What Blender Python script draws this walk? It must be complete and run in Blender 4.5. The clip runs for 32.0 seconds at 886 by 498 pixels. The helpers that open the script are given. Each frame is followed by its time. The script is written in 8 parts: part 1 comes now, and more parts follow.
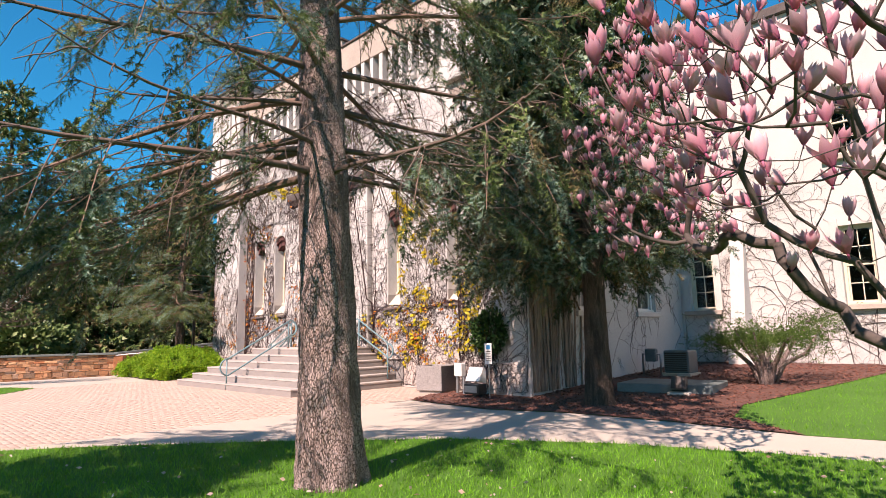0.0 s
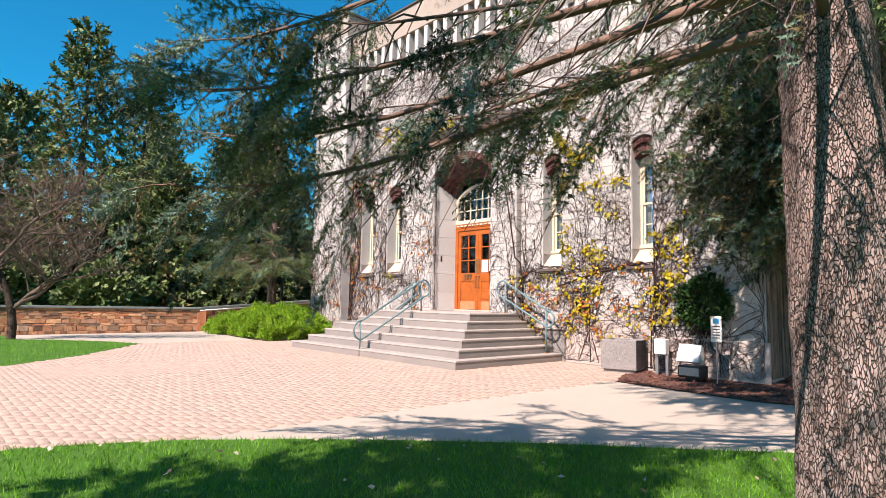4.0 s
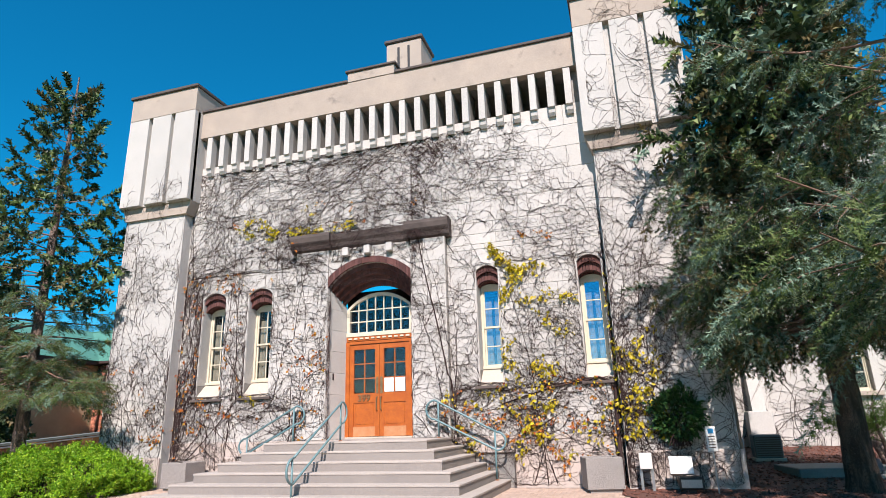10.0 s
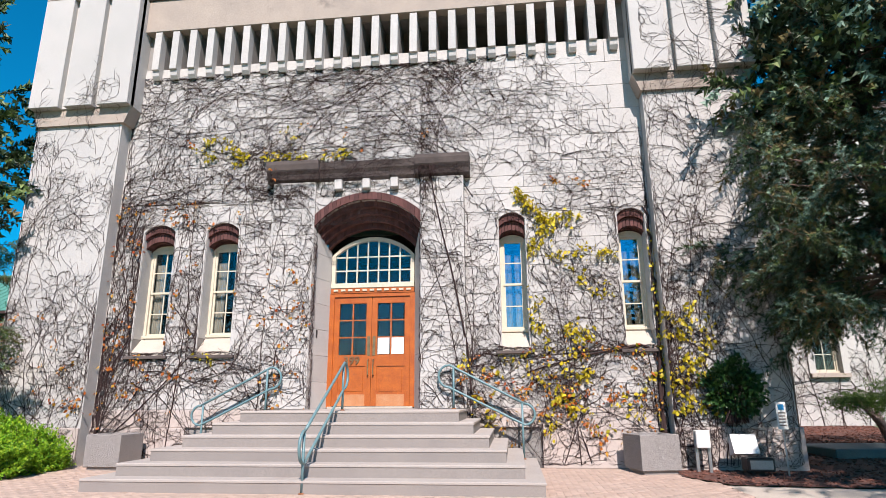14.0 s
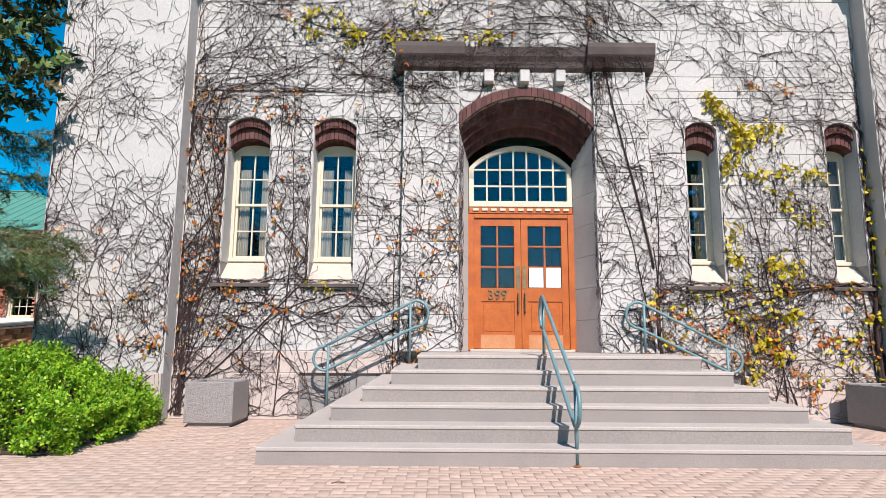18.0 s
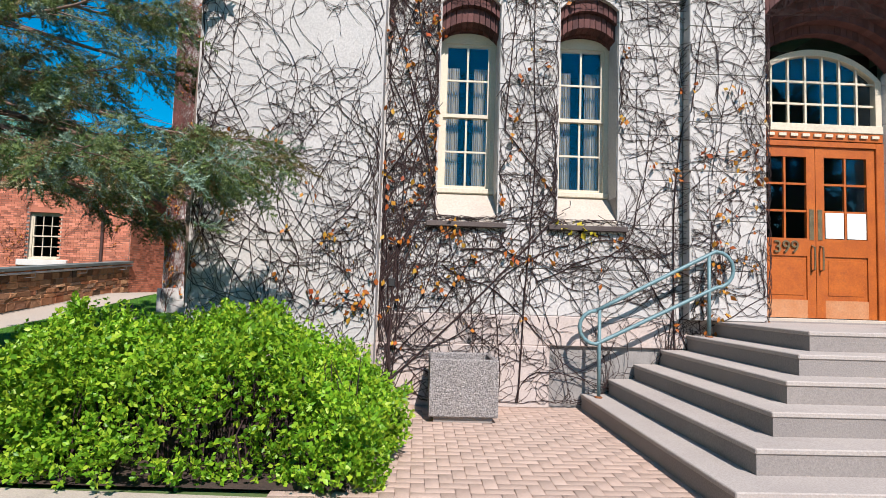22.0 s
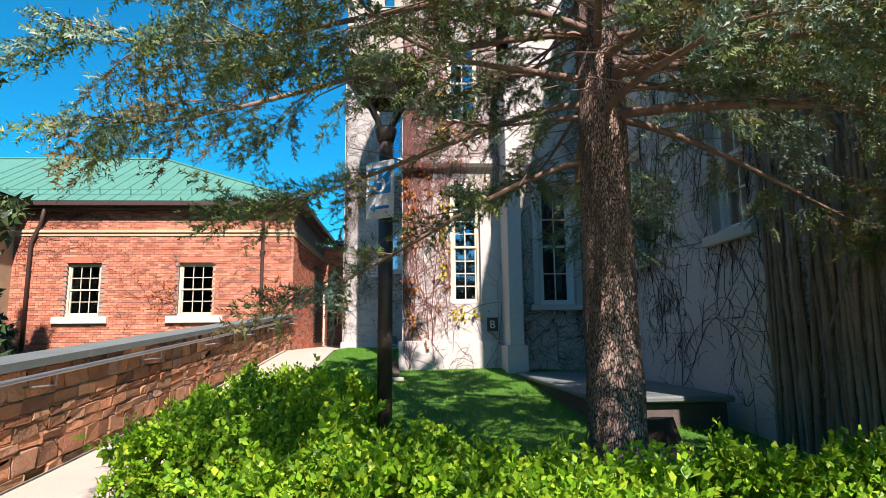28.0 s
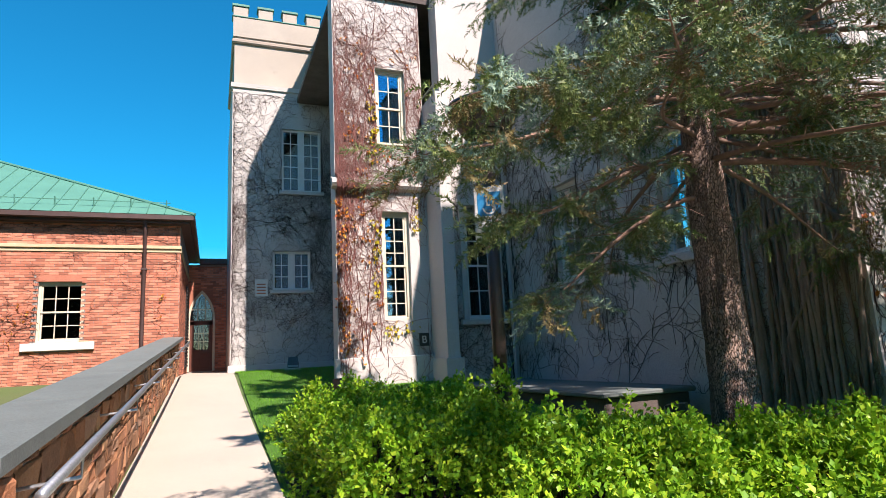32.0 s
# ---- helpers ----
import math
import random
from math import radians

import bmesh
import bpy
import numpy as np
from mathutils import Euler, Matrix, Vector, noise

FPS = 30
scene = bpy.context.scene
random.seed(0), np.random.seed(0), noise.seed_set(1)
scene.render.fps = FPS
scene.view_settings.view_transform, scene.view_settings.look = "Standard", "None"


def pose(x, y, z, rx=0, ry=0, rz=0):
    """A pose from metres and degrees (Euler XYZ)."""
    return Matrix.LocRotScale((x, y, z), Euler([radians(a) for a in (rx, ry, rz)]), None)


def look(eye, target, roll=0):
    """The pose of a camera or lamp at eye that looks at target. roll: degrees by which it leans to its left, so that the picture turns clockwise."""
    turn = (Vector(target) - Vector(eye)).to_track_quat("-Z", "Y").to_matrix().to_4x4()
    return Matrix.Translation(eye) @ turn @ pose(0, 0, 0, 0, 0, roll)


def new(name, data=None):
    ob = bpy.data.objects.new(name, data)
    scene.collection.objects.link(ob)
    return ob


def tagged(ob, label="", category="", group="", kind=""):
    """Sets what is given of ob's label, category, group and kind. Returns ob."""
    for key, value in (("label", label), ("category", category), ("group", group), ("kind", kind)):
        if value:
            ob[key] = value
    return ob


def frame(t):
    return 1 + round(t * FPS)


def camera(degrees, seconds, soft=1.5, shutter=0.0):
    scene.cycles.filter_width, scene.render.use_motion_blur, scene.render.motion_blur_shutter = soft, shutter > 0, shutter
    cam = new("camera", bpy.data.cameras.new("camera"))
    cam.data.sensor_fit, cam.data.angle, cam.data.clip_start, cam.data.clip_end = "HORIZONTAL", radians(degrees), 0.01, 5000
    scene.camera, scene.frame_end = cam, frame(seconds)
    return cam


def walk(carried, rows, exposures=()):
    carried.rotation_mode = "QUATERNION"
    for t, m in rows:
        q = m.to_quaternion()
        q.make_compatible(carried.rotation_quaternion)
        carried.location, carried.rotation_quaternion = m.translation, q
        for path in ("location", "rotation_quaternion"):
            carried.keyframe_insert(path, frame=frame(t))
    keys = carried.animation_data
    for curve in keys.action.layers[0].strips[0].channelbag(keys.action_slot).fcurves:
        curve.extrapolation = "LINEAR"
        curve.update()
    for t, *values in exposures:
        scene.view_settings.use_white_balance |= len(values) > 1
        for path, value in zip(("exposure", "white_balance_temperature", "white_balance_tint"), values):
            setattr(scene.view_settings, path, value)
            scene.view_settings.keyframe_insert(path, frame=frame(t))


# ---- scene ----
cam = camera(73.6, 32.0, 0.7)
METRES, EYE, TILT, LEAN, TURN = 34.0, 1.40, 0.0, 0.0, 44.6
ROWS = [
    (0.0, 0.0, 0.0, 0.0, 0.16, 8.26, 1.13),
    (0.5, -0.0107, 0.0097, 0.0006, 0.61, 7.39, 1.05),
    (1.0, -0.0207, 0.0199, 0.0004, 0.31, 6.79, 1.13),
    (1.5, -0.0328, 0.0288, -0.0, -0.91, 6.53, 1.25),
    (2.0, -0.0429, 0.0394, 0.0002, -2.13, 6.68, 0.8),
    (2.5, -0.0549, 0.049, -0.001, -2.41, 6.52, 0.14),
    (3.0, -0.0681, 0.0575, -0.0009, -1.37, 6.0, -0.51),
    (3.5, -0.082, 0.0662, -0.0004, 0.88, 5.42, -0.97),
    (4.0, -0.0971, 0.0715, -0.0011, 3.15, 5.07, -1.14),
    (4.5, -0.1093, 0.0777, -0.0011, 3.59, 4.76, -1.38),
    (6.5, -0.1742, 0.0994, -0.0056, -8.56, 4.6, -2.2),
    (7.0, -0.1864, 0.1055, -0.0048, -12.2, 4.67, -1.5),
    (7.5, -0.2, 0.1119, -0.0051, -16.17, 4.84, -0.79),
    (8.0, -0.2133, 0.1188, -0.0063, -19.12, 4.71, -0.62),
    (8.5, -0.2258, 0.1267, -0.0057, -21.33, 4.62, -0.97),
    (9.0, -0.241, 0.1322, -0.0044, -22.02, 6.48, -1.02),
    (9.5, -0.2523, 0.14, -0.0011, -23.51, 11.03, -0.24),
    (10.0, -0.2611, 0.149, -0.0008, -26.93, 16.55, 1.68),
    (10.5, -0.2687, 0.1592, -0.0016, -28.74, 18.64, 1.82),
    (11.0, -0.2719, 0.1732, -0.0022, -30.5, 18.39, 1.03),
    (11.5, -0.2767, 0.1864, -0.0027, -30.76, 15.95, 0.41),
    (12.0, -0.2799, 0.1984, -0.003, -29.54, 12.88, 0.19),
    (12.5, -0.2831, 0.2119, -0.0036, -27.7, 10.46, -0.08),
    (13.0, -0.2892, 0.2248, -0.0025, -26.82, 9.72, -0.45),
    (13.5, -0.2921, 0.2373, -0.003, -31.4, 11.21, -0.69),
    (14.0, -0.2942, 0.252, -0.0035, -38.06, 14.23, 0.36),
    (14.5, -0.2993, 0.2687, -0.0031, -42.88, 16.41, 0.73),
    (16.5, -0.3215, 0.342, -0.0029, -47.43, 12.7, 0.6),
    (17.0, -0.3266, 0.3574, -0.0025, -46.69, 10.74, 0.23),
    (17.5, -0.3346, 0.3735, -0.0023, -45.86, 9.28, -0.31),
    (18.0, -0.3427, 0.388, -0.0022, -44.72, 8.56, -0.39),
    (18.5, -0.3487, 0.404, -0.0024, -43.56, 7.9, -0.02),
    (19.0, -0.3566, 0.42, -0.0019, -42.69, 7.56, 0.8),
    (19.5, -0.3606, 0.4367, -0.002, -41.93, 6.93, 1.1),
    (20.0, -0.364, 0.4554, -0.0027, -41.98, 5.84, 1.04),
    (20.5, -0.3639, 0.4736, -0.0016, -42.85, 4.83, 0.27),
    (21.0, -0.3663, 0.4923, -0.0013, -44.69, 4.27, -0.8),
    (21.5, -0.3679, 0.5096, -0.0011, -46.17, 4.01, -1.55),
    (22.0, -0.3686, 0.5279, -0.0006, -47.13, 3.94, -1.72),
    (22.5, -0.372, 0.5463, 0.0007, -47.19, 4.38, -1.69),
    (23.0, -0.3752, 0.5653, 0.0009, -46.34, 5.27, -2.15),
    (23.5, -0.3835, 0.5821, 0.0017, -44.93, 5.73, -2.63),
    (24.0, -0.3905, 0.5961, 0.0017, -43.31, 5.99, -2.16),
    (24.5, -0.4002, 0.6097, 0.0005, -42.51, 6.22, -0.88),
    (25.0, -0.4086, 0.6233, 0.0001, -42.12, 6.21, 0.3),
    (25.5, -0.417, 0.6388, -0.0002, -42.53, 6.47, 1.12),
    (26.0, -0.425, 0.6538, -0.0006, -42.74, 6.95, 1.73),
    (26.5, -0.4328, 0.6706, -0.0015, -42.8, 7.33, 1.66),
    (28.5, -0.4561, 0.7288, -0.0046, -49.81, 8.93, 0.74),
    (29.0, -0.4629, 0.7408, -0.0048, -51.51, 9.11, 1.47),
    (29.5, -0.4705, 0.7498, -0.0046, -52.51, 8.79, 2.38),
    (30.0, -0.4745, 0.7583, -0.0048, -54.69, 8.64, 2.85),
    (30.5, -0.483, 0.7645, -0.0046, -58.64, 8.98, 2.67),
    (31.0, -0.4928, 0.7665, -0.0051, -62.68, 9.48, 2.1),
    (31.5, -0.5015, 0.7669, -0.0059, -64.83, 9.65, 2.14),
    (32.0, -0.5101, 0.7729, -0.0057, -65.53, 10.0, 2.9),
]
walk(cam, [(t, pose(0, 0, EYE, TILT, LEAN, TURN) @ pose(METRES * x, METRES * y, METRES * z, 90 + pitch, roll, yaw)) for t, x, y, z, yaw, pitch, roll in ROWS],
     [(0.0, 1.0, 7400, 32), (4.0, 0.95, 6950, 23), (8.0, 0.8, 6600, 17), (14.0, 0.64, 6350, 17), (20.0, 0.6, 6300, 15), (22.0, 0.52, 6300, 15), (24.0, 0.98, 6400, 20), (26.0, 0.98, 6550, 23), (28.0, 1.08, 6750, 21), (32.0, 1.06, 6800, 22)])

# ---- world, sun ----
SUN_AZ, SUN_EL = radians(13.5), radians(46)
TO_SUN = Vector((math.sin(SUN_AZ) * math.cos(SUN_EL), -math.cos(SUN_AZ) * math.cos(SUN_EL), math.sin(SUN_EL)))
world = bpy.data.worlds.new("world")
scene.world = world
world.use_nodes = True
_wn = world.node_tree.nodes
_sky = _wn.new("ShaderNodeTexSky")
_sky.sky_type, _sky.sun_disc = "NISHITA", False
_sky.sun_elevation, _sky.sun_rotation = SUN_EL, math.atan2(TO_SUN.x, TO_SUN.y)
_sky.altitude, _sky.air_density, _sky.dust_density, _sky.ozone_density = 0, 1.15, 0.2, 4.0
_hue = _wn.new("ShaderNodeHueSaturation")
_hue.inputs["Saturation"].default_value, _hue.inputs["Hue"].default_value = 1.75, 0.485
world.node_tree.links.new(_sky.outputs[0], _hue.inputs["Color"])
world.node_tree.links.new(_hue.outputs[0], _wn["Background"].inputs[0])
_wn["Background"].inputs[1].default_value = 0.088
sun = new("sun", bpy.data.lights.new("sun", "SUN"))
sun.data.energy, sun.data.angle, sun.data.color = 5.0, radians(0.53), (1.0, 0.925, 0.845)
sun.matrix_world = look(TO_SUN * 60, (0, 0, 0))

# ---- materials ----


def node_mat(name):
    m = bpy.data.materials.new(name)
    m.use_nodes = True
    n = m.node_tree.nodes
    return m, n, m.node_tree.links, n["Principled BSDF"]


def noise_node(n, l, scale, detail=4.0, rough=0.55, vec=None):
    t = n.new("ShaderNodeTexNoise")
    t.inputs["Scale"].default_value, t.inputs["Detail"].default_value, t.inputs["Roughness"].default_value = scale, detail, rough
    if vec is not None:
        l.new(vec, t.inputs["Vector"])
    return t


def ramp_node(n, l, fac, stops):
    r = n.new("ShaderNodeValToRGB")
    e = r.color_ramp.elements
    while len(e) < len(stops):
        e.new(0.5)
    for k, (p, c) in enumerate(stops):
        e[k].position, e[k].color = p, (*c, 1)
    l.new(fac, r.inputs[0])
    return r


def mix_node(n, l, fac, a, b, mode="MIX"):
    x = n.new("ShaderNodeMix")
    x.data_type, x.blend_type = "RGBA", mode
    for sock, val in ((x.inputs[0], fac), (x.inputs[6], a), (x.inputs[7], b)):
        if isinstance(val, (int, float)):
            sock.default_value = val
        elif isinstance(val, tuple):
            sock.default_value = (*val, 1)
        else:
            l.new(val, sock)
    return x.outputs[2]


def surface(name, base, second=None, scale=3.0, fine=60.0, rough=0.85, bump=0.25, bump_scale=80.0, contrast=0.35, vary=0.0, per="OBJECT",
            metallic=0.0, stain=None, stain_at=0.62, stain_scale=0.8, grain=0.18, specular=0.35, world_space=True, tones=()):
    """A worn surface: two tones in large patches, fine grain, stains, bump and a shift per piece."""
    m, n, l, b = node_mat(name)
    second = second or tuple(c * 0.75 for c in base)
    if world_space:
        vec = n.new("ShaderNodeNewGeometry").outputs["Position"]
    else:
        vec = n.new("ShaderNodeTexCoord").outputs["Object"]
    big = noise_node(n, l, scale, 5, 0.6, vec)
    r = ramp_node(n, l, big.outputs[0], [(0.5 - contrast / 2, base), (0.5 + contrast / 2, second)])
    col = r.outputs[0]
    small = noise_node(n, l, fine, 3, 0.6, vec)
    g = ramp_node(n, l, small.outputs[0], [(0.3, (1 - grain,) * 3), (0.7, (1 + grain * 0.6,) * 3)])
    col = mix_node(n, l, 1.0, col, g.outputs[0], "MULTIPLY")
    if stain:
        sn = noise_node(n, l, stain_scale, 6, 0.7, vec)
        sm = ramp_node(n, l, sn.outputs[0], [(stain_at, (0, 0, 0)), (stain_at + 0.12, (1, 1, 1))])
        col = mix_node(n, l, sm.outputs[0], col, stain)
    if vary:
        if per == "OBJECT":
            rnd = n.new("ShaderNodeObjectInfo").outputs["Random"]
        else:
            rnd = n.new("ShaderNodeNewGeometry").outputs["Random Per Island"]
        v = ramp_node(n, l, rnd, [(0.0, (1 - vary,) * 3), (0.5, (1.0, 1 - vary * 0.15, 1 - vary * 0.25)), (1.0, (1 + vary * 0.7,) * 3)])
        col = mix_node(n, l, 1.0, col, v.outputs[0], "MULTIPLY")
        if tones:
            hop = n.new("ShaderNodeMath")
            hop.operation, hop.inputs[1].default_value = "MULTIPLY", 7.31
            l.new(rnd, hop.inputs[0])
            frac = n.new("ShaderNodeMath")
            frac.operation = "FRACT"
            l.new(hop.outputs[0], frac.inputs[0])
            col = mix_node(n, l, 1.0, col, ramp_node(n, l, frac.outputs[0], [(k / (len(tones) - 1), c) for k, c in enumerate(tones)]).outputs[0], "MULTIPLY")
    l.new(col, b.inputs["Base Color"])
    b.inputs["Roughness"].default_value, b.inputs["Metallic"].default_value = rough, metallic
    b.inputs["Specular IOR Level"].default_value = specular
    if bump:
        bn = noise_node(n, l, bump_scale, 4, 0.65, vec)
        bp = n.new("ShaderNodeBump")
        bp.inputs["Strength"].default_value, bp.inputs["Distance"].default_value = bump, 0.02
        l.new(bn.outputs[0], bp.inputs["Height"])
        l.new(bp.outputs[0], b.inputs["Normal"])
    return m


def leaf_mat(name, a, b_, c, rough=0.5, through_light=0.35):
    """Leaves: a tone per leaf, some light let through."""
    m, n, l, b = node_mat(name)
    rnd = n.new("ShaderNodeNewGeometry").outputs["Random Per Island"]
    r = ramp_node(n, l, rnd, [(0.0, a), (0.55, b_), (1.0, c)])
    pos = n.new("ShaderNodeNewGeometry").outputs["Position"]
    big = noise_node(n, l, 1.7, 3, 0.6, pos)
    g = ramp_node(n, l, big.outputs[0], [(0.3, (0.72,) * 3), (0.7, (1.2,) * 3)])
    col = mix_node(n, l, 1.0, r.outputs[0], g.outputs[0], "MULTIPLY")
    l.new(col, b.inputs["Base Color"])
    b.inputs["Roughness"].default_value = rough
    b.inputs["Specular IOR Level"].default_value = 0.3
    tr = n.new("ShaderNodeBsdfTranslucent")
    l.new(col, tr.inputs[0])
    mx = n.new("ShaderNodeMixShader")
    mx.inputs[0].default_value = through_light
    l.new(b.outputs[0], mx.inputs[1])
    l.new(tr.outputs[0], mx.inputs[2])
    l.new(mx.outputs[0], n["Material Output"].inputs[0])
    return m


def glass_mat(name, clear, tint=(0.80, 0.90, 0.97)):
    """A pane: part mirror, part clear."""
    m, n, l, b = node_mat(name)
    b.inputs["Base Color"].default_value = (*tint, 1)
    b.inputs["Metallic"].default_value = 1.0
    b.inputs["Roughness"].default_value = 0.03
    gl = n.new("ShaderNodeBsdfTransparent")
    mx = n.new("ShaderNodeMixShader")
    mx.inputs[0].default_value = clear
    l.new(b.outputs[0], mx.inputs[1])
    l.new(gl.outputs[0], mx.inputs[2])
    l.new(mx.outputs[0], n["Material Output"].inputs[0])
    return m


STONE = surface("pale_stone", (0.53, 0.505, 0.475), (0.45, 0.435, 0.41), 0.9, 45, 0.9, 0.3, 60, 0.5, 0.05, stain=(0.40, 0.37, 0.34), stain_at=0.64, stain_scale=1.3)
STONE_BUFF = surface("buff_stone", (0.42, 0.38, 0.32), (0.35, 0.315, 0.27), 0.9, 45, 0.9, 0.3, 60, 0.5, 0.06, stain=(0.28, 0.25, 0.21), stain_at=0.62, stain_scale=1.3)
STONE_BROWN = surface("brown_stone", (0.42, 0.35, 0.29), (0.33, 0.28, 0.24), 1.2, 50, 0.9, 0.35, 50, 0.5, 0.12, stain=(0.2, 0.17, 0.15), stain_at=0.6, stain_scale=1.6)
STONE_DARK = surface("weathered_cornice_stone", (0.125, 0.10, 0.09), (0.07, 0.056, 0.052), 2.2, 50, 0.92, 0.4, 50, 0.5)
PLINTH = surface("pink_stone", (0.50, 0.41, 0.36), (0.44, 0.395, 0.365), 0.8, 45, 0.9, 0.3, 60, 0.5, 0.08)
JOINT = surface("mortar", (0.30, 0.28, 0.26), None, 5, 60, 0.95, 0.2)
BRICK_DARK = surface("dark_brick", (0.13, 0.055, 0.048), (0.08, 0.035, 0.033), 6, 60, 0.85, 0.4, 70, 0.5, 0.3, world_space=True)
BRICK_RED = surface("red_brick", (0.57, 0.235, 0.15), (0.46, 0.165, 0.105), 2.0, 60, 0.88, 0.4, 70, 0.5, 0.36)
BRICK_YELLOW = surface("buff_brick", (0.55, 0.43, 0.28), (0.46, 0.35, 0.22), 2.0, 60, 0.88, 0.4, 70, 0.5, 0.2)
STONE_TONES = [(0.6, 0.62, 0.66), (1.5, 1.05, 0.75), (0.85, 0.7, 0.58), (1.7, 1.45, 1.15), (1.25, 0.72, 0.5), (0.9, 0.95, 0.98)]
RUBBLE = surface("rubble_stone", (0.33, 0.225, 0.155), (0.2, 0.138, 0.098), 5.5, 50, 0.93, 1.0, 24, 0.5, 0.55, stain=(0.10, 0.075, 0.06), stain_at=0.62, stain_scale=3.0, tones=STONE_TONES)
SLATE = surface("slate_coping", (0.165, 0.195, 0.185), (0.12, 0.14, 0.135), 2, 60, 0.7, 0.3, 40, 0.5, 0.1)
# Treads are a paler concrete than the risers.
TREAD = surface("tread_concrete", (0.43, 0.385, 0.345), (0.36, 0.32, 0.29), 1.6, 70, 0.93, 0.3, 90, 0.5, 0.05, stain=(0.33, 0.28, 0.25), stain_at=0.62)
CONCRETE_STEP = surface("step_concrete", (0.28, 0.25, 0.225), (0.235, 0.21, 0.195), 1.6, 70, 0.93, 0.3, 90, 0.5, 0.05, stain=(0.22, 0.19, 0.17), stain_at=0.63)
CONCRETE = surface("walk_concrete", (0.46, 0.40, 0.33), (0.41, 0.355, 0.295), 0.7, 80, 0.93, 0.25, 90, 0.5, 0.04, stain=(0.33, 0.30, 0.27), stain_at=0.66)
PAVER = surface("paver", (0.47, 0.34, 0.27), (0.435, 0.335, 0.275), 0.6, 90, 0.93, 0.35, 120, 0.5, 0.09, per="ISLAND", stain=(0.36, 0.29, 0.26), stain_at=0.66, stain_scale=0.7)
PAVER_BED = surface("joint_sand", (0.33, 0.26, 0.215), None, 6, 90, 0.97, 0.3)
AGGREGATE = surface("exposed_aggregate", (0.38, 0.35, 0.325), (0.27, 0.245, 0.235), 45, 75, 0.95, 1.0, 60, 0.5, 0.0, grain=0.85)
SOIL = surface("soil", (0.075, 0.05, 0.038), (0.05, 0.035, 0.028), 5, 60, 0.97, 0.6, 50)
MULCH = surface("mulch", (0.15, 0.066, 0.048), (0.09, 0.044, 0.034), 3, 40, 0.97, 0.9, 30, 0.5)
CHIP = surface("bark_chip", (0.20, 0.085, 0.06), (0.12, 0.055, 0.042), 9, 60, 0.95, 0.3, 60, 0.5, 0.5, per="ISLAND")
GRASS_BED = surface("turf", (0.06, 0.17, 0.014), (0.04, 0.12, 0.011), 1.1, 70, 0.95, 0.5, 60, 0.5)
GROUND = surface("meadow", (0.08, 0.14, 0.035), (0.10, 0.12, 0.05), 0.25, 30, 0.96, 0.4, 20)
GRASS = leaf_mat("grass_blade", (0.065, 0.21, 0.01), (0.115, 0.33, 0.018), (0.18, 0.41, 0.03), 0.5, 0.3)
HEDGE_LEAF = leaf_mat("hedge_leaf", (0.09, 0.24, 0.012), (0.21, 0.42, 0.02), (0.40, 0.54, 0.035), 0.42, 0.3)
NEEDLE_GREEN = leaf_mat("green_needle", (0.045, 0.085, 0.022), (0.10, 0.155, 0.045), (0.19, 0.23, 0.075), 0.5, 0.06)
NEEDLE_BLUE = leaf_mat("blue_needle", (0.075, 0.145, 0.105), (0.15, 0.235, 0.17), (0.25, 0.33, 0.22), 0.5, 0.06)
NEEDLE_TAN = leaf_mat("tan_needle", (0.10, 0.075, 0.03), (0.16, 0.125, 0.05), (0.20, 0.17, 0.07), 0.6, 0.15)
IVY_YELLOW = leaf_mat("yellow_ivy_leaf", (0.30, 0.27, 0.015), (0.55, 0.44, 0.02), (0.68, 0.52, 0.05), 0.5, 0.35)
IVY_ORANGE = leaf_mat("orange_ivy_leaf", (0.36, 0.07, 0.02), (0.52, 0.19, 0.03), (0.55, 0.33, 0.04), 0.5, 0.3)
IVY_GREEN = leaf_mat("dark_ivy_leaf", (0.012, 0.04, 0.012), (0.025, 0.075, 0.018), (0.05, 0.11, 0.025), 0.4, 0.15)


def petal_mat(name, base, mid, tip):
    """Petals: deep at the foot, pale at the tip, a shade apart from flower to flower."""
    m, n, l, b = node_mat(name)
    co = n.new("ShaderNodeTexCoord")
    sep = n.new("ShaderNodeSeparateXYZ")
    l.new(co.outputs["Generated"], sep.inputs[0])
    r = ramp_node(n, l, sep.outputs[2], [(0.18, base), (0.55, mid), (1.0, tip)])
    v = ramp_node(n, l, n.new("ShaderNodeObjectInfo").outputs["Random"], [(0.0, (0.82, 0.75, 0.78)), (1.0, (1.12, 1.1, 1.1))])
    st = noise_node(n, l, 60, 3, 0.6, co.outputs["Object"])
    sv = ramp_node(n, l, st.outputs[0], [(0.3, (0.9, 0.86, 0.88)), (0.7, (1.05, 1.05, 1.05))])
    col = mix_node(n, l, 1.0, mix_node(n, l, 1.0, r.outputs[0], v.outputs[0], "MULTIPLY"), sv.outputs[0], "MULTIPLY")
    l.new(col, b.inputs["Base Color"])
    b.inputs["Roughness"].default_value, b.inputs["Specular IOR Level"].default_value = 0.5, 0.25
    tr = n.new("ShaderNodeBsdfTranslucent")
    l.new(col, tr.inputs[0])
    mx = n.new("ShaderNodeMixShader")
    mx.inputs[0].default_value = 0.4
    l.new(b.outputs[0], mx.inputs[1])
    l.new(tr.outputs[0], mx.inputs[2])
    l.new(mx.outputs[0], n["Material Output"].inputs[0])
    return m


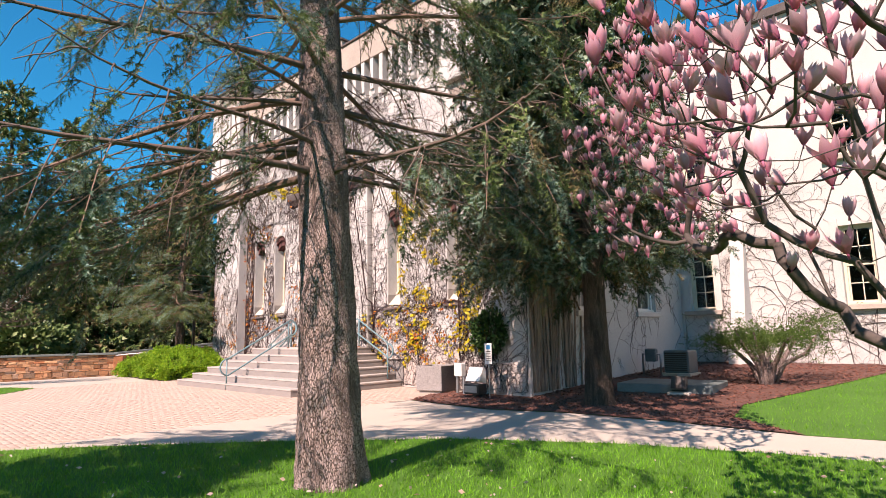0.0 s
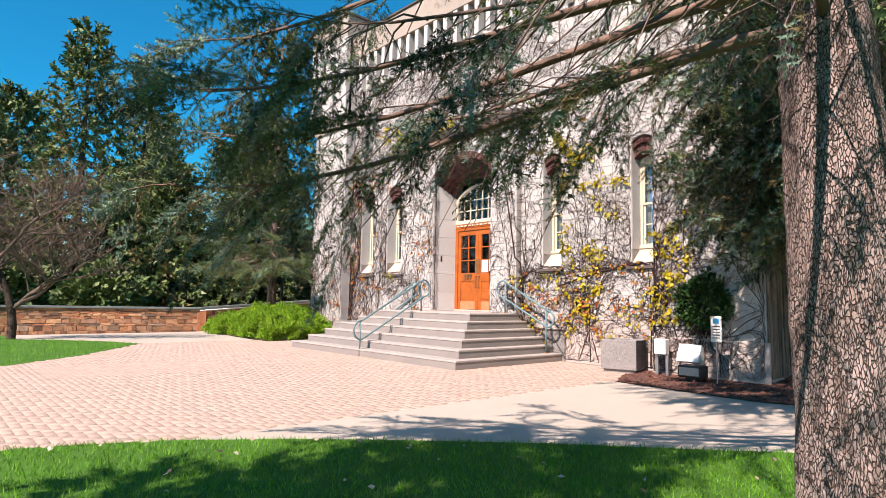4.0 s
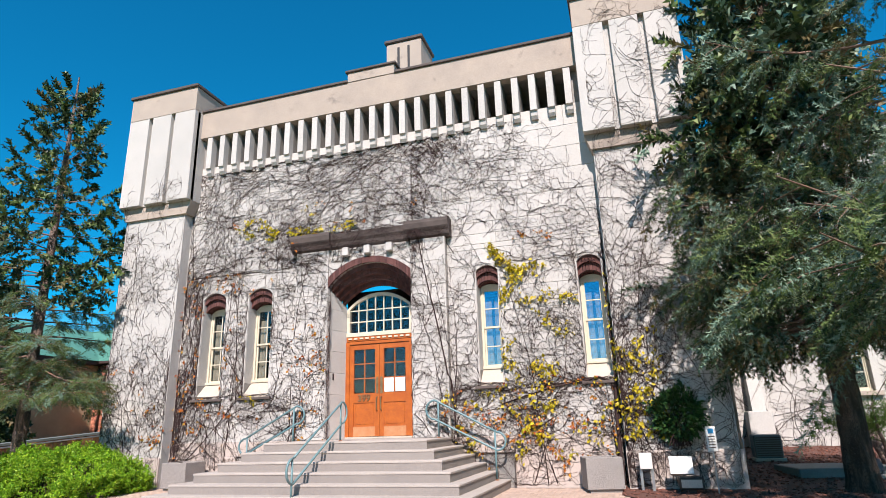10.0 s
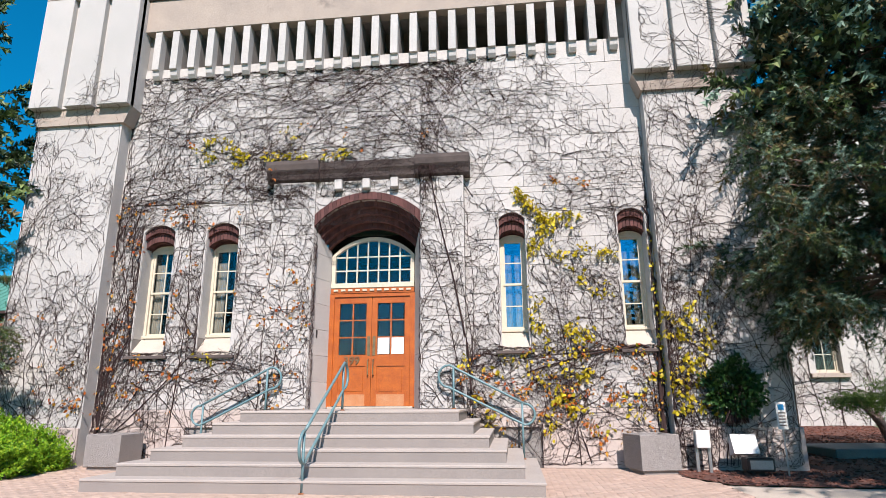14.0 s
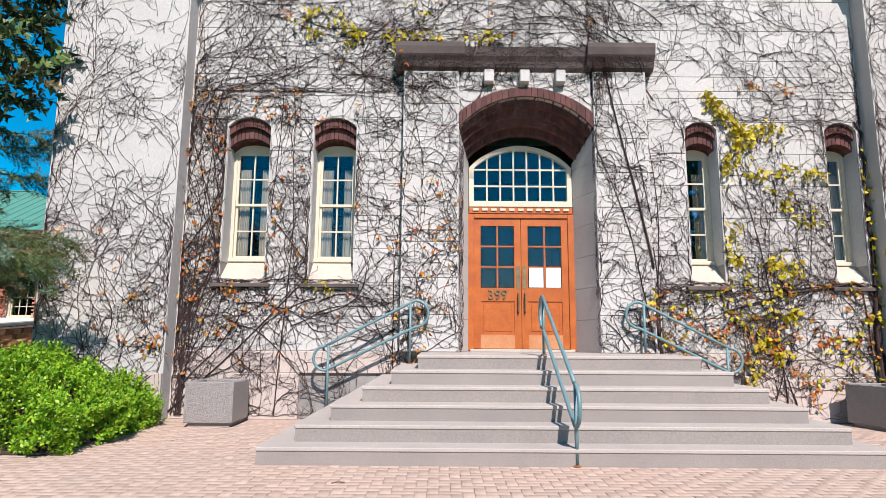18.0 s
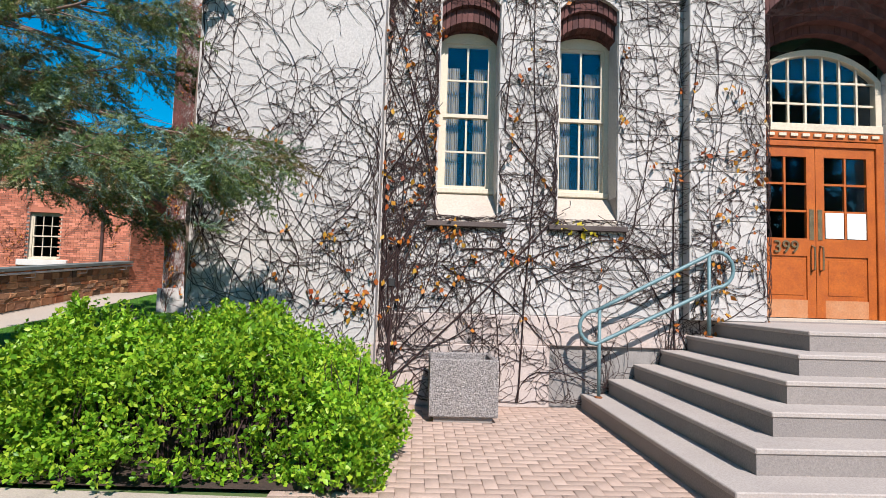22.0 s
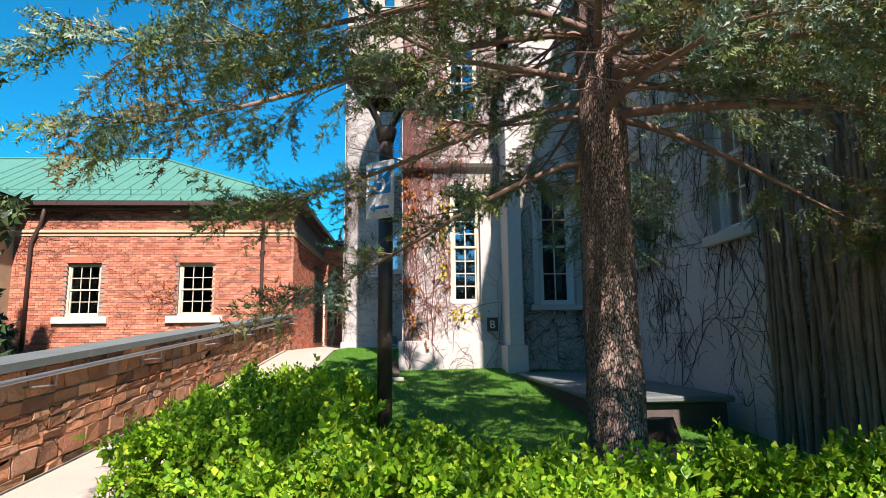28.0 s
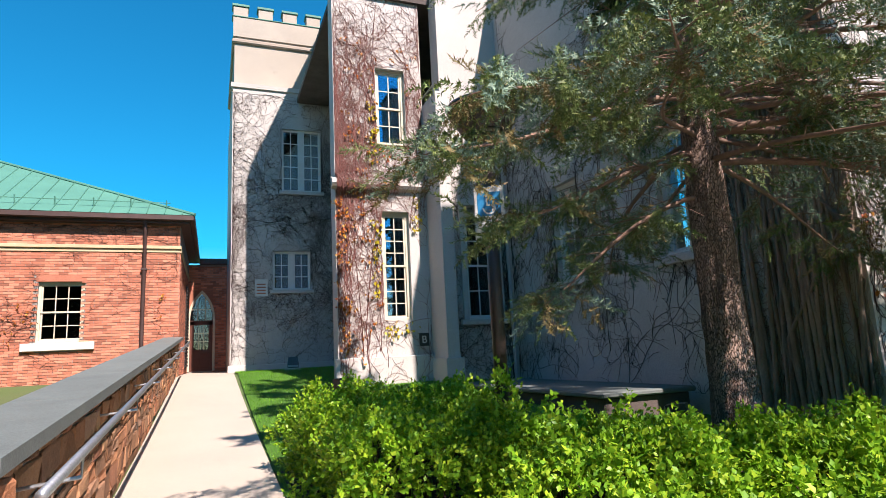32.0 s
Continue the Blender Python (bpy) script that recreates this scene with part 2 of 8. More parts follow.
PETAL = petal_mat("pink_petal", (0.58, 0.20, 0.30), (0.72, 0.44, 0.49), (0.82, 0.66, 0.66))
PETAL_DEEP = petal_mat("deep_pink_petal", (0.52, 0.13, 0.24), (0.65, 0.30, 0.38), (0.76, 0.50, 0.53))


def bark_mat(name, plate, plate2, crack, lichen):
    """Scaly bark: upright plates parted by dark cracks, pale lichen flecks, strong relief."""
    m, n, l, b = node_mat(name)
    pos = n.new("ShaderNodeNewGeometry").outputs["Position"]
    mp = n.new("ShaderNodeMapping")
    mp.inputs["Scale"].default_value = (1, 1, 0.38)
    l.new(pos, mp.inputs[0])
    big = noise_node(n, l, 3.0, 4, 0.6, pos)
    col = ramp_node(n, l, big.outputs[0], [(0.35, plate), (0.65, plate2)]).outputs[0]
    vo = n.new("ShaderNodeTexVoronoi")
    vo.feature, vo.inputs["Scale"].default_value = "DISTANCE_TO_EDGE", 62
    wob = noise_node(n, l, 14, 3, 0.6, mp.outputs[0])
    add = n.new("ShaderNodeVectorMath")
    add.operation = "MULTIPLY_ADD"
    l.new(wob.outputs["Color"], add.inputs[0])
    add.inputs[1].default_value = (0.06, 0.06, 0.06)
    l.new(mp.outputs[0], add.inputs[2])
    l.new(add.outputs[0], vo.inputs["Vector"])
    cr = ramp_node(n, l, vo.outputs["Distance"], [(0.0, (0, 0, 0)), (0.14, (1, 1, 1))])
    # The fissures' shadow is put into the crack colour.
    col = mix_node(n, l, cr.outputs[0], crack, col)
    # Dark upright streaks: bark patches and shadow bands in one colour.
    up = n.new("ShaderNodeMapping")
    up.inputs["Scale"].default_value = (1, 1, 0.16)
    l.new(pos, up.inputs[0])
    st = noise_node(n, l, 9, 4, 0.65, up.outputs[0])
    sm = ramp_node(n, l, st.outputs[0], [(0.47, (0, 0, 0)), (0.6, (0.75, 0.75, 0.75))])
    col = mix_node(n, l, sm.outputs[0], col, tuple(0.36 * c for c in plate2))
    li = noise_node(n, l, 40, 4, 0.7, pos)
    lm = ramp_node(n, l, li.outputs[0], [(0.58, (0, 0, 0)), (0.66, (0.8, 0.8, 0.8))])
    col = mix_node(n, l, lm.outputs[0], col, lichen)
    l.new(col, b.inputs["Base Color"])
    b.inputs["Roughness"].default_value, b.inputs["Specular IOR Level"].default_value = 0.93, 0.2
    bp = n.new("ShaderNodeBump")
    bp.inputs["Strength"].default_value, bp.inputs["Distance"].default_value = 1.0, 0.03
    fine = noise_node(n, l, 70, 4, 0.7, pos)
    h = mix_node(n, l, 0.45, cr.outputs[0], fine.outputs["Color"])
    l.new(h, bp.inputs["Height"])
    l.new(bp.outputs[0], b.inputs["Normal"])
    return m


BARK = bark_mat("spruce_bark", (0.46, 0.345, 0.31), (0.32, 0.23, 0.20), (0.045, 0.033, 0.028), (0.46, 0.42, 0.39))
BARK_DARK = bark_mat("dark_bark", (0.17, 0.12, 0.09), (0.11, 0.08, 0.06), (0.03, 0.022, 0.018), (0.2, 0.17, 0.14))
BARK_RED = bark_mat("reddish_bark", (0.44, 0.31, 0.25), (0.31, 0.22, 0.18), (0.035, 0.025, 0.02), (0.36, 0.31, 0.27))
# Darker needles; shade inside dense crowns is put into their colour.
NEEDLE_DARK = leaf_mat("dark_needle", (0.012, 0.03, 0.012), (0.026, 0.052, 0.02), (0.055, 0.075, 0.03), 0.5, 0.1)
TWIG = surface("dead_twig", (0.17, 0.12, 0.095), (0.085, 0.06, 0.047), 4, 50, 0.92, 0.3, 60, 0.5)
VINE_RED = surface("red_vine_stem", (0.24, 0.10, 0.085), (0.14, 0.065, 0.055), 4, 50, 0.92, 0.4, 60, 0.5)
VINE = surface("vine_stem", (0.05, 0.027, 0.025), (0.026, 0.015, 0.014), 4, 50, 0.92, 0.4, 60, 0.5)
STEM_GREY = surface("old_creeper_stem", (0.36, 0.27, 0.22), (0.21, 0.16, 0.13), 4, 50, 0.92, 0.5, 60, 0.5, 0.3, per="ISLAND")
MAGNOLIA_BARK = surface("magnolia_bark", (0.10, 0.078, 0.066), (0.055, 0.043, 0.037), 8, 50, 0.9, 0.4, 60, 0.5)
WOOD_ORANGE = surface("varnished_door_wood", (0.46, 0.118, 0.014), (0.29, 0.062, 0.009), 4, 40, 0.42, 0.1, 70, 0.5, specular=0.5, stain=(0.20, 0.055, 0.018), stain_at=0.6, stain_scale=3.5)
WOOD_WORN = surface("worn_door_wood", (0.47, 0.24, 0.12), (0.42, 0.15, 0.05), 5, 40, 0.7, 0.2, 70, 0.5)
WOOD_BROWN = surface("brown_door_paint", (0.14, 0.05, 0.035), None, 3, 40, 0.5, 0.1)
CREAM = surface("cream_paint", (0.60, 0.54, 0.415), (0.53, 0.47, 0.36), 2.5, 50, 0.6, 0.15, 60, 0.5)
CREAM_SILL = surface("cream_rendered_sill", (0.50, 0.44, 0.36), (0.42, 0.36, 0.30), 2.0, 50, 0.85, 0.25, 60, 0.5)
WHITE = surface("white_paint", (0.66, 0.65, 0.62), (0.58, 0.57, 0.54), 2.5, 50, 0.55, 0.1)
# Sky blue of the reflections is put into the mirror tints.
GLASS = glass_mat("window_glass", 0.945, (0.62, 0.82, 0.92))
GLASS_BRIGHT = glass_mat("sky_tinted_glass", 0.72, (0.42, 0.7, 0.92))
CURTAIN = surface("curtain", (0.34, 0.32, 0.25), (0.26, 0.245, 0.19), 3, 30, 0.9, 0.1)
# Near-black walls: the dimness of the rooms is put into this colour.
INTERIOR = surface("dim_room_black", (0.03, 0.028, 0.026), None, 2, 30, 0.95, 0)
RAIL = surface("teal_rail_paint", (0.135, 0.235, 0.25), (0.10, 0.19, 0.205), 6, 60, 0.45, 0.1, 60, 0.5, stain=(0.22, 0.12, 0.07), stain_at=0.74, stain_scale=4, specular=0.5)
RUST = surface("rust", (0.30, 0.11, 0.04), (0.18, 0.07, 0.03), 12, 60, 0.9, 0.4)
STEEL = surface("galvanised_rail", (0.42, 0.43, 0.44), (0.34, 0.35, 0.36), 6, 60, 0.38, 0.1, 60, 0.5, metallic=0.8)
BLACK = surface("black_metal", (0.025, 0.023, 0.022), (0.018, 0.016, 0.016), 4, 60, 0.45, 0.1, specular=0.5)
BRONZE = surface("dark_bronze_paint", (0.055, 0.04, 0.034), (0.04, 0.03, 0.026), 4, 60, 0.4, 0.1, specular=0.5)
BRASS = surface("aged_brass", (0.33, 0.25, 0.14), (0.20, 0.15, 0.09), 8, 60, 0.4, 0.1, metallic=0.8)
COPPER = surface("copper_roof", (0.085, 0.25, 0.19), (0.065, 0.2, 0.155), 0.8, 60, 0.6, 0.1, 40, 0.5, 0.06)
GUTTER = surface("brown_gutter", (0.075, 0.045, 0.04), None, 3, 60, 0.5, 0.1)
PAPER = surface("white_paper", (0.75, 0.78, 0.76), None, 3, 60, 0.7, 0)
SIGN_BLUE = surface("sign_blue", (0.02, 0.22, 0.45), None, 3, 60, 0.45, 0)
LENS = surface("lamp_lens", (0.45, 0.43, 0.38), None, 3, 60, 0.3, 0)
PLASTIC_GREEN = surface("grey_green_metal", (0.09, 0.13, 0.14), (0.07, 0.10, 0.11), 4, 60, 0.5, 0.1)

# ---- mesh tools ----


class Build:
    """Vertices and faces gathered for one mesh."""

    def __init__(self):
        self.v, self.f = [], []

    def add(self, verts, faces):
        o = len(self.v)
        self.v += [tuple(p) for p in verts]
        self.f += [tuple(i + o for i in f) for f in faces]
        return self

    def box(self, x0, x1, y0, y1, z0, z1, c=0.0):
        """A box; with c its edges are cut off by that much."""
        if c <= 0:
            return self.add([(x, y, z) for z in (z0, z1) for y in (y0, y1) for x in (x0, x1)],
                            [(0, 2, 3, 1), (4, 5, 7, 6), (0, 1, 5, 4), (2, 6, 7, 3), (0, 4, 6, 2), (1, 3, 7, 5)])
        xs, ys, zs = (x0, x1), (y0, y1), (z0, z1)
        vs, idx = [], {}
        for i in (0, 1):
            for j in (0, 1):
                for k in (0, 1):
                    sx, sy, sz = (c if i == 0 else -c), (c if j == 0 else -c), (c if k == 0 else -c)
                    for a, off in enumerate(((0, sy, sz), (sx, 0, sz), (sx, sy, 0))):
                        idx[i, j, k, a] = len(vs)
                        vs.append((xs[i] + off[0], ys[j] + off[1], zs[k] + off[2]))
        fs = []
        for i in (0, 1):
            q = [idx[i, 0, 0, 0], idx[i, 1, 0, 0], idx[i, 1, 1, 0], idx[i, 0, 1, 0]]
            fs.append(tuple(q if i else q[::-1]))
            q = [idx[0, i, 0, 1], idx[1, i, 0, 1], idx[1, i, 1, 1], idx[0, i, 1, 1]]
            fs.append(tuple(q[::-1] if i else q))
            q = [idx[0, 0, i, 2], idx[1, 0, i, 2], idx[1, 1, i, 2], idx[0, 1, i, 2]]
            fs.append(tuple(q if i else q[::-1]))
        for i in (0, 1):
            for j in (0, 1):
                a = [idx[i, j, 0, 0], idx[i, j, 1, 0], idx[i, j, 1, 1], idx[i, j, 0, 1]]
                fs.append(tuple(a if i == j else a[::-1]))
                a = [idx[i, 0, j, 0], idx[i, 1, j, 0], idx[i, 1, j, 2], idx[i, 0, j, 2]]
                fs.append(tuple(a[::-1] if i == j else a))
                a = [idx[0, i, j, 1], idx[1, i, j, 1], idx[1, i, j, 2], idx[0, i, j, 2]]
                fs.append(tuple(a if i == j else a[::-1]))
        for i in (0, 1):
            for j in (0, 1):
                for k in (0, 1):
                    a = [idx[i, j, k, 0], idx[i, j, k, 1], idx[i, j, k, 2]]
                    fs.append(tuple(a if (i + j + k) % 2 else a[::-1]))
        return self.add(vs, fs)

    def prism(self, outline, y0, y1, axis="y"):
        """A flat outline (u, v) pushed from y0 to y1 along the axis: u, v are x, z for y; y, z for x; x, y for z."""
        put = {"y": lambda u, v, w: (u, w, v), "x": lambda u, v, w: (w, u, v), "z": lambda u, v, w: (u, v, w)}[axis]
        n = len(outline)
        vs = [put(u, v, y0) for u, v in outline] + [put(u, v, y1) for u, v in outline]
        fs = [tuple(range(n)), tuple(range(2 * n - 1, n - 1, -1))] + [(i, i + n, (i + 1) % n + n, (i + 1) % n) for i in range(n)]
        return self.add(vs, fs)

    def tube(self, path, radii, sides=8, caps=True):
        """A round tube along the path."""
        pts = [Vector(p) for p in path]
        if isinstance(radii, (int, float)):
            radii = [radii] * len(pts)
        ref = Vector((0.31, 0.17, 0.93)).normalized()
        vs, fs = [], []
        for i, p in enumerate(pts):
            d = (pts[min(i + 1, len(pts) - 1)] - pts[max(i - 1, 0)]).normalized()
            if i == 0 and abs(d.dot(ref)) > 0.9:
                ref = Vector((0.93, 0.31, 0.17)).normalized()
            u = (ref - d * ref.dot(d)).normalized()
            w = d.cross(u)
            ref = u
            for k in range(sides):
                a = 2 * math.pi * k / sides
                vs.append(p + (u * math.cos(a) + w * math.sin(a)) * radii[i])
        for i in range(len(pts) - 1):
            for k in range(sides):
                a, b = i * sides + k, i * sides + (k + 1) % sides
                fs.append((a, b, b + sides, a + sides))
        if caps:
            fs.append(tuple(range(sides - 1, -1, -1)))
            fs.append(tuple(range((len(pts) - 1) * sides, len(pts) * sides)))
        return self.add(vs, fs)

    def lathe(self, profile, cx=0, cy=0, sides=24):
        """A profile of (radius, z) turned about the upright through cx, cy."""
        vs, fs = [], []
        for r, z in profile:
            for k in range(sides):
                a = 2 * math.pi * k / sides
                vs.append((cx + r * math.cos(a), cy + r * math.sin(a), z))
        for i in range(len(profile) - 1):
            for k in range(sides):
                a, b = i * sides + k, i * sides + (k + 1) % sides
                fs.append((a, b, b + sides, a + sides))
        fs.append(tuple(range(sides - 1, -1, -1)))
        fs.append(tuple(range((len(profile) - 1) * sides, len(profile) * sides)))
        return self.add(vs, fs)

    def mesh(self, name):
        me = bpy.data.meshes.new(name)
        me.from_pydata(self.v, [], self.f)
        me.update()
        return me


def part(name, b, material, parent=None, label="", smooth=False, m=None):
    """One mesh object from a Build (or mesh), under a thing or a part."""
    me = b.mesh(name) if isinstance(b, Build) else b
    if not me.materials:
        me.materials.append(material)
    if smooth:
        me.polygons.foreach_set("use_smooth", [True] * len(me.polygons))
    ob = new(name, me)
    if m is not None:
        ob.matrix_basis = m
    if parent is not None:
        ob.parent = parent
    if label:
        ob["label"] = label
    return ob


def thing(name, label, category, group="", kind="", at=(0, 0, 0), rz=0):
    ob = new(name)
    ob.matrix_basis = pose(*at, 0, 0, rz)
    ob.empty_display_size = 0.2
    return tagged(ob, label, category, group, kind)


def fast_mesh(name, verts, faces, material, parent=None, smooth=False, label=""):
    """A mesh from arrays: verts (n, 3), faces (m, 3) or (m, 4)."""
    verts, faces = np.asarray(verts, np.float32), np.asarray(faces, np.int32)
    k = faces.shape[1]
    me = bpy.data.meshes.new(name)
    me.vertices.add(len(verts))
    me.vertices.foreach_set("co", verts.ravel())
    me.loops.add(faces.size)
    me.loops.foreach_set("vertex_index", faces.ravel())
    me.polygons.add(len(faces))
    me.polygons.foreach_set("loop_start", np.arange(0, faces.size, k, dtype=np.int32))
    me.polygons.foreach_set("loop_total", np.full(len(faces), k, np.int32))
    if smooth:
        me.polygons.foreach_set("use_smooth", np.ones(len(faces), bool))
    me.update(calc_edges=True)
    me.materials.append(material)
    ob = new(name, me)
    if parent is not None:
        ob.parent = parent
    if label:
        ob["label"] = label
    return ob


def scatter(verts, faces, mats):
    """Copies of one small mesh by (k, 4, 4) matrices, as arrays."""
    verts, faces, mats = np.asarray(verts, np.float32), np.asarray(faces, np.int32), np.asarray(mats, np.float32)
    h = np.c_[verts, np.ones(len(verts), np.float32)]
    out = np.einsum("kij,nj->kni", mats[:, :3, :], h).reshape(-1, 3)
    fs = (faces[None] + (np.arange(len(mats)) * len(verts))[:, None, None]).reshape(-1, faces.shape[1])
    return out, fs


def frames(pos, axis, size, rng, spin=True):
    """Matrices at pos with local x along axis, sized and spun."""
    pos, axis = np.asarray(pos, float), np.asarray(axis, float)
    k = len(pos)
    axis = axis / np.maximum(np.linalg.norm(axis, axis=1, keepdims=True), 1e-6)
    r = rng.normal(size=(k, 3))
    if not spin:
        r = np.tile((0.0, 0.0, 1.0), (k, 1)) + r * 0.15
    s = np.cross(r, axis)
    s /= np.maximum(np.linalg.norm(s, axis=1, keepdims=True), 1e-6)
    u = np.cross(axis, s)
    m = np.zeros((k, 4, 4))
    sz = np.asarray(size, float).reshape(-1, 1) * np.ones((k, 1))
    m[:, :3, 0], m[:, :3, 1], m[:, :3, 2], m[:, :3, 3] = axis * sz, s * sz, u * sz, pos
    m[:, 3, 3] = 1
    return m


def many_tubes(paths, sides=4):
    """Tubes along many (points, radii), as arrays of quads."""
    vs, fs, o = [], [], 0
    ang = 2 * np.pi * np.arange(sides) / sides
    ca, sa = np.cos(ang)[None, :, None], np.sin(ang)[None, :, None]
    for pts, rad in paths:
        pts = np.asarray(pts, float)
        rad = np.asarray(rad, float) * np.ones(len(pts))
        d = np.gradient(pts, axis=0)
        d /= np.maximum(np.linalg.norm(d, axis=1, keepdims=True), 1e-9)
        ref = np.array((0.31, 0.52, 0.79))
        if abs(d.mean(0) @ ref) > 0.85:
            ref = np.array((0.9, -0.3, 0.2))
        u = ref - d * (d @ ref)[:, None]
        u /= np.maximum(np.linalg.norm(u, axis=1, keepdims=True), 1e-9)
        w = np.cross(d, u)
        ring = pts[:, None, :] + (u[:, None, :] * ca + w[:, None, :] * sa) * rad[:, None, None]
        vs.append(ring.reshape(-1, 3))
        n = len(pts)
        i = (np.arange(n - 1)[:, None] * sides + np.arange(sides)[None, :])
        j = (np.arange(n - 1)[:, None] * sides + (np.arange(sides)[None, :] + 1) % sides)
        fs.append(np.stack((i, j, j + sides, i + sides), -1).reshape(-1, 4) + o)
        o += n * sides
    return np.concatenate(vs), np.concatenate(fs)


def ground_z(x, y):
    """The plaza falls a little to the west; behind the front the ground rises."""
    x, y = np.asarray(x, float), np.asarray(y, float)
    d = np.clip(-25.0 - x, 0, 14)
    drop = -0.033 * d - 0.025 * np.clip(d - 6.5, 0, 8)
    u = np.clip((y - 9.0) / 15.0, 0, 1) ** 1.35
    west = drop * (1 - u) + 0.95 * u
    east = 0.045 * np.clip(y - 10.8, 0, 9.0)
    west = west * np.clip((-23.2 - x) / 1.2, 0, 1)
    return np.where(x < -16, west, east)


def sheet(name, outline, lift, material, label, category, thick=0.0, step=0.8, parent=None):
    """A piece of ground by its outline, laid on the ground's height."""
    bm = bmesh.new()
    f = bm.faces.new([bm.verts.new((x, y, 0)) for x, y in outline])
    f.normal_update()
    if f.normal.z < 0:
        f.normal_flip()
    bmesh.ops.triangulate(bm, faces=bm.faces[:])
    ys = [p[1] for p in outline]
    xs = [p[0] for p in outline]
    cuts = [((0, 9.0 + step * k, 0), (0, 1, 0)) for k in range(20)] + [((-25 - 1.1 * k, 0, 0), (1, 0, 0)) for k in range(13)]
    for co, no in cuts:
        if (no[1] and min(ys) < co[1] < max(ys)) or (no[0] and min(xs) < co[0] < max(xs)):
            bmesh.ops.bisect_plane(bm, geom=bm.verts[:] + bm.edges[:] + bm.faces[:], plane_co=co, plane_no=no)
    for v in bm.verts:
        v.co.z = float(ground_z(v.co.x, v.co.y)) + lift
    me = bpy.data.meshes.new(name)
    bm.to_mesh(me)
    bm.free()
    return tagged(part(name, me, material, parent), label, category, "", "structure")


def inside(px, py, outline):
    """Which points lie in the outline."""
    px, py = np.asarray(px), np.asarray(py)
    hit = np.zeros(px.shape, bool)
    n = len(outline)
    for i in range(n):
        (x0, y0), (x1, y1) = outline[i], outline[(i + 1) % n]
        if y0 == y1:
            continue
        c = ((y0 > py) != (y1 > py)) & (px < (x1 - x0) * (py - y0) / (y1 - y0) + x0)
        hit ^= c
    return hit

# ---- ground ----
LAWN_EDGE = [(-10.9, -6.0), (-10.85, -1.2), (-10.5, 0.3), (-10.1, 1.3), (-9.5, 2.2), (-8.85, 3.0), (-7.7, 4.25), (-6.5, 5.35), (-5.85, 6.0), (-3.9, 7.05), (-2.1, 7.6), (0.5, 8.1), (8.0, 10.2), (22.0, 14.0)]
MULCH_EDGE = [(-10.35, 9.9), (-9.9, 8.95), (-9.1, 8.85), (-7.5, 8.7), (-6.0, 9.15), (-4.1, 9.2), (-2.3, 9.05), (0.5, 9.6), (8.0, 11.7), (22.0, 15.5)]
PLAZA = [(-10.0, 1.5), (-10.0, 9.2), (-10.3, 9.9), (-10.3, 11.25), (-22.4, 11.25), (-22.45, 4.55), (-19.6, 2.6), (-17.7, 0.8), (-16.2, -2.0), (-15.5, -6.0)] + LAWN_EDGE[:4]
EAST_WALK = [(-10.0, 1.5)] + LAWN_EDGE[4:] + MULCH_EDGE[:0:-1] + [(-10.0, 9.0)]
WEST_WALK = [(-22.45, 4.55), (-22.45, 7.98), (-24.5, 8.1), (-27.6, 8.5), (-28.6, 9.1), (-30.15, 10.5), (-30.3, 32.05), (-31.74, 32.05), (-31.66, 9.4), (-33.6, 2.6), (-26.0, 2.0)]
FRONT_LAWN = LAWN_EDGE + [(22.0, -14.0), (-10.9, -14.0)]
WEST_LAWN = [(-15.5, -6.0), (-16.2, -2.0), (-17.7, 0.8), (-19.6, 2.6), (-22.45, 4.45), (-23.6, 4.0), (-26.0, 1.9), (-33.6, 2.4), (-36.0, -6.0)]
SIDE_LAWN = [(-30.15, 10.4), (-24.1, 10.4), (-24.1, 19.5), (-25.5, 26.8), (-30.15, 26.8)]
MULCH_BED = MULCH_EDGE[:7] + [(-3.6, 10.2), (-3.9, 11.6), (-3.5, 13.3), (-3.0, 15.5), (-2.2, 19.5), (-8.1, 19.5), (-8.1, 11.2), (-10.35, 11.2)]
EAST_LAWN = [(-2.3, 9.05), (0.5, 9.6), (8.0, 11.7), (22.0, 15.5), (22.0, 19.5), (-2.2, 19.5), (-3.0, 15.5), (-3.5, 13.3), (-3.9, 11.6), (-3.6, 10.2)]
HEDGE_BED = [(-21.95, 8.08), (-21.95, 10.1), (-22.1, 10.85), (-24.1, 10.85), (-24.1, 10.4), (-28.0, 10.5), (-28.3, 13.4), (-30.1, 13.4), (-30.1, 10.55), (-28.55, 9.15), (-27.55, 8.55), (-24.5, 8.15)]

g = Build()
_gx = [-900, -300, -120, -60, -42] + [-39 + 1.0 * k for k in range(24)] + [-12, -8, 0, 12, 30, 80, 300, 900]
_gy = [-900, -300, -100, -40, -15, 0, 5] + [9 + 0.8 * k for k in range(21)] + [32, 45, 90, 300, 900]
_gz = ground_z(*np.meshgrid(_gx, _gy))
g.add([(x, y, float(_gz[j][i]) - 0.03) for j, y in enumerate(_gy) for i, x in enumerate(_gx)],
      [(j * len(_gx) + i, j * len(_gx) + i + 1, (j + 1) * len(_gx) + i + 1, (j + 1) * len(_gx) + i) for j in range(len(_gy) - 1) for i in range(len(_gx) - 1)])
tagged(part("ground", g, GROUND), "flat green ground stretching away to the horizon", "ground", "", "structure")
plaza = sheet("pavement", PLAZA, -0.012, PAVER_BED, "pink herringbone brick plaza before the stone hall", "pavement")
sheet("pavement", EAST_WALK, -0.004, CONCRETE, "pale concrete footpath dappled with tree shade", "pavement")
sheet("pavement", WEST_WALK, -0.002, CONCRETE, "pale concrete footpath rising beside the rubble wall", "pavement")
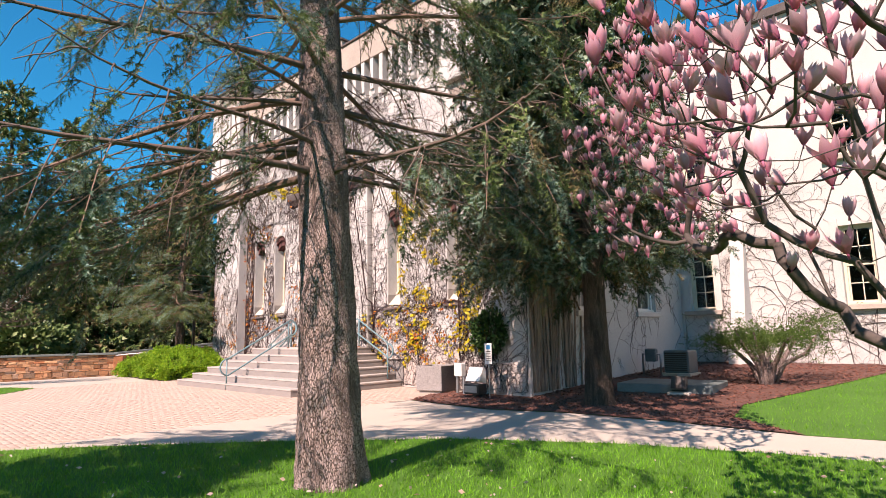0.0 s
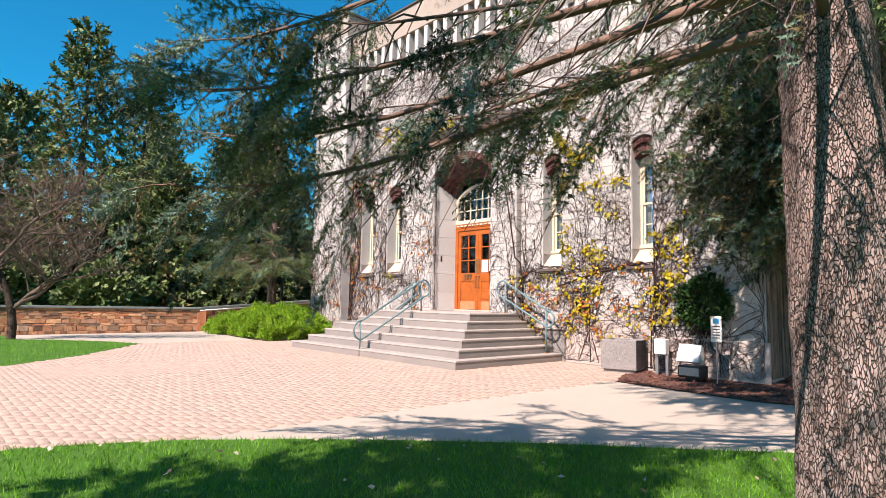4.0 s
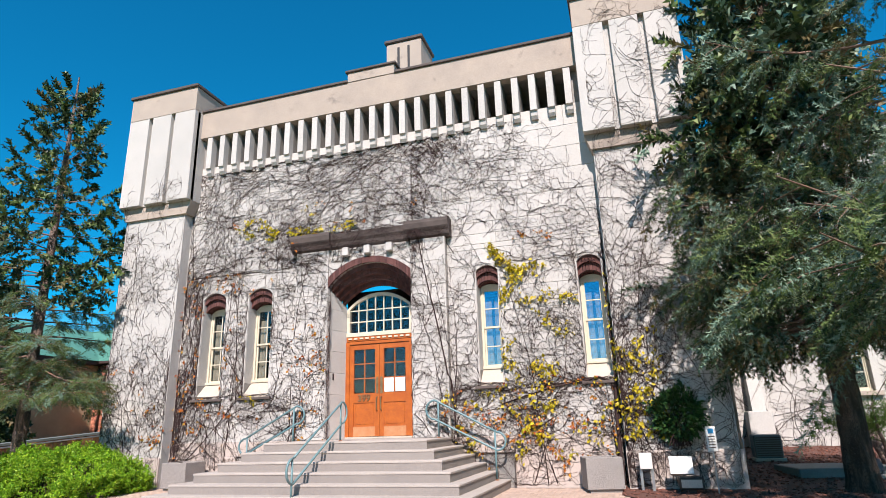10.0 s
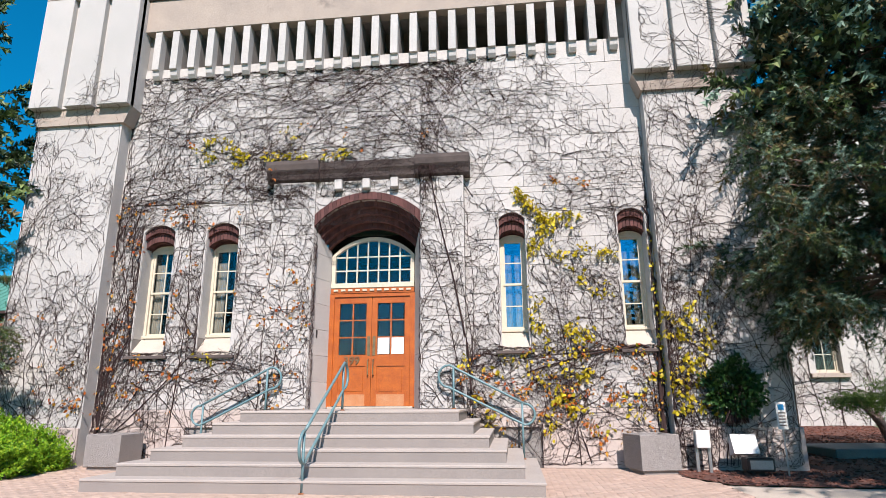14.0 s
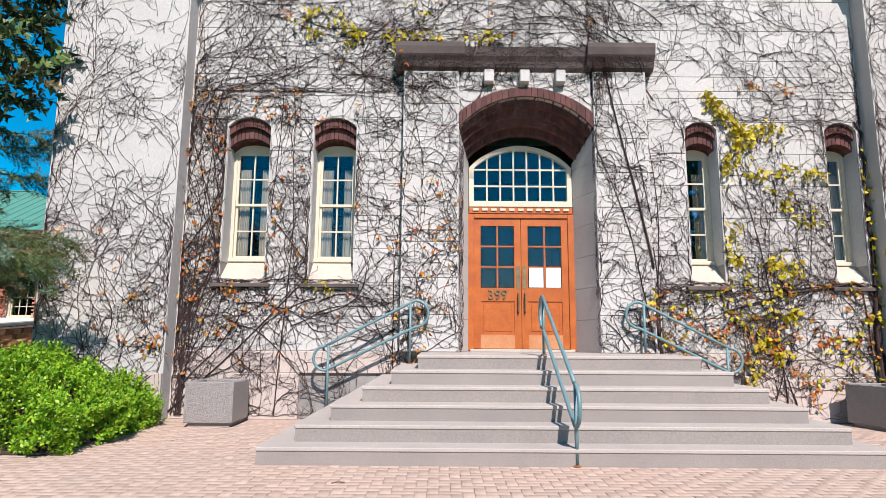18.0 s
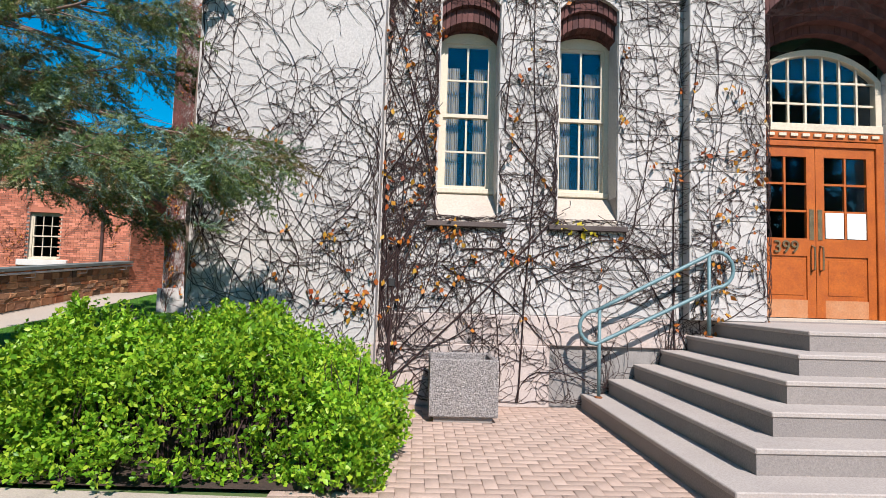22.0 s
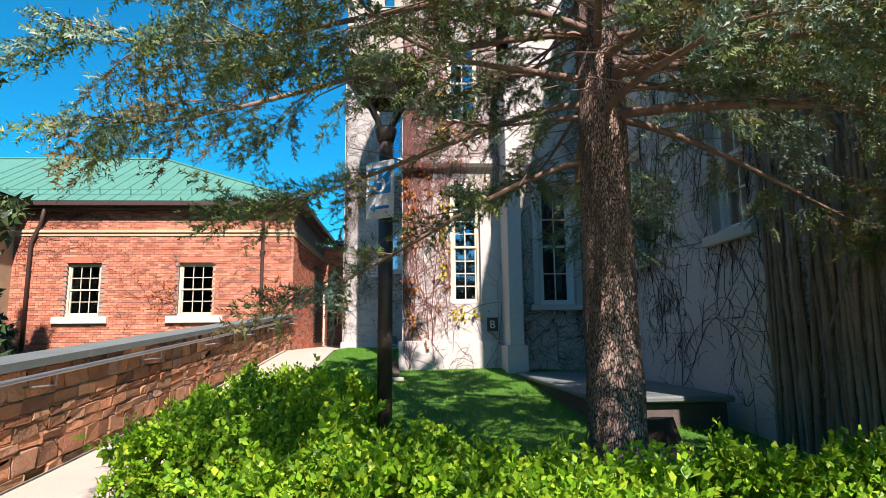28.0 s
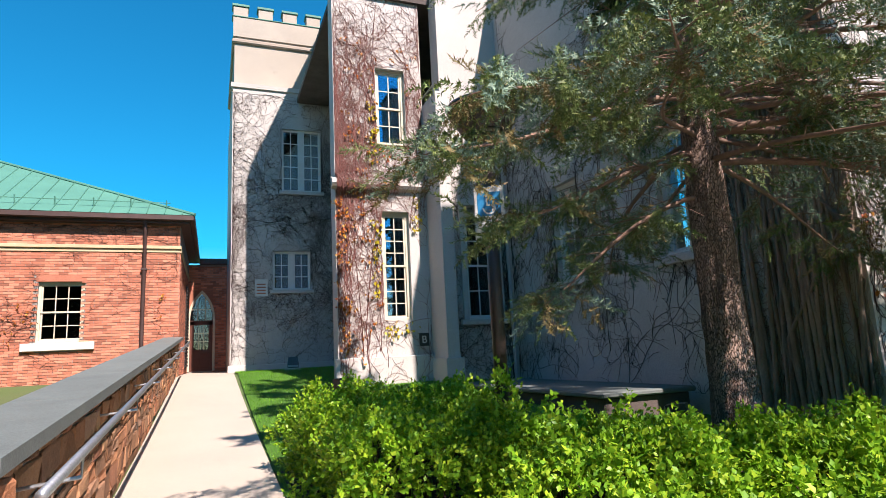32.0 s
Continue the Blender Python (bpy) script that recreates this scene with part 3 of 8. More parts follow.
front_lawn = sheet("lawn", FRONT_LAWN, 0.0, GRASS_BED, "short green lawn in dappled shade", "lawn")
sheet("lawn", WEST_LAWN, 0.0, GRASS_BED, "sunlit green lawn beside the plaza", "lawn")
sheet("lawn", SIDE_LAWN, 0.004, GRASS_BED, "green lawn sloping up to the grey tower", "lawn")
sheet("lawn", EAST_LAWN, 0.0, GRASS_BED, "sunlit green lawn beside the mulch bed", "lawn")
mulch_bed = sheet("mulch_bed", MULCH_BED, 0.012, MULCH, "reddish brown bark mulch bed under the spruce", "mulch")
sheet("soil", HEDGE_BED, 0.008, SOIL, "dark bare soil under the hedge", "soil")

# ---- the stone hall ----
FY = 11.2           # front wall
TY = 10.85          # tower fronts
CX = -16.15         # middle of the doorway


def courses(z0, z1, h=0.575):
    n = max(1, round((z1 - z0) / h))
    return [z0 + (z1 - z0) * k / n for k in range(n + 1)]


def cut_spans(a, b, holes):
    """The stretches of a..b that the holes leave."""
    out = [(a, b)]
    for h0, h1 in holes:
        nxt = []
        for s0, s1 in out:
            if h1 <= s0 or h0 >= s1:
                nxt.append((s0, s1))
                continue
            if h0 > s0 + 0.02:
                nxt.append((s0, h0))
            if h1 < s1 - 0.02:
                nxt.append((h1, s1))
        out = nxt
    return out


def wall_core(name, x0, x1, z0, z1, holes, y0, y1, material, label, along="x"):
    """A wall with true openings (u0, u1, z0, z1) through it; along x its faces stand at y0 and y1, along y at x = y0 and y1."""
    b = Build()
    cuts = sorted({z0, z1, *[h[2] for h in holes], *[h[3] for h in holes]})
    cuts = [c for c in cuts if z0 <= c <= z1]
    for a, c in zip(cuts, cuts[1:]):
        for s0, s1 in cut_spans(x0, x1, [(h[0], h[1]) for h in holes if h[2] <= a + 1e-6 and h[3] >= c - 1e-6]):
            if along == "x":
                b.box(s0, s1, y0, y1, a, c)
            else:
                b.box(y0, y1, s0, s1, a, c)
    return tagged(part(name, b, material), label, "wall", "", "structure")


_stone_meshes = {}


def stone_block(parent, material, p0, p1, name="stone"):
    """A faced block from corner p0 to corner p1, on a mesh shared by its size."""
    size = tuple(round(b - a, 3) for a, b in zip(p0, p1))
    key = (size, material.name)
    if key not in _stone_meshes:
        _stone_meshes[key] = Build().box(0, size[0], 0, size[1], 0, size[2], min(0.008, min(size) * 0.2)).mesh(name)
    return part(name, _stone_meshes[key], material, parent, m=Matrix.Translation(p0))


def stone_face(wall, x0, x1, z0, z1, holes, front, material, rng, along="x", outward=-1, h=0.575, length=1.25, gap=0.006, thick=0.03, name="stone"):
    """Courses of thin facing blocks before a wall, cut round its openings; they keep the gap of a joint."""
    zs = courses(z0, z1, h)
    for r, (a, c) in enumerate(zip(zs, zs[1:])):
        sub = sorted({a, c, *[v for hh in holes for v in hh[2:4] if a + 0.03 < v < c - 0.03]})
        for a2, c2 in zip(sub, sub[1:]):
            mid = (a2 + c2) / 2
            for s0, s1 in cut_spans(x0, x1, [(hh[0], hh[1]) for hh in holes if hh[2] < mid < hh[3]]):
                n = max(1, round((s1 - s0) / length))
                cuts = [s0 + (s1 - s0) * k / n for k in range(n + 1)]
                if n > 1 and r % 2:
                    cuts = [s0] + [p + (s1 - s0) / n * 0.5 for p in cuts[:-1]] + [s1]
                for u0, u1 in zip(cuts, cuts[1:]):
                    lo, hi = (front - thick, front) if outward < 0 else (front, front + thick)
                    if along == "x":
                        stone_block(wall, material, (u0 + gap / 2, lo, a2 + gap / 2), (u1 - gap / 2, hi, c2 - gap / 2), name)
                    else:
                        stone_block(wall, material, (lo, u0 + gap / 2, a2 + gap / 2), (hi, u1 - gap / 2, c2 - gap / 2), name)


rng = np.random.default_rng(5)

# openings of the front: x0, x1, foot of the frame, spring and crown of the arch
WINDOWS = [(-21.32, -20.58, 2.62, 4.98, 5.15), (-19.82, -19.08, 2.62, 4.98, 5.15), (-13.32, -12.77, 2.62, 4.98, 5.12), (-10.87, -10.32, 2.62, 4.98, 5.12)]
DOOR_HOLE = (-17.29, -14.96, 1.1, 5.55)
front_holes = [(x0, x1, 2.2, z2) for x0, x1, z0, z1, z2 in WINDOWS] + [DOOR_HOLE]
HALL_W, HALL_E = -24.15, -8.05

slots = [(-21.44 + (k + 0.19) * (10.79 / 24), -21.44 + (k + 0.81) * (10.79 / 24), 9.12, 10.03) for k in range(24)]
wall_south = wall_core("wall_south", -22.0, -10.2, 0.0, 10.95, front_holes + slots, FY, FY + 0.55, JOINT, "pale ashlar front wall overgrown with bare vines")
tower_w = wall_core("wall_tower_west", HALL_W, -22.0, 0.0, 7.6, [], TY, FY + 0.6, STONE, "pale stone corner tower matted with bare vines")
tower_e = wall_core("wall_tower_east", -10.2, HALL_E, 0.0, 7.6, [], TY, FY + 0.6, STONE, "pale stone corner tower half in tree shade")
SIDE_HOLES_E = [(13.15, 13.95, 1.95, 4.2), (16.35, 17.5, 1.95, 4.2)]
SIDE_HOLES_W = [(13.2, 14.05, 2.55, 4.6), (16.3, 17.2, 2.55, 4.6), (13.2, 14.05, 6.4, 8.4)]
wall_east = wall_core("wall_east", FY + 0.6, 19.9, 0.0, 10.9, SIDE_HOLES_E, HALL_E - 0.6, HALL_E - 0.12, STONE, "shaded stone side wall with vines", "y")
wall_west = wall_core("wall_west", FY + 0.6, 19.9, 0.0, 10.9, SIDE_HOLES_W, HALL_W + 0.12, HALL_W + 0.6, STONE, "shaded stone side wall under a mat of vines", "y")
roof = Build().box(HALL_W + 0.3, HALL_E - 0.3, FY + 0.5, 34, 10.3, 10.5)
tagged(part("roof", roof, STONE_BROWN), "flat roof of the stone hall behind its parapet", "roof", "", "structure")
back = Build().box(HALL_W + 0.3, HALL_E - 0.3, 33.6, 34, 0, 10.3)
tagged(part("wall_back", back, STONE), "plain rear wall of the stone hall", "wall", "", "structure")

# upper boxes of the towers, corbelled out
for x0, x1, nm in ((HALL_W - 0.12, -21.78, "west"), (-10.38, HALL_E + 0.12, "east")):
    top = thing("turret", "square stone turret box with slots, vines creeping over", "turret", "turrets of the hall")
    b = Build().prism([(x0 + 0.14, 7.58), (x1 - 0.14, 7.58), (x1, 7.98), (x0, 7.98)], 10.78, FY + 0.9)
    part("corbel_course", b, STONE_BROWN, top)
    w = x1 - x0
    cuts = [x0, x0 + w * 0.30, x0 + w * 0.36, x0 + w * 0.64, x0 + w * 0.70, x1]
    for k in (0, 2, 4):
        part("pier", Build().box(cuts[k], cuts[k + 1], 10.6, 10.86, 7.98, 10.9, 0.012), STONE, top)
    part("body", Build().box(x0, x1, 10.75, FY + 0.9, 7.99, 10.9), STONE, top)
    part("head", Build().box(x0, x1, 10.6, FY + 0.9, 10.9, 11.68, 0.012), STONE_BROWN, top)
    part("coping", Build().box(x0 - 0.05, x1 + 0.05, 10.54, FY + 0.95, 11.68, 11.78, 0.015), STONE_DARK, top)

# parapet on corbels
parapet = thing("parapet", "weathered brown stone parapet on a row of corbels", "parapet", kind="structure")
part("band", Build().box(-21.78, -10.38, 10.95, FY + 0.3, 10.04, 10.92, 0.01), STONE_BROWN, parapet)
part("coping", Build().box(-21.78, -16.8, 10.9, FY + 0.35, 10.92, 11.0, 0.012), STONE_DARK, parapet)
part("coping", Build().box(-15.35, -10.38, 10.9, FY + 0.35, 10.92, 11.0, 0.012), STONE_DARK, parapet)
part("raised_panel", Build().box(-16.8, -15.35, 10.93, FY + 0.35, 10.92, 11.22, 0.012), STONE_BROWN, parapet)
part("raised_coping", Build().box(-16.86, -15.29, 10.88, FY + 0.4, 11.22, 11.29, 0.012), STONE_DARK, parapet)
corbel = Build().prism([(11.19, 8.82), (11.10, 8.80), (11.04, 8.88), (11.02, 9.0), (10.97, 9.02), (10.97, 10.03), (11.19, 10.03)], -0.085, 0.085, "x").mesh("corbel")
for k in range(25):
    part("corbel", corbel, STONE, parapet, m=Matrix.Translation((-21.44 + k * (10.79 / 24), 0, 0)))
chim = thing("chimney", "square stone chimney with louvred slots on the roof", "chimney", at=(-16.0, 14.0, 10.5))
part("shaft", Build().box(-0.62, 0.62, -0.6, 0.6, 0, 3.3, 0.02), STONE_BROWN, chim)
part("cap", Build().box(-0.68, 0.68, -0.66, 0.66, 3.3, 3.42, 0.02), STONE_DARK, chim)
for dx in (-0.18, 0.18):
    part("slot", Build().box(dx - 0.04, dx + 0.04, -0.612, -0.59, 2.2, 3.1), BLACK, chim)

# plinth along the foot of the front
tagged(part("trim", Build().box(-22.0, -19.9, FY - 0.07, FY, 0, 0.74, 0.01).box(-22.0, -17.3, FY - 0.05, FY - 0.003, 0.74, 1.1, 0.01)
            .box(-14.95, -10.2, FY - 0.05, FY - 0.003, 0.74, 1.1, 0.01).box(-12.6, -10.2, FY - 0.07, FY, 0, 0.74, 0.01), PLINTH),
       "pinkish stone plinth course at the wall's foot", "plinth", "", "structure")
tagged(part("trim", Build().box(HALL_W - 0.05, -22.0, TY - 0.06, TY, -0.1, 0.75, 0.01).box(HALL_E + 0.05, -10.2, TY - 0.06, TY, -0.1, 0.75, 0.01), PLINTH),
       "stone plinth at the foot of the corner towers", "plinth", "", "structure")


def arch_pts(x0, x1, spring, crown, n=12):
    """Points of a flat arch from x0 to x1."""
    half, rise = (x1 - x0) / 2, crown - spring
    r = (half * half + rise * rise) / (2 * rise)
    cx, cz = (x0 + x1) / 2, crown - r
    a0 = math.asin(half / r)
    return [(cx + r * math.sin(-a0 + 2 * a0 * k / n), cz + r * math.cos(-a0 + 2 * a0 * k / n)) for k in range(n + 1)]


def sash_window(name, x0, x1, z0, z1, y, cols, rows, label, arched=0.0, frame_w=0.075, curtains=True, material=None, normal="y-", back=0.55, box=True, glass=None):
    """A two-sash window in an opening. Built looking along +y at y; other walls turn the thing."""
    material = material or CREAM
    w = thing(name, label, "window", "", "structure")
    fr = Build()
    if arched:
        pts = arch_pts(x0, x1, z1 - arched, z1, 10)
        inner = [(x1 - frame_w, z1 - arched - frame_w * 0.9)] + [(x0 + frame_w, z1 - arched - frame_w * 0.9)]
        fr.prism([(x0, z1 - arched - frame_w * 0.9)] + pts + [(x1, z1 - arched - frame_w * 0.9)], y, y + 0.09)
        top = z1 - arched - frame_w * 0.9
    else:
        fr.box(x0, x1, y, y + 0.09, z1 - frame_w, z1)
        top = z1 - frame_w
    fr.box(x0, x0 + frame_w, y, y + 0.09, z0 + 0.07, top)
    fr.box(x1 - frame_w, x1, y, y + 0.09, z0 + 0.07, top)
    frame_ob = part("window_frame", fr, material, w)
    part("window_sill", Build().box(x0 - 0.01, x1 + 0.01, y - 0.05, y + 0.09, z0, z0 + 0.07, 0.01), material, w)
    a, b_ = x0 + frame_w, x1 - frame_w
    lo, hi, mid = z0 + 0.07, top, (z0 + 0.07 + top) / 2
    for s, (q0, q1, yy) in enumerate(((mid - 0.02, hi, y + 0.02), (lo, mid + 0.02, y + 0.05))):
        sash = Build()
        t = 0.042
        sash.box(a, b_, yy, yy + 0.035, q0, q0 + t * 1.1).box(a, b_, yy, yy + 0.035, q1 - t, q1)
        sash.box(a, a + t, yy, yy + 0.035, q0 + t * 1.1, q1 - t).box(b_ - t, b_, yy, yy + 0.035, q0 + t * 1.1, q1 - t)
        sob = part("sash", sash, material, w)
        gx = [a + t + (b_ - a - 2 * t) * k / cols for k in range(cols + 1)]
        gz = [q0 + t * 1.1 + (q1 - q0 - 2.1 * t) * k / rows for k in range(rows + 1)]
        mun = Build()
        for k in range(1, cols):
            mun.box(gx[k] - 0.012, gx[k] + 0.012, yy + 0.004, yy + 0.03, gz[0], gz[-1])
        for k in range(1, rows):
            mun.box(gx[0], gx[-1], yy + 0.006, yy + 0.028, gz[k] - 0.012, gz[k] + 0.012)
        if mun.v:
            part("muntins", mun, material, sob)
        for i in range(cols):
            for j in range(rows):
                p = part("pane", Build().box(gx[i], gx[i + 1], yy + 0.014, yy + 0.019, gz[j], gz[j + 1]), glass or GLASS, sob)
                p.visible_shadow = False
    if curtains:
        for side in (0, 1):
            c = Build()
            n, cw = 26, (b_ - a) * (0.34 if cols > 1 else 0.42)
            u0 = a + 0.0 if side == 0 else b_ - cw
            for k in range(n):
                ua, ub = u0 + cw * k / n, u0 + cw * (k + 1) / n
                ya, yb = y + 0.17 + 0.02 * math.sin(k * 1.7 + side), y + 0.17 + 0.02 * math.sin((k + 1) * 1.7 + side)
                zt = lo + (hi - lo) * 0.86
                c.add([(ua, ya, lo + 0.02), (ub, yb, lo + 0.02), (ub, yb, zt), (ua, ya, zt)], [(0, 1, 2, 3)])
            part("curtain", c, CURTAIN, w, "pale pleated curtain", smooth=True)
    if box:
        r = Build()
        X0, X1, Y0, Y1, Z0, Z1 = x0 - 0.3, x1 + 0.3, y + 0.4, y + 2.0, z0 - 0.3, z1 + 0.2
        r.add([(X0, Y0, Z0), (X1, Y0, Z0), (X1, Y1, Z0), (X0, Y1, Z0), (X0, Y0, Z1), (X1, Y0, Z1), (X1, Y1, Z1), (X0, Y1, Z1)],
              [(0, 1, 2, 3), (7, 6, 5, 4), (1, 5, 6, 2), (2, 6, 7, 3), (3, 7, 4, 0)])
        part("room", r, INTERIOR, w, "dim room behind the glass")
    return w


def brick_head(parent, x0, x1, spring, crown, y, n, h=0.2, recess=0.05):
    """A flat arch of dark brick on edge over an opening, with the fill between it and the square hole."""
    pts = arch_pts(x0, x1, spring - 0.16, crown - 0.16, n)
    out = arch_pts(x0, x1, spring + 0.02, crown + 0.02, n)
    for k in range(n):
        (ax, az), (bx, bz) = pts[k], pts[k + 1]
        (cx_, cz_), (dx, dz) = out[k], out[k + 1]
        g_ = 0.004
        part("brick", Build().prism([(ax + g_, az), (bx - g_, bz), (dx - g_, dz), (cx_ + g_, cz_)], y + recess, y + recess + 0.2), BRICK_DARK, parent)


REVEAL = 0.34
for k, (x0, x1, z0, z1, z2) in enumerate(WINDOWS):
    wide = x1 - x0 > 0.6
    wob = sash_window("window_%d" % (k + 1), x0 + 0.005, x1 - 0.005, z0, z2 - 0.4, FY + REVEAL, 2 if wide else 1, 2,
                      "cream painted sash window with curtains behind vines" if wide else "narrow cream sash window framed by yellowing vines", arched=0.09, frame_w=0.058, glass=None if wide else GLASS_BRIGHT)
    brick_head(wob, x0, x1, z1, z2, FY, 11 if wide else 8, recess=0.03)
    brick_head(wob, x0, x1, z1 - 0.19, z2 - 0.19, FY, 11 if wide else 8, recess=0.10)
    brick_head(wob, x0, x1, z1 - 0.22, z2 - 0.22, FY, 11 if wide else 8, recess=0.30)
    sill = Build().prism([(FY - 0.04, 2.22), (FY - 0.04, 2.26), (FY + REVEAL, 2.63), (FY + REVEAL + 0.15, 2.63), (FY + REVEAL + 0.15, 2.2)], x0, x1, "x")
    part("sloped_sill", sill, CREAM_SILL, wob, "sloping pale rendered sill")
    part("ledge", Build().box(x0 - 0.12, x1 + 0.12 if wide else x1 + 0.05, FY - 0.1, FY + 0.02, 2.15, 2.215, 0.008), STONE_DARK, wob, "thin dark stone ledge")
    for side, xe in ((1, x0), (-1, x1)):
        part("reveal", Build().box(min(xe, xe + side * 0.004), max(xe, xe + side * 0.004), FY, FY + REVEAL, 2.6, z1), STONE, wob)
    # corners between the arch and the square hole
    top = arch_pts(x0, x1, z1, z2, 10)
    for half in (top[:6], top[5:]):
        xs_ = x0 if half[0][0] < (x0 + x1) / 2 - 0.01 else x1
        part("spandrel", Build().prism([(p[0], p[1]) for p in half] + [(xs_, z2 + 0.02)] if xs_ == x1 else [(xs_, z2 + 0.02)] + [(p[0], p[1]) for p in half][::-1], FY - 0.03, FY + 0.1), STONE, wob)

# ---- doorway ----
portal = thing("portal", "stone doorway surround with dark cornice and brick arch", "doorway", kind="structure")
for x0, x1 in ((-18.25, -17.29), (-14.96, -14.04)):
    zs = courses(1.1, 5.95, 0.575)
    for a, c in zip(zs, zs[1:]):
        stone_block(portal, STONE, (x0, 10.98, a + 0.003), (x1, FY - 0.031, c - 0.003))
pts = arch_pts(-17.29, -14.96, 4.92, 5.5, 16)
part("arch_panel", Build().prism(pts + [(-14.96, 5.95), (-17.29, 5.95)], 11.04, FY + 0.1), STONE, portal)
for x0, x1 in ((-18.39, -17.2), (-15.07, -13.9)):
    part("cornice_block", Build().prism([(10.98, 5.95), (10.93, 6.0), (10.9, 6.1), (10.83, 6.2), (10.8, 6.32), (10.8, 6.4), (FY, 6.43), (FY, 5.95)], x0, x1, "x"), STONE_DARK, portal)
part("cornice", Build().prism([(11.04, 5.95), (10.99, 6.02), (10.97, 6.12), (10.92, 6.2), (10.9, 6.36), (FY, 6.38), (FY, 5.95)], -17.2, -15.07, "x"), STONE_DARK, portal)
for dx in (-0.62, 0.0, 0.62):
    part("dentil", Build().box(CX + dx - 0.085, CX + dx + 0.085, 10.9, 11.06, 5.72, 5.95, 0.015), STONE, portal, "small worn pale stone bracket")
DY = 11.72
# splayed cheeks and the stepped brick vault
for s, (xo, xi) in ((-1, (-17.29, -17.09)), (1, (-14.96, -15.2))):
    zs = courses(1.1, 4.92, 0.575)
    for a, c in zip(zs, zs[1:]):
        top_i = min(c - 0.003, 4.50)
        if a > 4.45:
            continue
        b = Build()
        e = 0.25 * s
        b.add([(xo, 11.0, a + 0.003), (xi, DY + 0.02, a + 0.003), (xi + e, DY + 0.02, a + 0.003), (xo + e, 11.0, a + 0.003),
               (xo, 11.0, c - 0.003), (xi, DY + 0.02, top_i), (xi + e, DY + 0.02, top_i), (xo + e, 11.0, c - 0.003)],
              [(0, 1, 2, 3), (7, 6, 5, 4), (0, 4, 5, 1), (1, 5, 6, 2), (2, 6, 7, 3), (3, 7, 4, 0)])
        part("stone", b, STONE, portal)
RINGS = 5
for r in range(RINGS):
    u0, u1 = r / RINGS, (r + 1) / RINGS
    ya, yb = 11.0 + (DY - 11.0) * u0, 11.0 + (DY - 11.0) * u1 + 0.01
    u = u0 * 0.96
    xa, xb = -17.29 + 0.2 * u, -14.96 - 0.24 * u
    lo = arch_pts(xa, xb, 4.92 - 0.5 * u, 5.5 - 0.64 * u, 26)
    hi = arch_pts(xa - 0.02, xb + 0.02, 4.92 - 0.5 * u + 0.26, 5.5 - 0.64 * u + 0.16, 26)
    for k in range(26):
        (ax, az), (bx, bz), (cx_, cz_), (dx, dz) = lo[k], lo[k + 1], hi[k], hi[k + 1]
        q = 0.003
        part("brick", Build().prism([(ax + q, az), (bx - q, bz), (dx - q, dz), (cx_ + q, cz_)], ya, yb), BRICK_DARK, portal)

door = thing("door_1", "closed orange-brown wooden double doors with glazed upper panels", "door", kind="structure")
X0, X1, ZB, ZT = -17.06, -15.23, 1.12, 3.56
fr = Build().box(X0 - 0.06, X0 + 0.07, DY, DY + 0.12, ZB, ZT, 0.006).box(X1 - 0.07, X1 + 0.06, DY, DY + 0.12, ZB, ZT, 0.006).box(X0 + 0.07, X1 - 0.07, DY, DY + 0.12, ZT - 0.08, ZT, 0.006)
part("door_frame", fr, WOOD_ORANGE, door)
part("threshold", Build().box(X0, X1, DY - 0.06, DY + 0.15, 1.095, 1.14, 0.006), CREAM_SILL, door)
mid = (X0 + X1) / 2
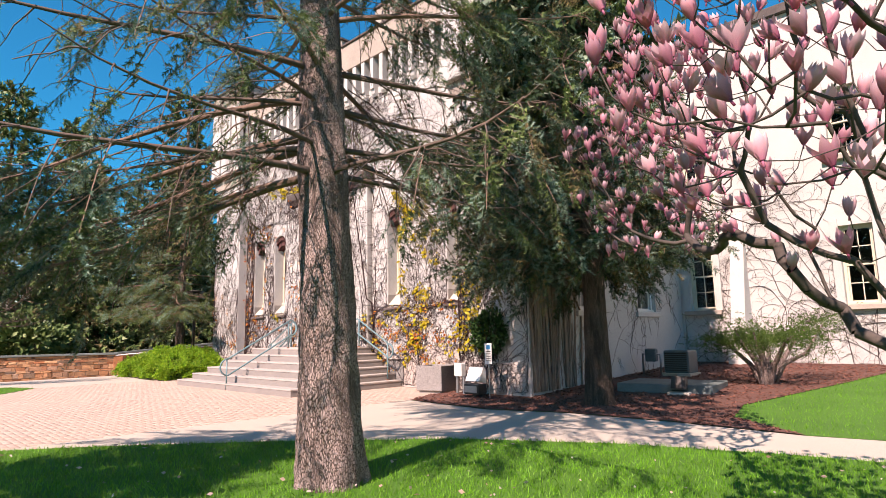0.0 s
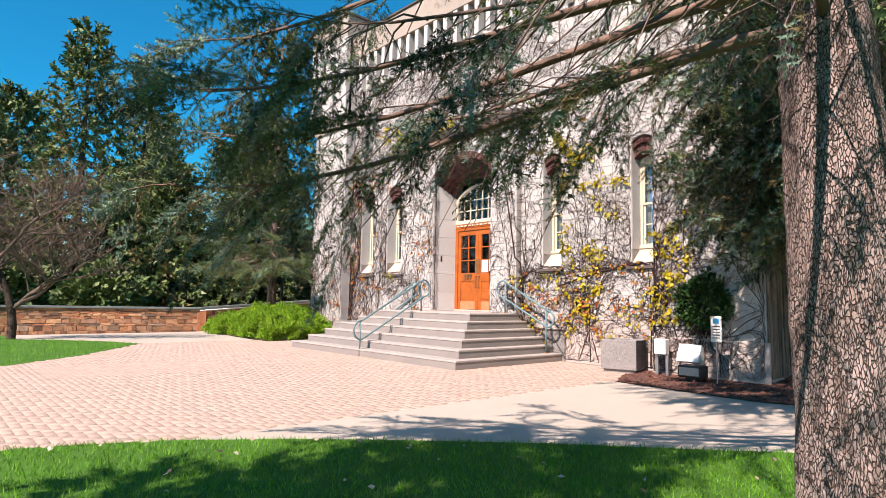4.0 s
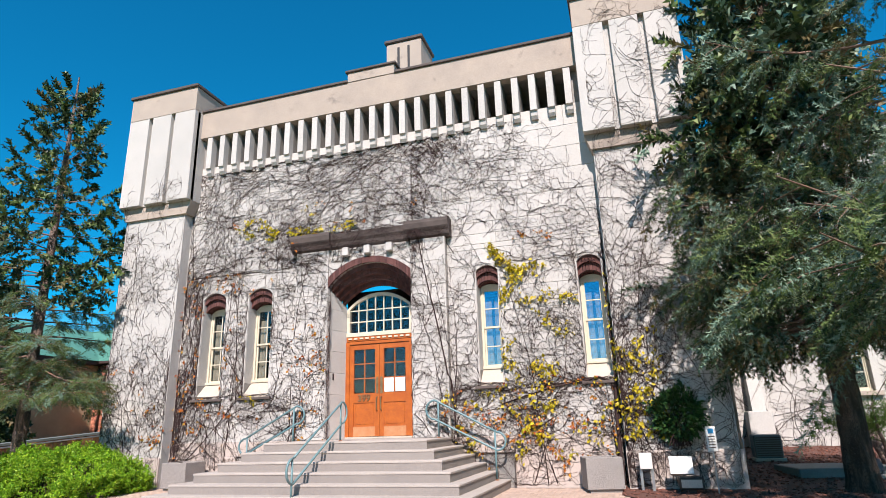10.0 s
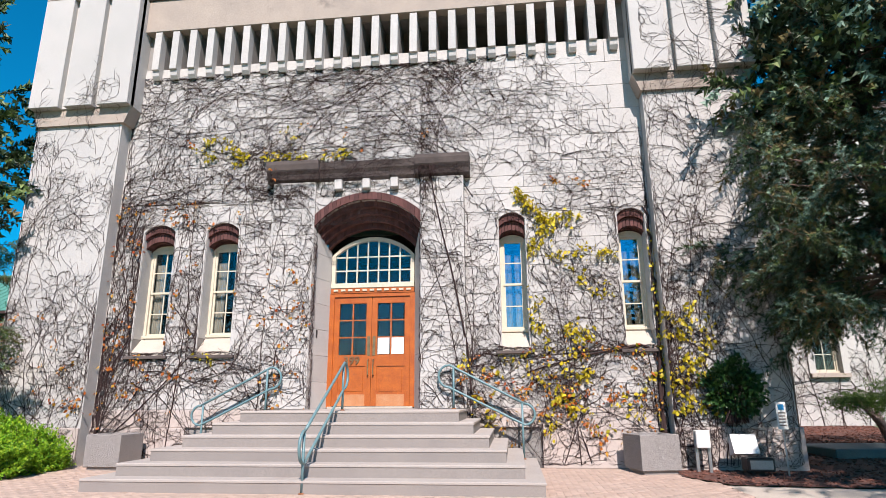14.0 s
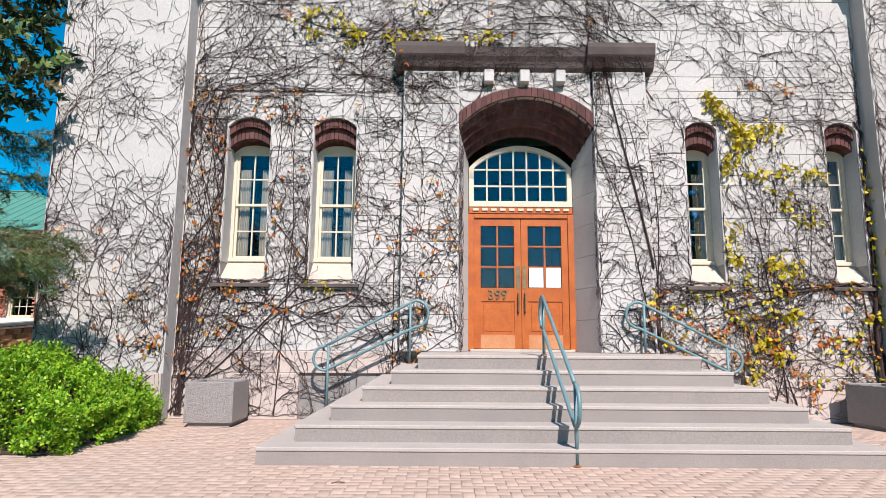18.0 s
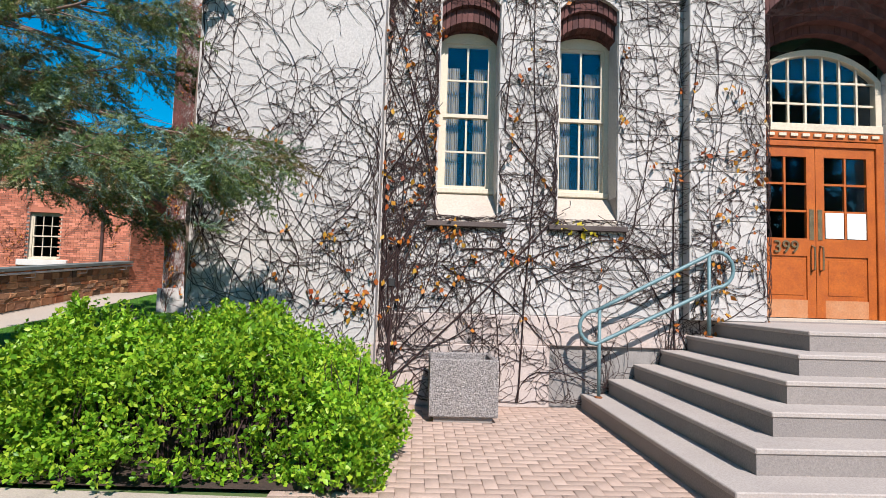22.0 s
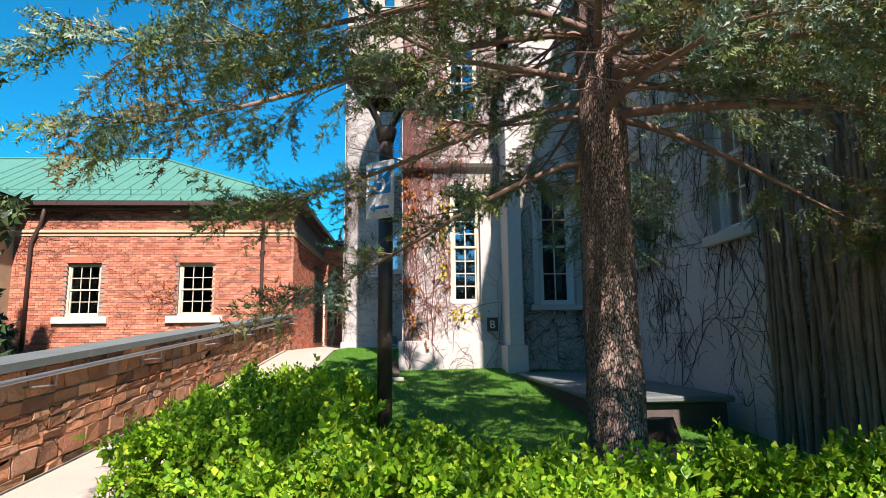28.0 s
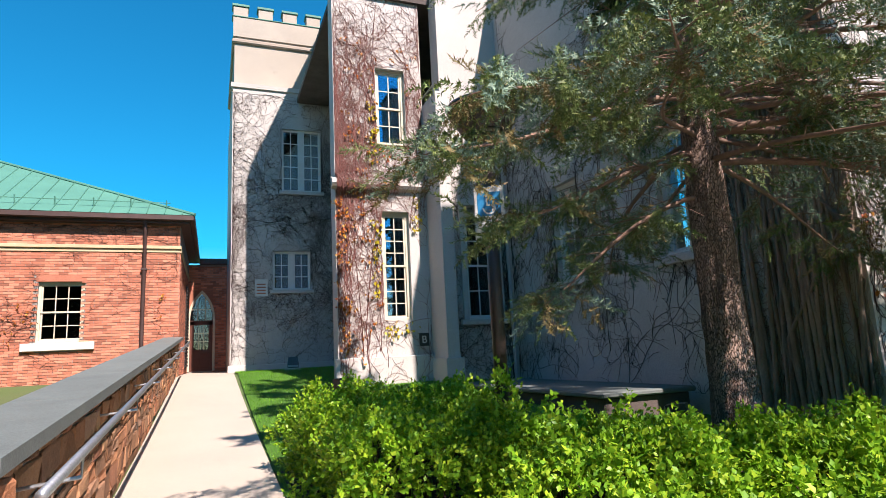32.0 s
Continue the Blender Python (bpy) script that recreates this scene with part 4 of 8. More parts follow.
for s, (a, b_) in enumerate(((X0 + 0.07, mid - 0.004), (mid + 0.004, X1 - 0.07))):
    leaf = part("door_leaf", Build().box(a, a + 0.12, DY + 0.03, DY + 0.08, ZB + 0.03, ZT - 0.085).box(b_ - 0.12, b_, DY + 0.03, DY + 0.08, ZB + 0.03, ZT - 0.085)
                .box(a + 0.12, b_ - 0.12, DY + 0.03, DY + 0.08, ZT - 0.22, ZT - 0.085).box(a + 0.12, b_ - 0.12, DY + 0.03, DY + 0.08, 1.98, 2.22), WOOD_ORANGE, door)
    part("kick_rail", Build().box(a + 0.12, b_ - 0.12, DY + 0.031, DY + 0.08, ZB + 0.03, ZB + 0.27), WOOD_WORN, leaf, "worn bare wood at the foot of the door")
    part("panel", Build().box(a + 0.12, b_ - 0.12, DY + 0.048, DY + 0.07, ZB + 0.27, 1.98).box(a + 0.17, b_ - 0.17, DY + 0.04, DY + 0.05, ZB + 0.33, 1.93, 0.006), WOOD_ORANGE, leaf)
    p0, p1, q0, q1 = a + 0.12, b_ - 0.12, 2.22, ZT - 0.22
    for i in range(2):
        for j in range(3):
            u0, u1 = p0 + (p1 - p0) * i / 2, p0 + (p1 - p0) * (i + 1) / 2
            w0, w1 = q0 + (q1 - q0) * j / 3, q0 + (q1 - q0) * (j + 1) / 3
            pn = part("pane", Build().box(u0 + 0.012, u1 - 0.012, DY + 0.05, DY + 0.056, w0 + 0.012, w1 - 0.012), GLASS, leaf)
            pn.visible_shadow = False
    bars = Build().box((p0 + p1) / 2 - 0.014, (p0 + p1) / 2 + 0.014, DY + 0.036, DY + 0.076, q0, q1)
    for j in (1, 2):
        w0 = q0 + (q1 - q0) * j / 3
        bars.box(p0, p1, DY + 0.038, DY + 0.074, w0 - 0.014, w0 + 0.014)
    part("glazing_bars", bars, WOOD_ORANGE, leaf)
    hx = b_ - 0.055 if s == 0 else a + 0.055
    part("push_plate", Build().box(hx - 0.032, hx + 0.032, DY + 0.024, DY + 0.03, 2.2, 2.62, 0.003), BRASS, leaf, "tall aged metal plate")
    part("door_handle", Build().tube([(hx, DY + 0.03, 2.12), (hx, DY - 0.03, 2.1), (hx, DY - 0.035, 1.95), (hx, DY - 0.03, 1.8), (hx, DY + 0.03, 1.78)], 0.013, 8), BRASS, leaf, "dark bronze pull handle")
    if s:
        for (u0, u1) in ((p0 + 0.015, (p0 + p1) / 2 - 0.03), ((p0 + p1) / 2 + 0.02, p1 - 0.015)):
            part("notice", Build().box(u0, u1, DY + 0.032, DY + 0.035, q0 + 0.01, q0 + 0.36), PAPER, leaf, "white paper notice taped to the glass")
num = bpy.data.curves.new("house_number", "FONT")
num.body, num.size, num.extrude, num.align_x = "399", 0.24, 0.012, "CENTER"
num.materials.append(BRASS)
nob = new("house_number", num)
nob.matrix_basis = pose(X0 + 0.07 + 0.42, DY + 0.018, 2.02, 90, 0, 0)
nob.parent = door
tagged(nob, "dark metal numerals on the door")

fan = thing("window_9", "arched cream transom window with many small panes over the doors", "window", kind="structure")
FX0, FX1, FZ0, FS, FC = -17.08, -15.21, 3.74, 4.42, 4.84
outer, inner = arch_pts(FX0, FX1, FS, FC, 20), arch_pts(FX0 + 0.085, FX1 - 0.085, FS, FC - 0.085, 20)
b = Build()
for k in range(20):
    b.prism([outer[k], outer[k + 1], inner[k + 1], inner[k]], DY, DY + 0.1)
b.box(FX0, FX0 + 0.085, DY, DY + 0.1, FZ0, FS).box(FX1 - 0.085, FX1, DY, DY + 0.1, FZ0, FS).box(FX0, FX1, DY - 0.03, DY + 0.1, FZ0 - 0.06, FZ0 + 0.05, 0.008)
part("window_frame", b, CREAM, fan)
part("transom_bar", Build().box(FX0, FX1, DY - 0.015, DY + 0.12, ZT + 0.002, FZ0 - 0.06, 0.006), WOOD_ORANGE, fan, "moulded bar with a row of small pale blocks")
for k in range(11):
    x = FX0 + 0.12 + (FX1 - FX0 - 0.24) * k / 10
    part("dentil", Build().box(x - 0.05, x + 0.05, DY - 0.04, DY - 0.012, ZT + 0.05, ZT + 0.09), CREAM, fan)


def arch_z(x, pts):
    for (ax, az), (bx, bz) in zip(pts, pts[1:]):
        if ax <= x <= bx:
            return az + (bz - az) * (x - ax) / max(bx - ax, 1e-6)
    return pts[0][1]


ix0, ix1, iz0 = FX0 + 0.085, FX1 - 0.085, FZ0 + 0.05
gx = [ix0 + (ix1 - ix0) * k / 7 for k in range(8)]
rows_z = [iz0, iz0 + 0.29, iz0 + 0.60]
b = Build()
for k in range(1, 7):
    b.box(gx[k] - 0.014, gx[k] + 0.014, DY + 0.03, DY + 0.07, iz0, arch_z(gx[k], inner) + 0.02)
for z in rows_z[1:]:
    b.box(ix0, ix1, DY + 0.033, DY + 0.067, z - 0.014, z + 0.014)
part("muntins", b, CREAM, fan)
for i in range(7):
    for j in range(3):
        za = rows_z[j]
        u0, u1 = gx[i], gx[i + 1]
        if j < 2:
            pl = [(u0, za), (u1, za), (u1, min(rows_z[j + 1], arch_z(u1 - 1e-4, inner))), (u0, min(rows_z[j + 1], arch_z(u0 + 1e-4, inner)))]
        else:
            pl = [(u0, za), (u1, za), (u1, max(za + 0.01, arch_z(u1 - 1e-4, inner))), (u0, max(za + 0.01, arch_z(u0 + 1e-4, inner)))]
        pn = part("pane", Build().prism(pl, DY + 0.047, DY + 0.052), GLASS, fan)
        pn.visible_shadow = False
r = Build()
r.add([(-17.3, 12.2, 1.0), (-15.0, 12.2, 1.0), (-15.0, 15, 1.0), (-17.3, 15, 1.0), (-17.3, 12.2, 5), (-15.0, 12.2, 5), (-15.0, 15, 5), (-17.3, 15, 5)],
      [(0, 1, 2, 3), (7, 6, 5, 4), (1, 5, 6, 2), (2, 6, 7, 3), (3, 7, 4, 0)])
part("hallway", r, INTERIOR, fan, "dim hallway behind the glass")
part("bell", Build().box(-17.235, -17.205, 11.24, 11.3, 2.55, 2.72, 0.006), BLACK, portal, "small black bell box")

# ---- steps ----
steps = thing("steps", "six broad grey concrete steps on three sides up to the doors", "steps", kind="structure")
for k in range(6):
    x0, x1, y0 = -19.5 + 0.324 * k, -12.74 - 0.262 * k, 7.67 + 0.336 * k
    z0, z1 = 0.183 * k, 0.183 * (k + 1)
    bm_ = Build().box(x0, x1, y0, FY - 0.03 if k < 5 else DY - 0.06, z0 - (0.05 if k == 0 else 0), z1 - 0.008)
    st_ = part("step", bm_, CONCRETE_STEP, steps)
    part("tread", Build().box(x0 - 0.012, x1 + 0.012, y0 - 0.012, (FY - 0.033 if k < 5 else DY - 0.063), z1 - 0.042, z1, 0.008), TREAD, st_, "pale concrete tread over a darker riser")


def pipe_rail(pts_top, pts_low, posts, label):
    """A looped rail of painted pipe: an upper and a lower bar that meet in round ends, and posts."""
    r = thing("handrail", label, "handrail", "teal handrails of the steps")
    a0, a1 = Vector(pts_top[0]), Vector(pts_top[1])
    b0, b1 = Vector(pts_low[0]), Vector(pts_low[1])
    d = (a1 - a0).normalized()

    def bend(p, q, way, n=8):
        c, h = (p + q) / 2, (p - q) / 2
        return [c + h * math.cos(math.pi * k / n) + way * h.length * math.sin(math.pi * k / n) for k in range(n + 1)]
    flat = Vector((d.x, d.y, 0)).normalized()
    loop = [a0 + (a1 - a0) * k / 6 for k in range(7)] + bend(a1, b1, flat)[1:] + [b1 + (b0 - b1) * k / 6 for k in range(1, 7)] + bend(b0, a0, -flat)[1:]
    part("loop", Build().tube(loop, 0.023, 10), RAIL, r, smooth=True)
    for (px, py, z0, z1) in posts:
        part("post", Build().tube([(px, py, z0), (px, py, z1)], 0.021, 10), RAIL, r, smooth=True)
        part("foot", Build().lathe([(0.045, z0), (0.045, z0 + 0.012), (0.025, z0 + 0.02)], px, py, 12), RUST, r, "rusted base plate")
    return r


pipe_rail([(-19.42, 10.86, 1.19), (-17.99, 10.86, 1.93)], [(-19.42, 10.86, 0.80), (-17.99, 10.86, 1.5)], [(-19.38, 10.86, 0.183, 1.21), (-18.07, 10.86, 0.915, 1.89)], "teal looped pipe handrail by the vine-covered wall")
pipe_rail([(-12.93, 10.86, 1.19), (-14.36, 10.86, 1.93)], [(-12.93, 10.86, 0.80), (-14.36, 10.86, 1.5)], [(-12.97, 10.86, 0.183, 1.21), (-14.28, 10.86, 1.098, 1.89)], "teal looped pipe handrail among yellowing vines")
pipe_rail([(-16.13, 7.72, 0.86), (-16.13, 9.66, 1.93)], [(-16.13, 7.72, 0.40), (-16.13, 9.66, 1.47)], [(-16.13, 7.68, 0.0, 0.84), (-16.13, 9.6, 1.098, 1.9)], "teal looped pipe handrail rising up the middle of the steps")

# ---- west side: wing, bay, tower, brick house, rubble wall ----
WING_Y = 19.35
wing_w_holes = [(-25.2, -24.4, 1.95, 4.6)]
wing_west = wall_core("wall_wing_west", -25.65, HALL_W + 0.15, 0.0, 10.6, wing_w_holes, WING_Y, WING_Y + 0.5, STONE, "shaded grey stone wall with creeping vines")
tagged(part("wall_pilaster", Build().box(-25.95, -25.65, 18.9, 20.3, 0.0, 7.4, 0.012).box(-26.02, -25.58, 18.83, 20.3, 0.0, 1.1, 0.012), STONE), "grey stone buttress beside the bay", "wall", "", "structure")
BAY_Y = 19.85
bay_holes = [(-27.1, -26.42, 2.02, 4.62), (-27.15, -26.4, 6.3, 8.3)]
# The unseen upper bay is raised to 14.5 m to shade the tower.
bay = wall_core("wall_bay", -28.2, -25.95, 0.2, 14.5, bay_holes, BAY_Y, BAY_Y + 0.5, STONE, "stone bay wall thick with reddish vines, half sunlit")
tagged(part("wall_bay_side", Build().prism([(-28.2, BAY_Y + 0.5), (-27.65, BAY_Y + 0.5), (-26.2, 26.8), (-26.75, 26.8)], 0.2, 14.5, "z"), STONE), "stone side wall of the bay", "wall", "", "structure")
tagged(part("trim", Build().prism([(19.72, 5.15), (19.66, 5.22), (19.66, 5.32), (BAY_Y, 5.4), (BAY_Y, 5.1)], -28.3, -25.95, "x").box(-28.28, -25.95, 19.74, BAY_Y, 0.2, 1.2, 0.015), STONE), "projecting stone string course and plinth of the bay", "trim", "", "structure")
tagged(part("roof", Build().box(-28.15, -24.0, WING_Y + 0.4, 27, 10.2, 10.35), STONE_DARK), "flat roof of the west wing", "roof", "", "structure")
sash_window("window_10", -25.2, -24.4, 1.95, 4.6, WING_Y + 0.15, 2, 2, "white sash window in the shaded stone wall", material=WHITE, curtains=False, frame_w=0.1)
tagged(part("trim", Build().box(-25.34, -25.2, WING_Y - 0.06, WING_Y, 1.95, 4.7, 0.01).box(-24.4, -24.26, WING_Y - 0.06, WING_Y, 1.95, 4.7, 0.01)
            .box(-25.42, -24.2, WING_Y - 0.12, WING_Y, 1.83, 1.95, 0.012).box(-25.4, -24.2, WING_Y - 0.1, WING_Y, 4.7, 4.85, 0.012), STONE), "raised stone window surround", "trim", "", "structure")
sash_window("window_11", -27.1, -26.42, 2.02, 4.62, BAY_Y + 0.12, 2, 4, "tall narrow cream window reflecting blue sky", curtains=False, glass=GLASS_BRIGHT)
sash_window("window_12", -27.15, -26.4, 6.3, 8.3, BAY_Y + 0.12, 2, 2, "upper cream window in the bay", curtains=False, glass=GLASS_BRIGHT)

TWY = 26.7
tower_holes = [(-28.98, -27.75, 3.55, 4.85), (-28.68, -27.35, 6.95, 9.2)]
tower = wall_core("wall_tower_north", -30.3, -26.3, 0.3, 10.65, tower_holes, TWY, TWY + 0.5, STONE, "tall grey stone tower laced with vines, half in shade")
tagged(part("wall_tower_side", Build().box(-30.3, -29.8, TWY + 0.5, 33, 0.3, 10.65), STONE), "west face of the grey tower", "wall", "", "structure")
tagged(part("trim", Build().prism([(TWY - 0.06, 10.55), (TWY - 0.08, 10.7), (TWY + 0.4, 10.8), (TWY + 0.4, 10.55)], -30.36, -26.3, "x").box(-30.36, -26.3, TWY - 0.05, TWY, 0.3, 1.15, 0.012), STONE), "sloping stone offset and plinth of the tower", "trim", "", "structure")
ut = thing("tower_top", "upper tower stage with a battlemented parapet capped in green copper", "tower")
part("stage", Build().box(-30.25, -26.0, TWY + 0.3, 33, 10.7, 12.6), STONE_BUFF, ut)
part("moulding", Build().box(-30.34, -26.0, TWY + 0.2, 33, 12.35, 12.5, 0.03), STONE_BROWN, ut)
part("parapet", Build().box(-30.3, -26.0, TWY + 0.25, TWY + 0.6, 12.6, 13.35), STONE_BUFF, ut)
for k in range(6):
    x = -30.3 + 0.85 * k
    part("merlon", Build().box(x, x + 0.5, TWY + 0.24, TWY + 0.62, 13.35, 13.75, 0.01), STONE_BUFF, ut)
    part("coping", Build().box(x - 0.04, x + 0.54, TWY + 0.2, TWY + 0.66, 13.75, 13.84, 0.01), COPPER, ut, "green copper cap")
part("coping", Build().box(-30.34, -26.0, TWY + 0.22, TWY + 0.64, 13.352, 13.39, 0.01), COPPER, ut)
for nm, (x0, x1, z0, z1), rws in (("window_13", tower_holes[0], 3), ("window_14", tower_holes[1], 5)):
    w = thing(nm, "pair of white casements with small panes in the tower", "window", kind="structure")
    b = Build().box(x0, x0 + 0.07, TWY + 0.1, TWY + 0.2, z0, z1).box(x1 - 0.07, x1, TWY + 0.1, TWY + 0.2, z0, z1).box(x0, x1, TWY + 0.1, TWY + 0.2, z1 - 0.07, z1).box(x0, x1, TWY + 0.06, TWY + 0.2, z0, z0 + 0.07)
    m_ = (x0 + x1) / 2
    b.box(m_ - 0.11, m_ + 0.11, TWY + 0.1, TWY + 0.2, z0 + 0.07, z1 - 0.07)
    part("window_frame", b, WHITE, w)
    part("window_sill", Build().box(x0 - 0.1, x1 + 0.1, TWY - 0.07, TWY + 0.1, z0 - 0.12, z0, 0.012), STONE, w)
    for a, c in ((x0 + 0.07, m_ - 0.11), (m_ + 0.11, x1 - 0.07)):
        mun = Build().box((a + c) / 2 - 0.015, (a + c) / 2 + 0.015, TWY + 0.13, TWY + 0.16, z0 + 0.07, z1 - 0.07)
        zs = [z0 + 0.07 + (z1 - z0 - 0.14) * k / rws for k in range(rws + 1)]
        for z in zs[1:-1]:
            mun.box(a, c, TWY + 0.132, TWY + 0.158, z - 0.015, z + 0.015)
        cas = part("casement", mun, WHITE, w)
        for i in range(2):
            for z, zz in zip(zs, zs[1:]):
                u = a + (c - a) * i / 2
                pn = part("pane", Build().box(u, u + (c - a) / 2, TWY + 0.145, TWY + 0.15, z, zz), GLASS_BRIGHT, cas)
                pn.visible_shadow = False
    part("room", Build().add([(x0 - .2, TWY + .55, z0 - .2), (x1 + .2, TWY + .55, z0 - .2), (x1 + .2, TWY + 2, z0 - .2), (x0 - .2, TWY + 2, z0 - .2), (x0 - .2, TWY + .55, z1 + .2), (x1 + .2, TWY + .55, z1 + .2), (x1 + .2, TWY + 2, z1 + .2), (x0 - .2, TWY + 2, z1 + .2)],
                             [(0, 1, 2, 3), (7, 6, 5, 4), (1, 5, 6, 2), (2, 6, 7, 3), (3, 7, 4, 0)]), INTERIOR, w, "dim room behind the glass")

# red brick house with a copper roof
BHX1, BHX0, BHY = -31.75, -40.3, 25.4
bh_holes = [(-38.66, -37.62, 2.0, 3.68), (-35.26, -34.14, 2.0, 3.68)]
brick_wall = wall_core("wall_brick_south", BHX0, BHX1, 0.3, 5.35, bh_holes, BHY, BHY + 0.4, JOINT, "red brick wall with orange creeper under a brown eave")
LINK_Y = 32.0
brick_side = wall_core("wall_brick_east", BHY + 0.4, LINK_Y + 0.2, 0.3, 5.35, [], BHX1 - 0.4, BHX1, JOINT, "red brick side wall with dark louvres", "y")
link_hole = [(-31.74, -30.73, 1.0, 4.17)]
link = wall_core("wall_link", BHX1, -30.2, 0.3, 5.2, link_hole, LINK_Y, LINK_Y + 0.4, JOINT, "red brick link wall with a pointed door")
tagged(part("trim", Build().box(BHX0, BHX1 + 0.02, BHY - 0.05, BHY, 4.52, 4.62, 0.01).box(BHX0, BHX1 + 0.04, BHY - 0.1, BHY, 4.62, 4.72, 0.012)
            .box(BHX1, BHX1 + 0.04, BHY, LINK_Y, 4.52, 4.72, 0.01), BRICK_YELLOW), "buff stone band under the brick frieze", "trim", "", "structure")
gut = Build().box(BHX0 - 0.2, BHX1 + 0.38, BHY - 0.42, BHY - 0.28, 5.42, 5.58, 0.02).box(BHX1 + 0.26, BHX1 + 0.4, BHY - 0.28, LINK_Y, 5.42, 5.58, 0.02)
gut.box(BHX0 - 0.2, BHX1 + 0.26, BHY - 0.28, BHY + 0.4, 5.35, 5.44).box(BHX1 - 0.4, BHX1 + 0.26, BHY + 0.4, LINK_Y + 0.2, 5.35, 5.44)
gut.box(BHX1 + 0.41, -30.3, LINK_Y - 0.2, LINK_Y + 0.6, 5.2, 5.44, 0.02)
tagged(part("gutter", gut, GUTTER), "dark brown eave and gutter of the brick house", "gutter", "", "structure")
croof = thing("roof_copper", "green copper hipped roof with standing seams and snow guards", "roof", kind="structure")
E0, E1, EZ, RY_, RZ = BHX0 - 0.3, BHX1 + 0.4, 5.58, 29.6, 8.3
rp = [(E0, BHY - 0.42, EZ), (E1, BHY - 0.42, EZ), (E1, 34.0, EZ), (E0 - 8, 34, EZ), (E0 - 8, RY_, RZ), (E1 - 6.3, RY_, RZ), (E0 - 8, BHY - 0.42, EZ)]
part("covering", Build().add(rp, [(0, 1, 5, 4, 6), (1, 2, 5), (2, 3, 4, 5)]), COPPER, croof)
slope = (RZ - EZ) / (RY_ - (BHY - 0.42))
for k in range(24):
    x = E1 - 0.35 - 0.47 * k
    u = min(1.0, (E1 - x) / 6.3)
    y1 = BHY - 0.42 + (RY_ - BHY + 0.42) * u
    part("seam", Build().tube([(x, BHY - 0.41, EZ + 0.015), (x, y1, EZ + 0.015 + slope * (y1 - BHY + 0.42))], 0.018, 4), COPPER, croof)
part("hip_cap", Build().tube([(E1, BHY - 0.42, EZ + 0.02), (E1 - 6.3, RY_, RZ + 0.03), (E0 - 8, RY_, RZ + 0.03)], 0.05, 6), COPPER, croof)
for k in range(10):
    x = E1 - 0.8 - 0.95 * k
    part("snow_guard", Build().tube([(x, BHY + 0.05, EZ + slope * 0.45), (x, BHY - 0.02, EZ + slope * 0.45 + 0.26)], 0.02, 5), COPPER, croof)
part("snow_rail", Build().tube([(E1 - 0.7, BHY, EZ + slope * 0.42 + 0.2), (E0 - 2, BHY, EZ + slope * 0.42 + 0.2)], 0.014, 5), COPPER, croof)
for k, (x0, x1, z0, z1) in enumerate(bh_holes):
    w = sash_window("window_%d" % (15 + k), x0, x1, z0 + 0.02, z1, BHY + 0.1, 3, 2, "white twelve-pane sash window in red brick", material=CREAM, curtains=False, frame_w=0.07)
    part("stone_sill", Build().box(x0 - 0.3, x1 + 0.3, BHY - 0.12, BHY + 0.1, z0 - 0.2, z0 + 0.015, 0.015), WHITE, w, "broad white stone sill")
    part("lintel", Build().box(x0 - 0.05, x1 + 0.05, BHY - 0.012, BHY + 0.1, z1, z1 + 0.24, 0.006), BRICK_RED, w, "flat brick arch")
dp = thing("downpipe", "brown downpipe on the brick wall", "downpipe")
part("pipe", Build().tube([(-32.68, BHY - 0.3, 5.45), (-32.68, BHY - 0.09, 5.1), (-32.68, BHY - 0.09, 2.0), (-32.68, BHY - 0.09, 1.0)], 0.055, 8), GUTTER, dp, smooth=True)
part("bracket", Build().box(-32.76, -32.6, BHY - 0.15, BHY - 0.001, 4.0, 4.05), GUTTER, dp)
dp2 = thing("downpipe", "dark downpipe at the corner of the brick house", "downpipe")
part("pipe", Build().tube([(-39.3, BHY - 0.3, 5.45), (-39.5, BHY - 0.12, 4.9), (-39.75, BHY - 0.1, 4.3), (-39.75, BHY - 0.1, 1.0)], 0.06, 8), GUTTER, dp2, smooth=True)
lv = thing("louvre", "dark louvred vent in the brick side wall", "vent", kind="structure")
part("frame", Build().box(BHX1, BHX1 + 0.03, 29.5, 31.5, 1.15, 4.1), GUTTER, lv)
for k in range(23):
    part("slat", Build().box(BHX1 + 0.03, BHX1 + 0.08, 29.55, 31.45, 1.2 + 0.125 * k, 1.27 + 0.125 * k), BLACK, lv)
# pointed door in the link


def gothic(x0, x1, spring, top, n=10):
    """Half points of a pointed arch from x0 up to the apex and down to x1."""
    w, h = (x1 - x0) / 2, top - spring
    r = (w * w + h * h) / (2 * w)
    a1 = math.asin(min(1, h / r))
    left = [(x0 + r - r * math.cos(a1 * k / n), spring + r * math.sin(a1 * k / n)) for k in range(n + 1)]
    return left + [(x0 + x1 - u, v) for u, v in left[-2::-1]]


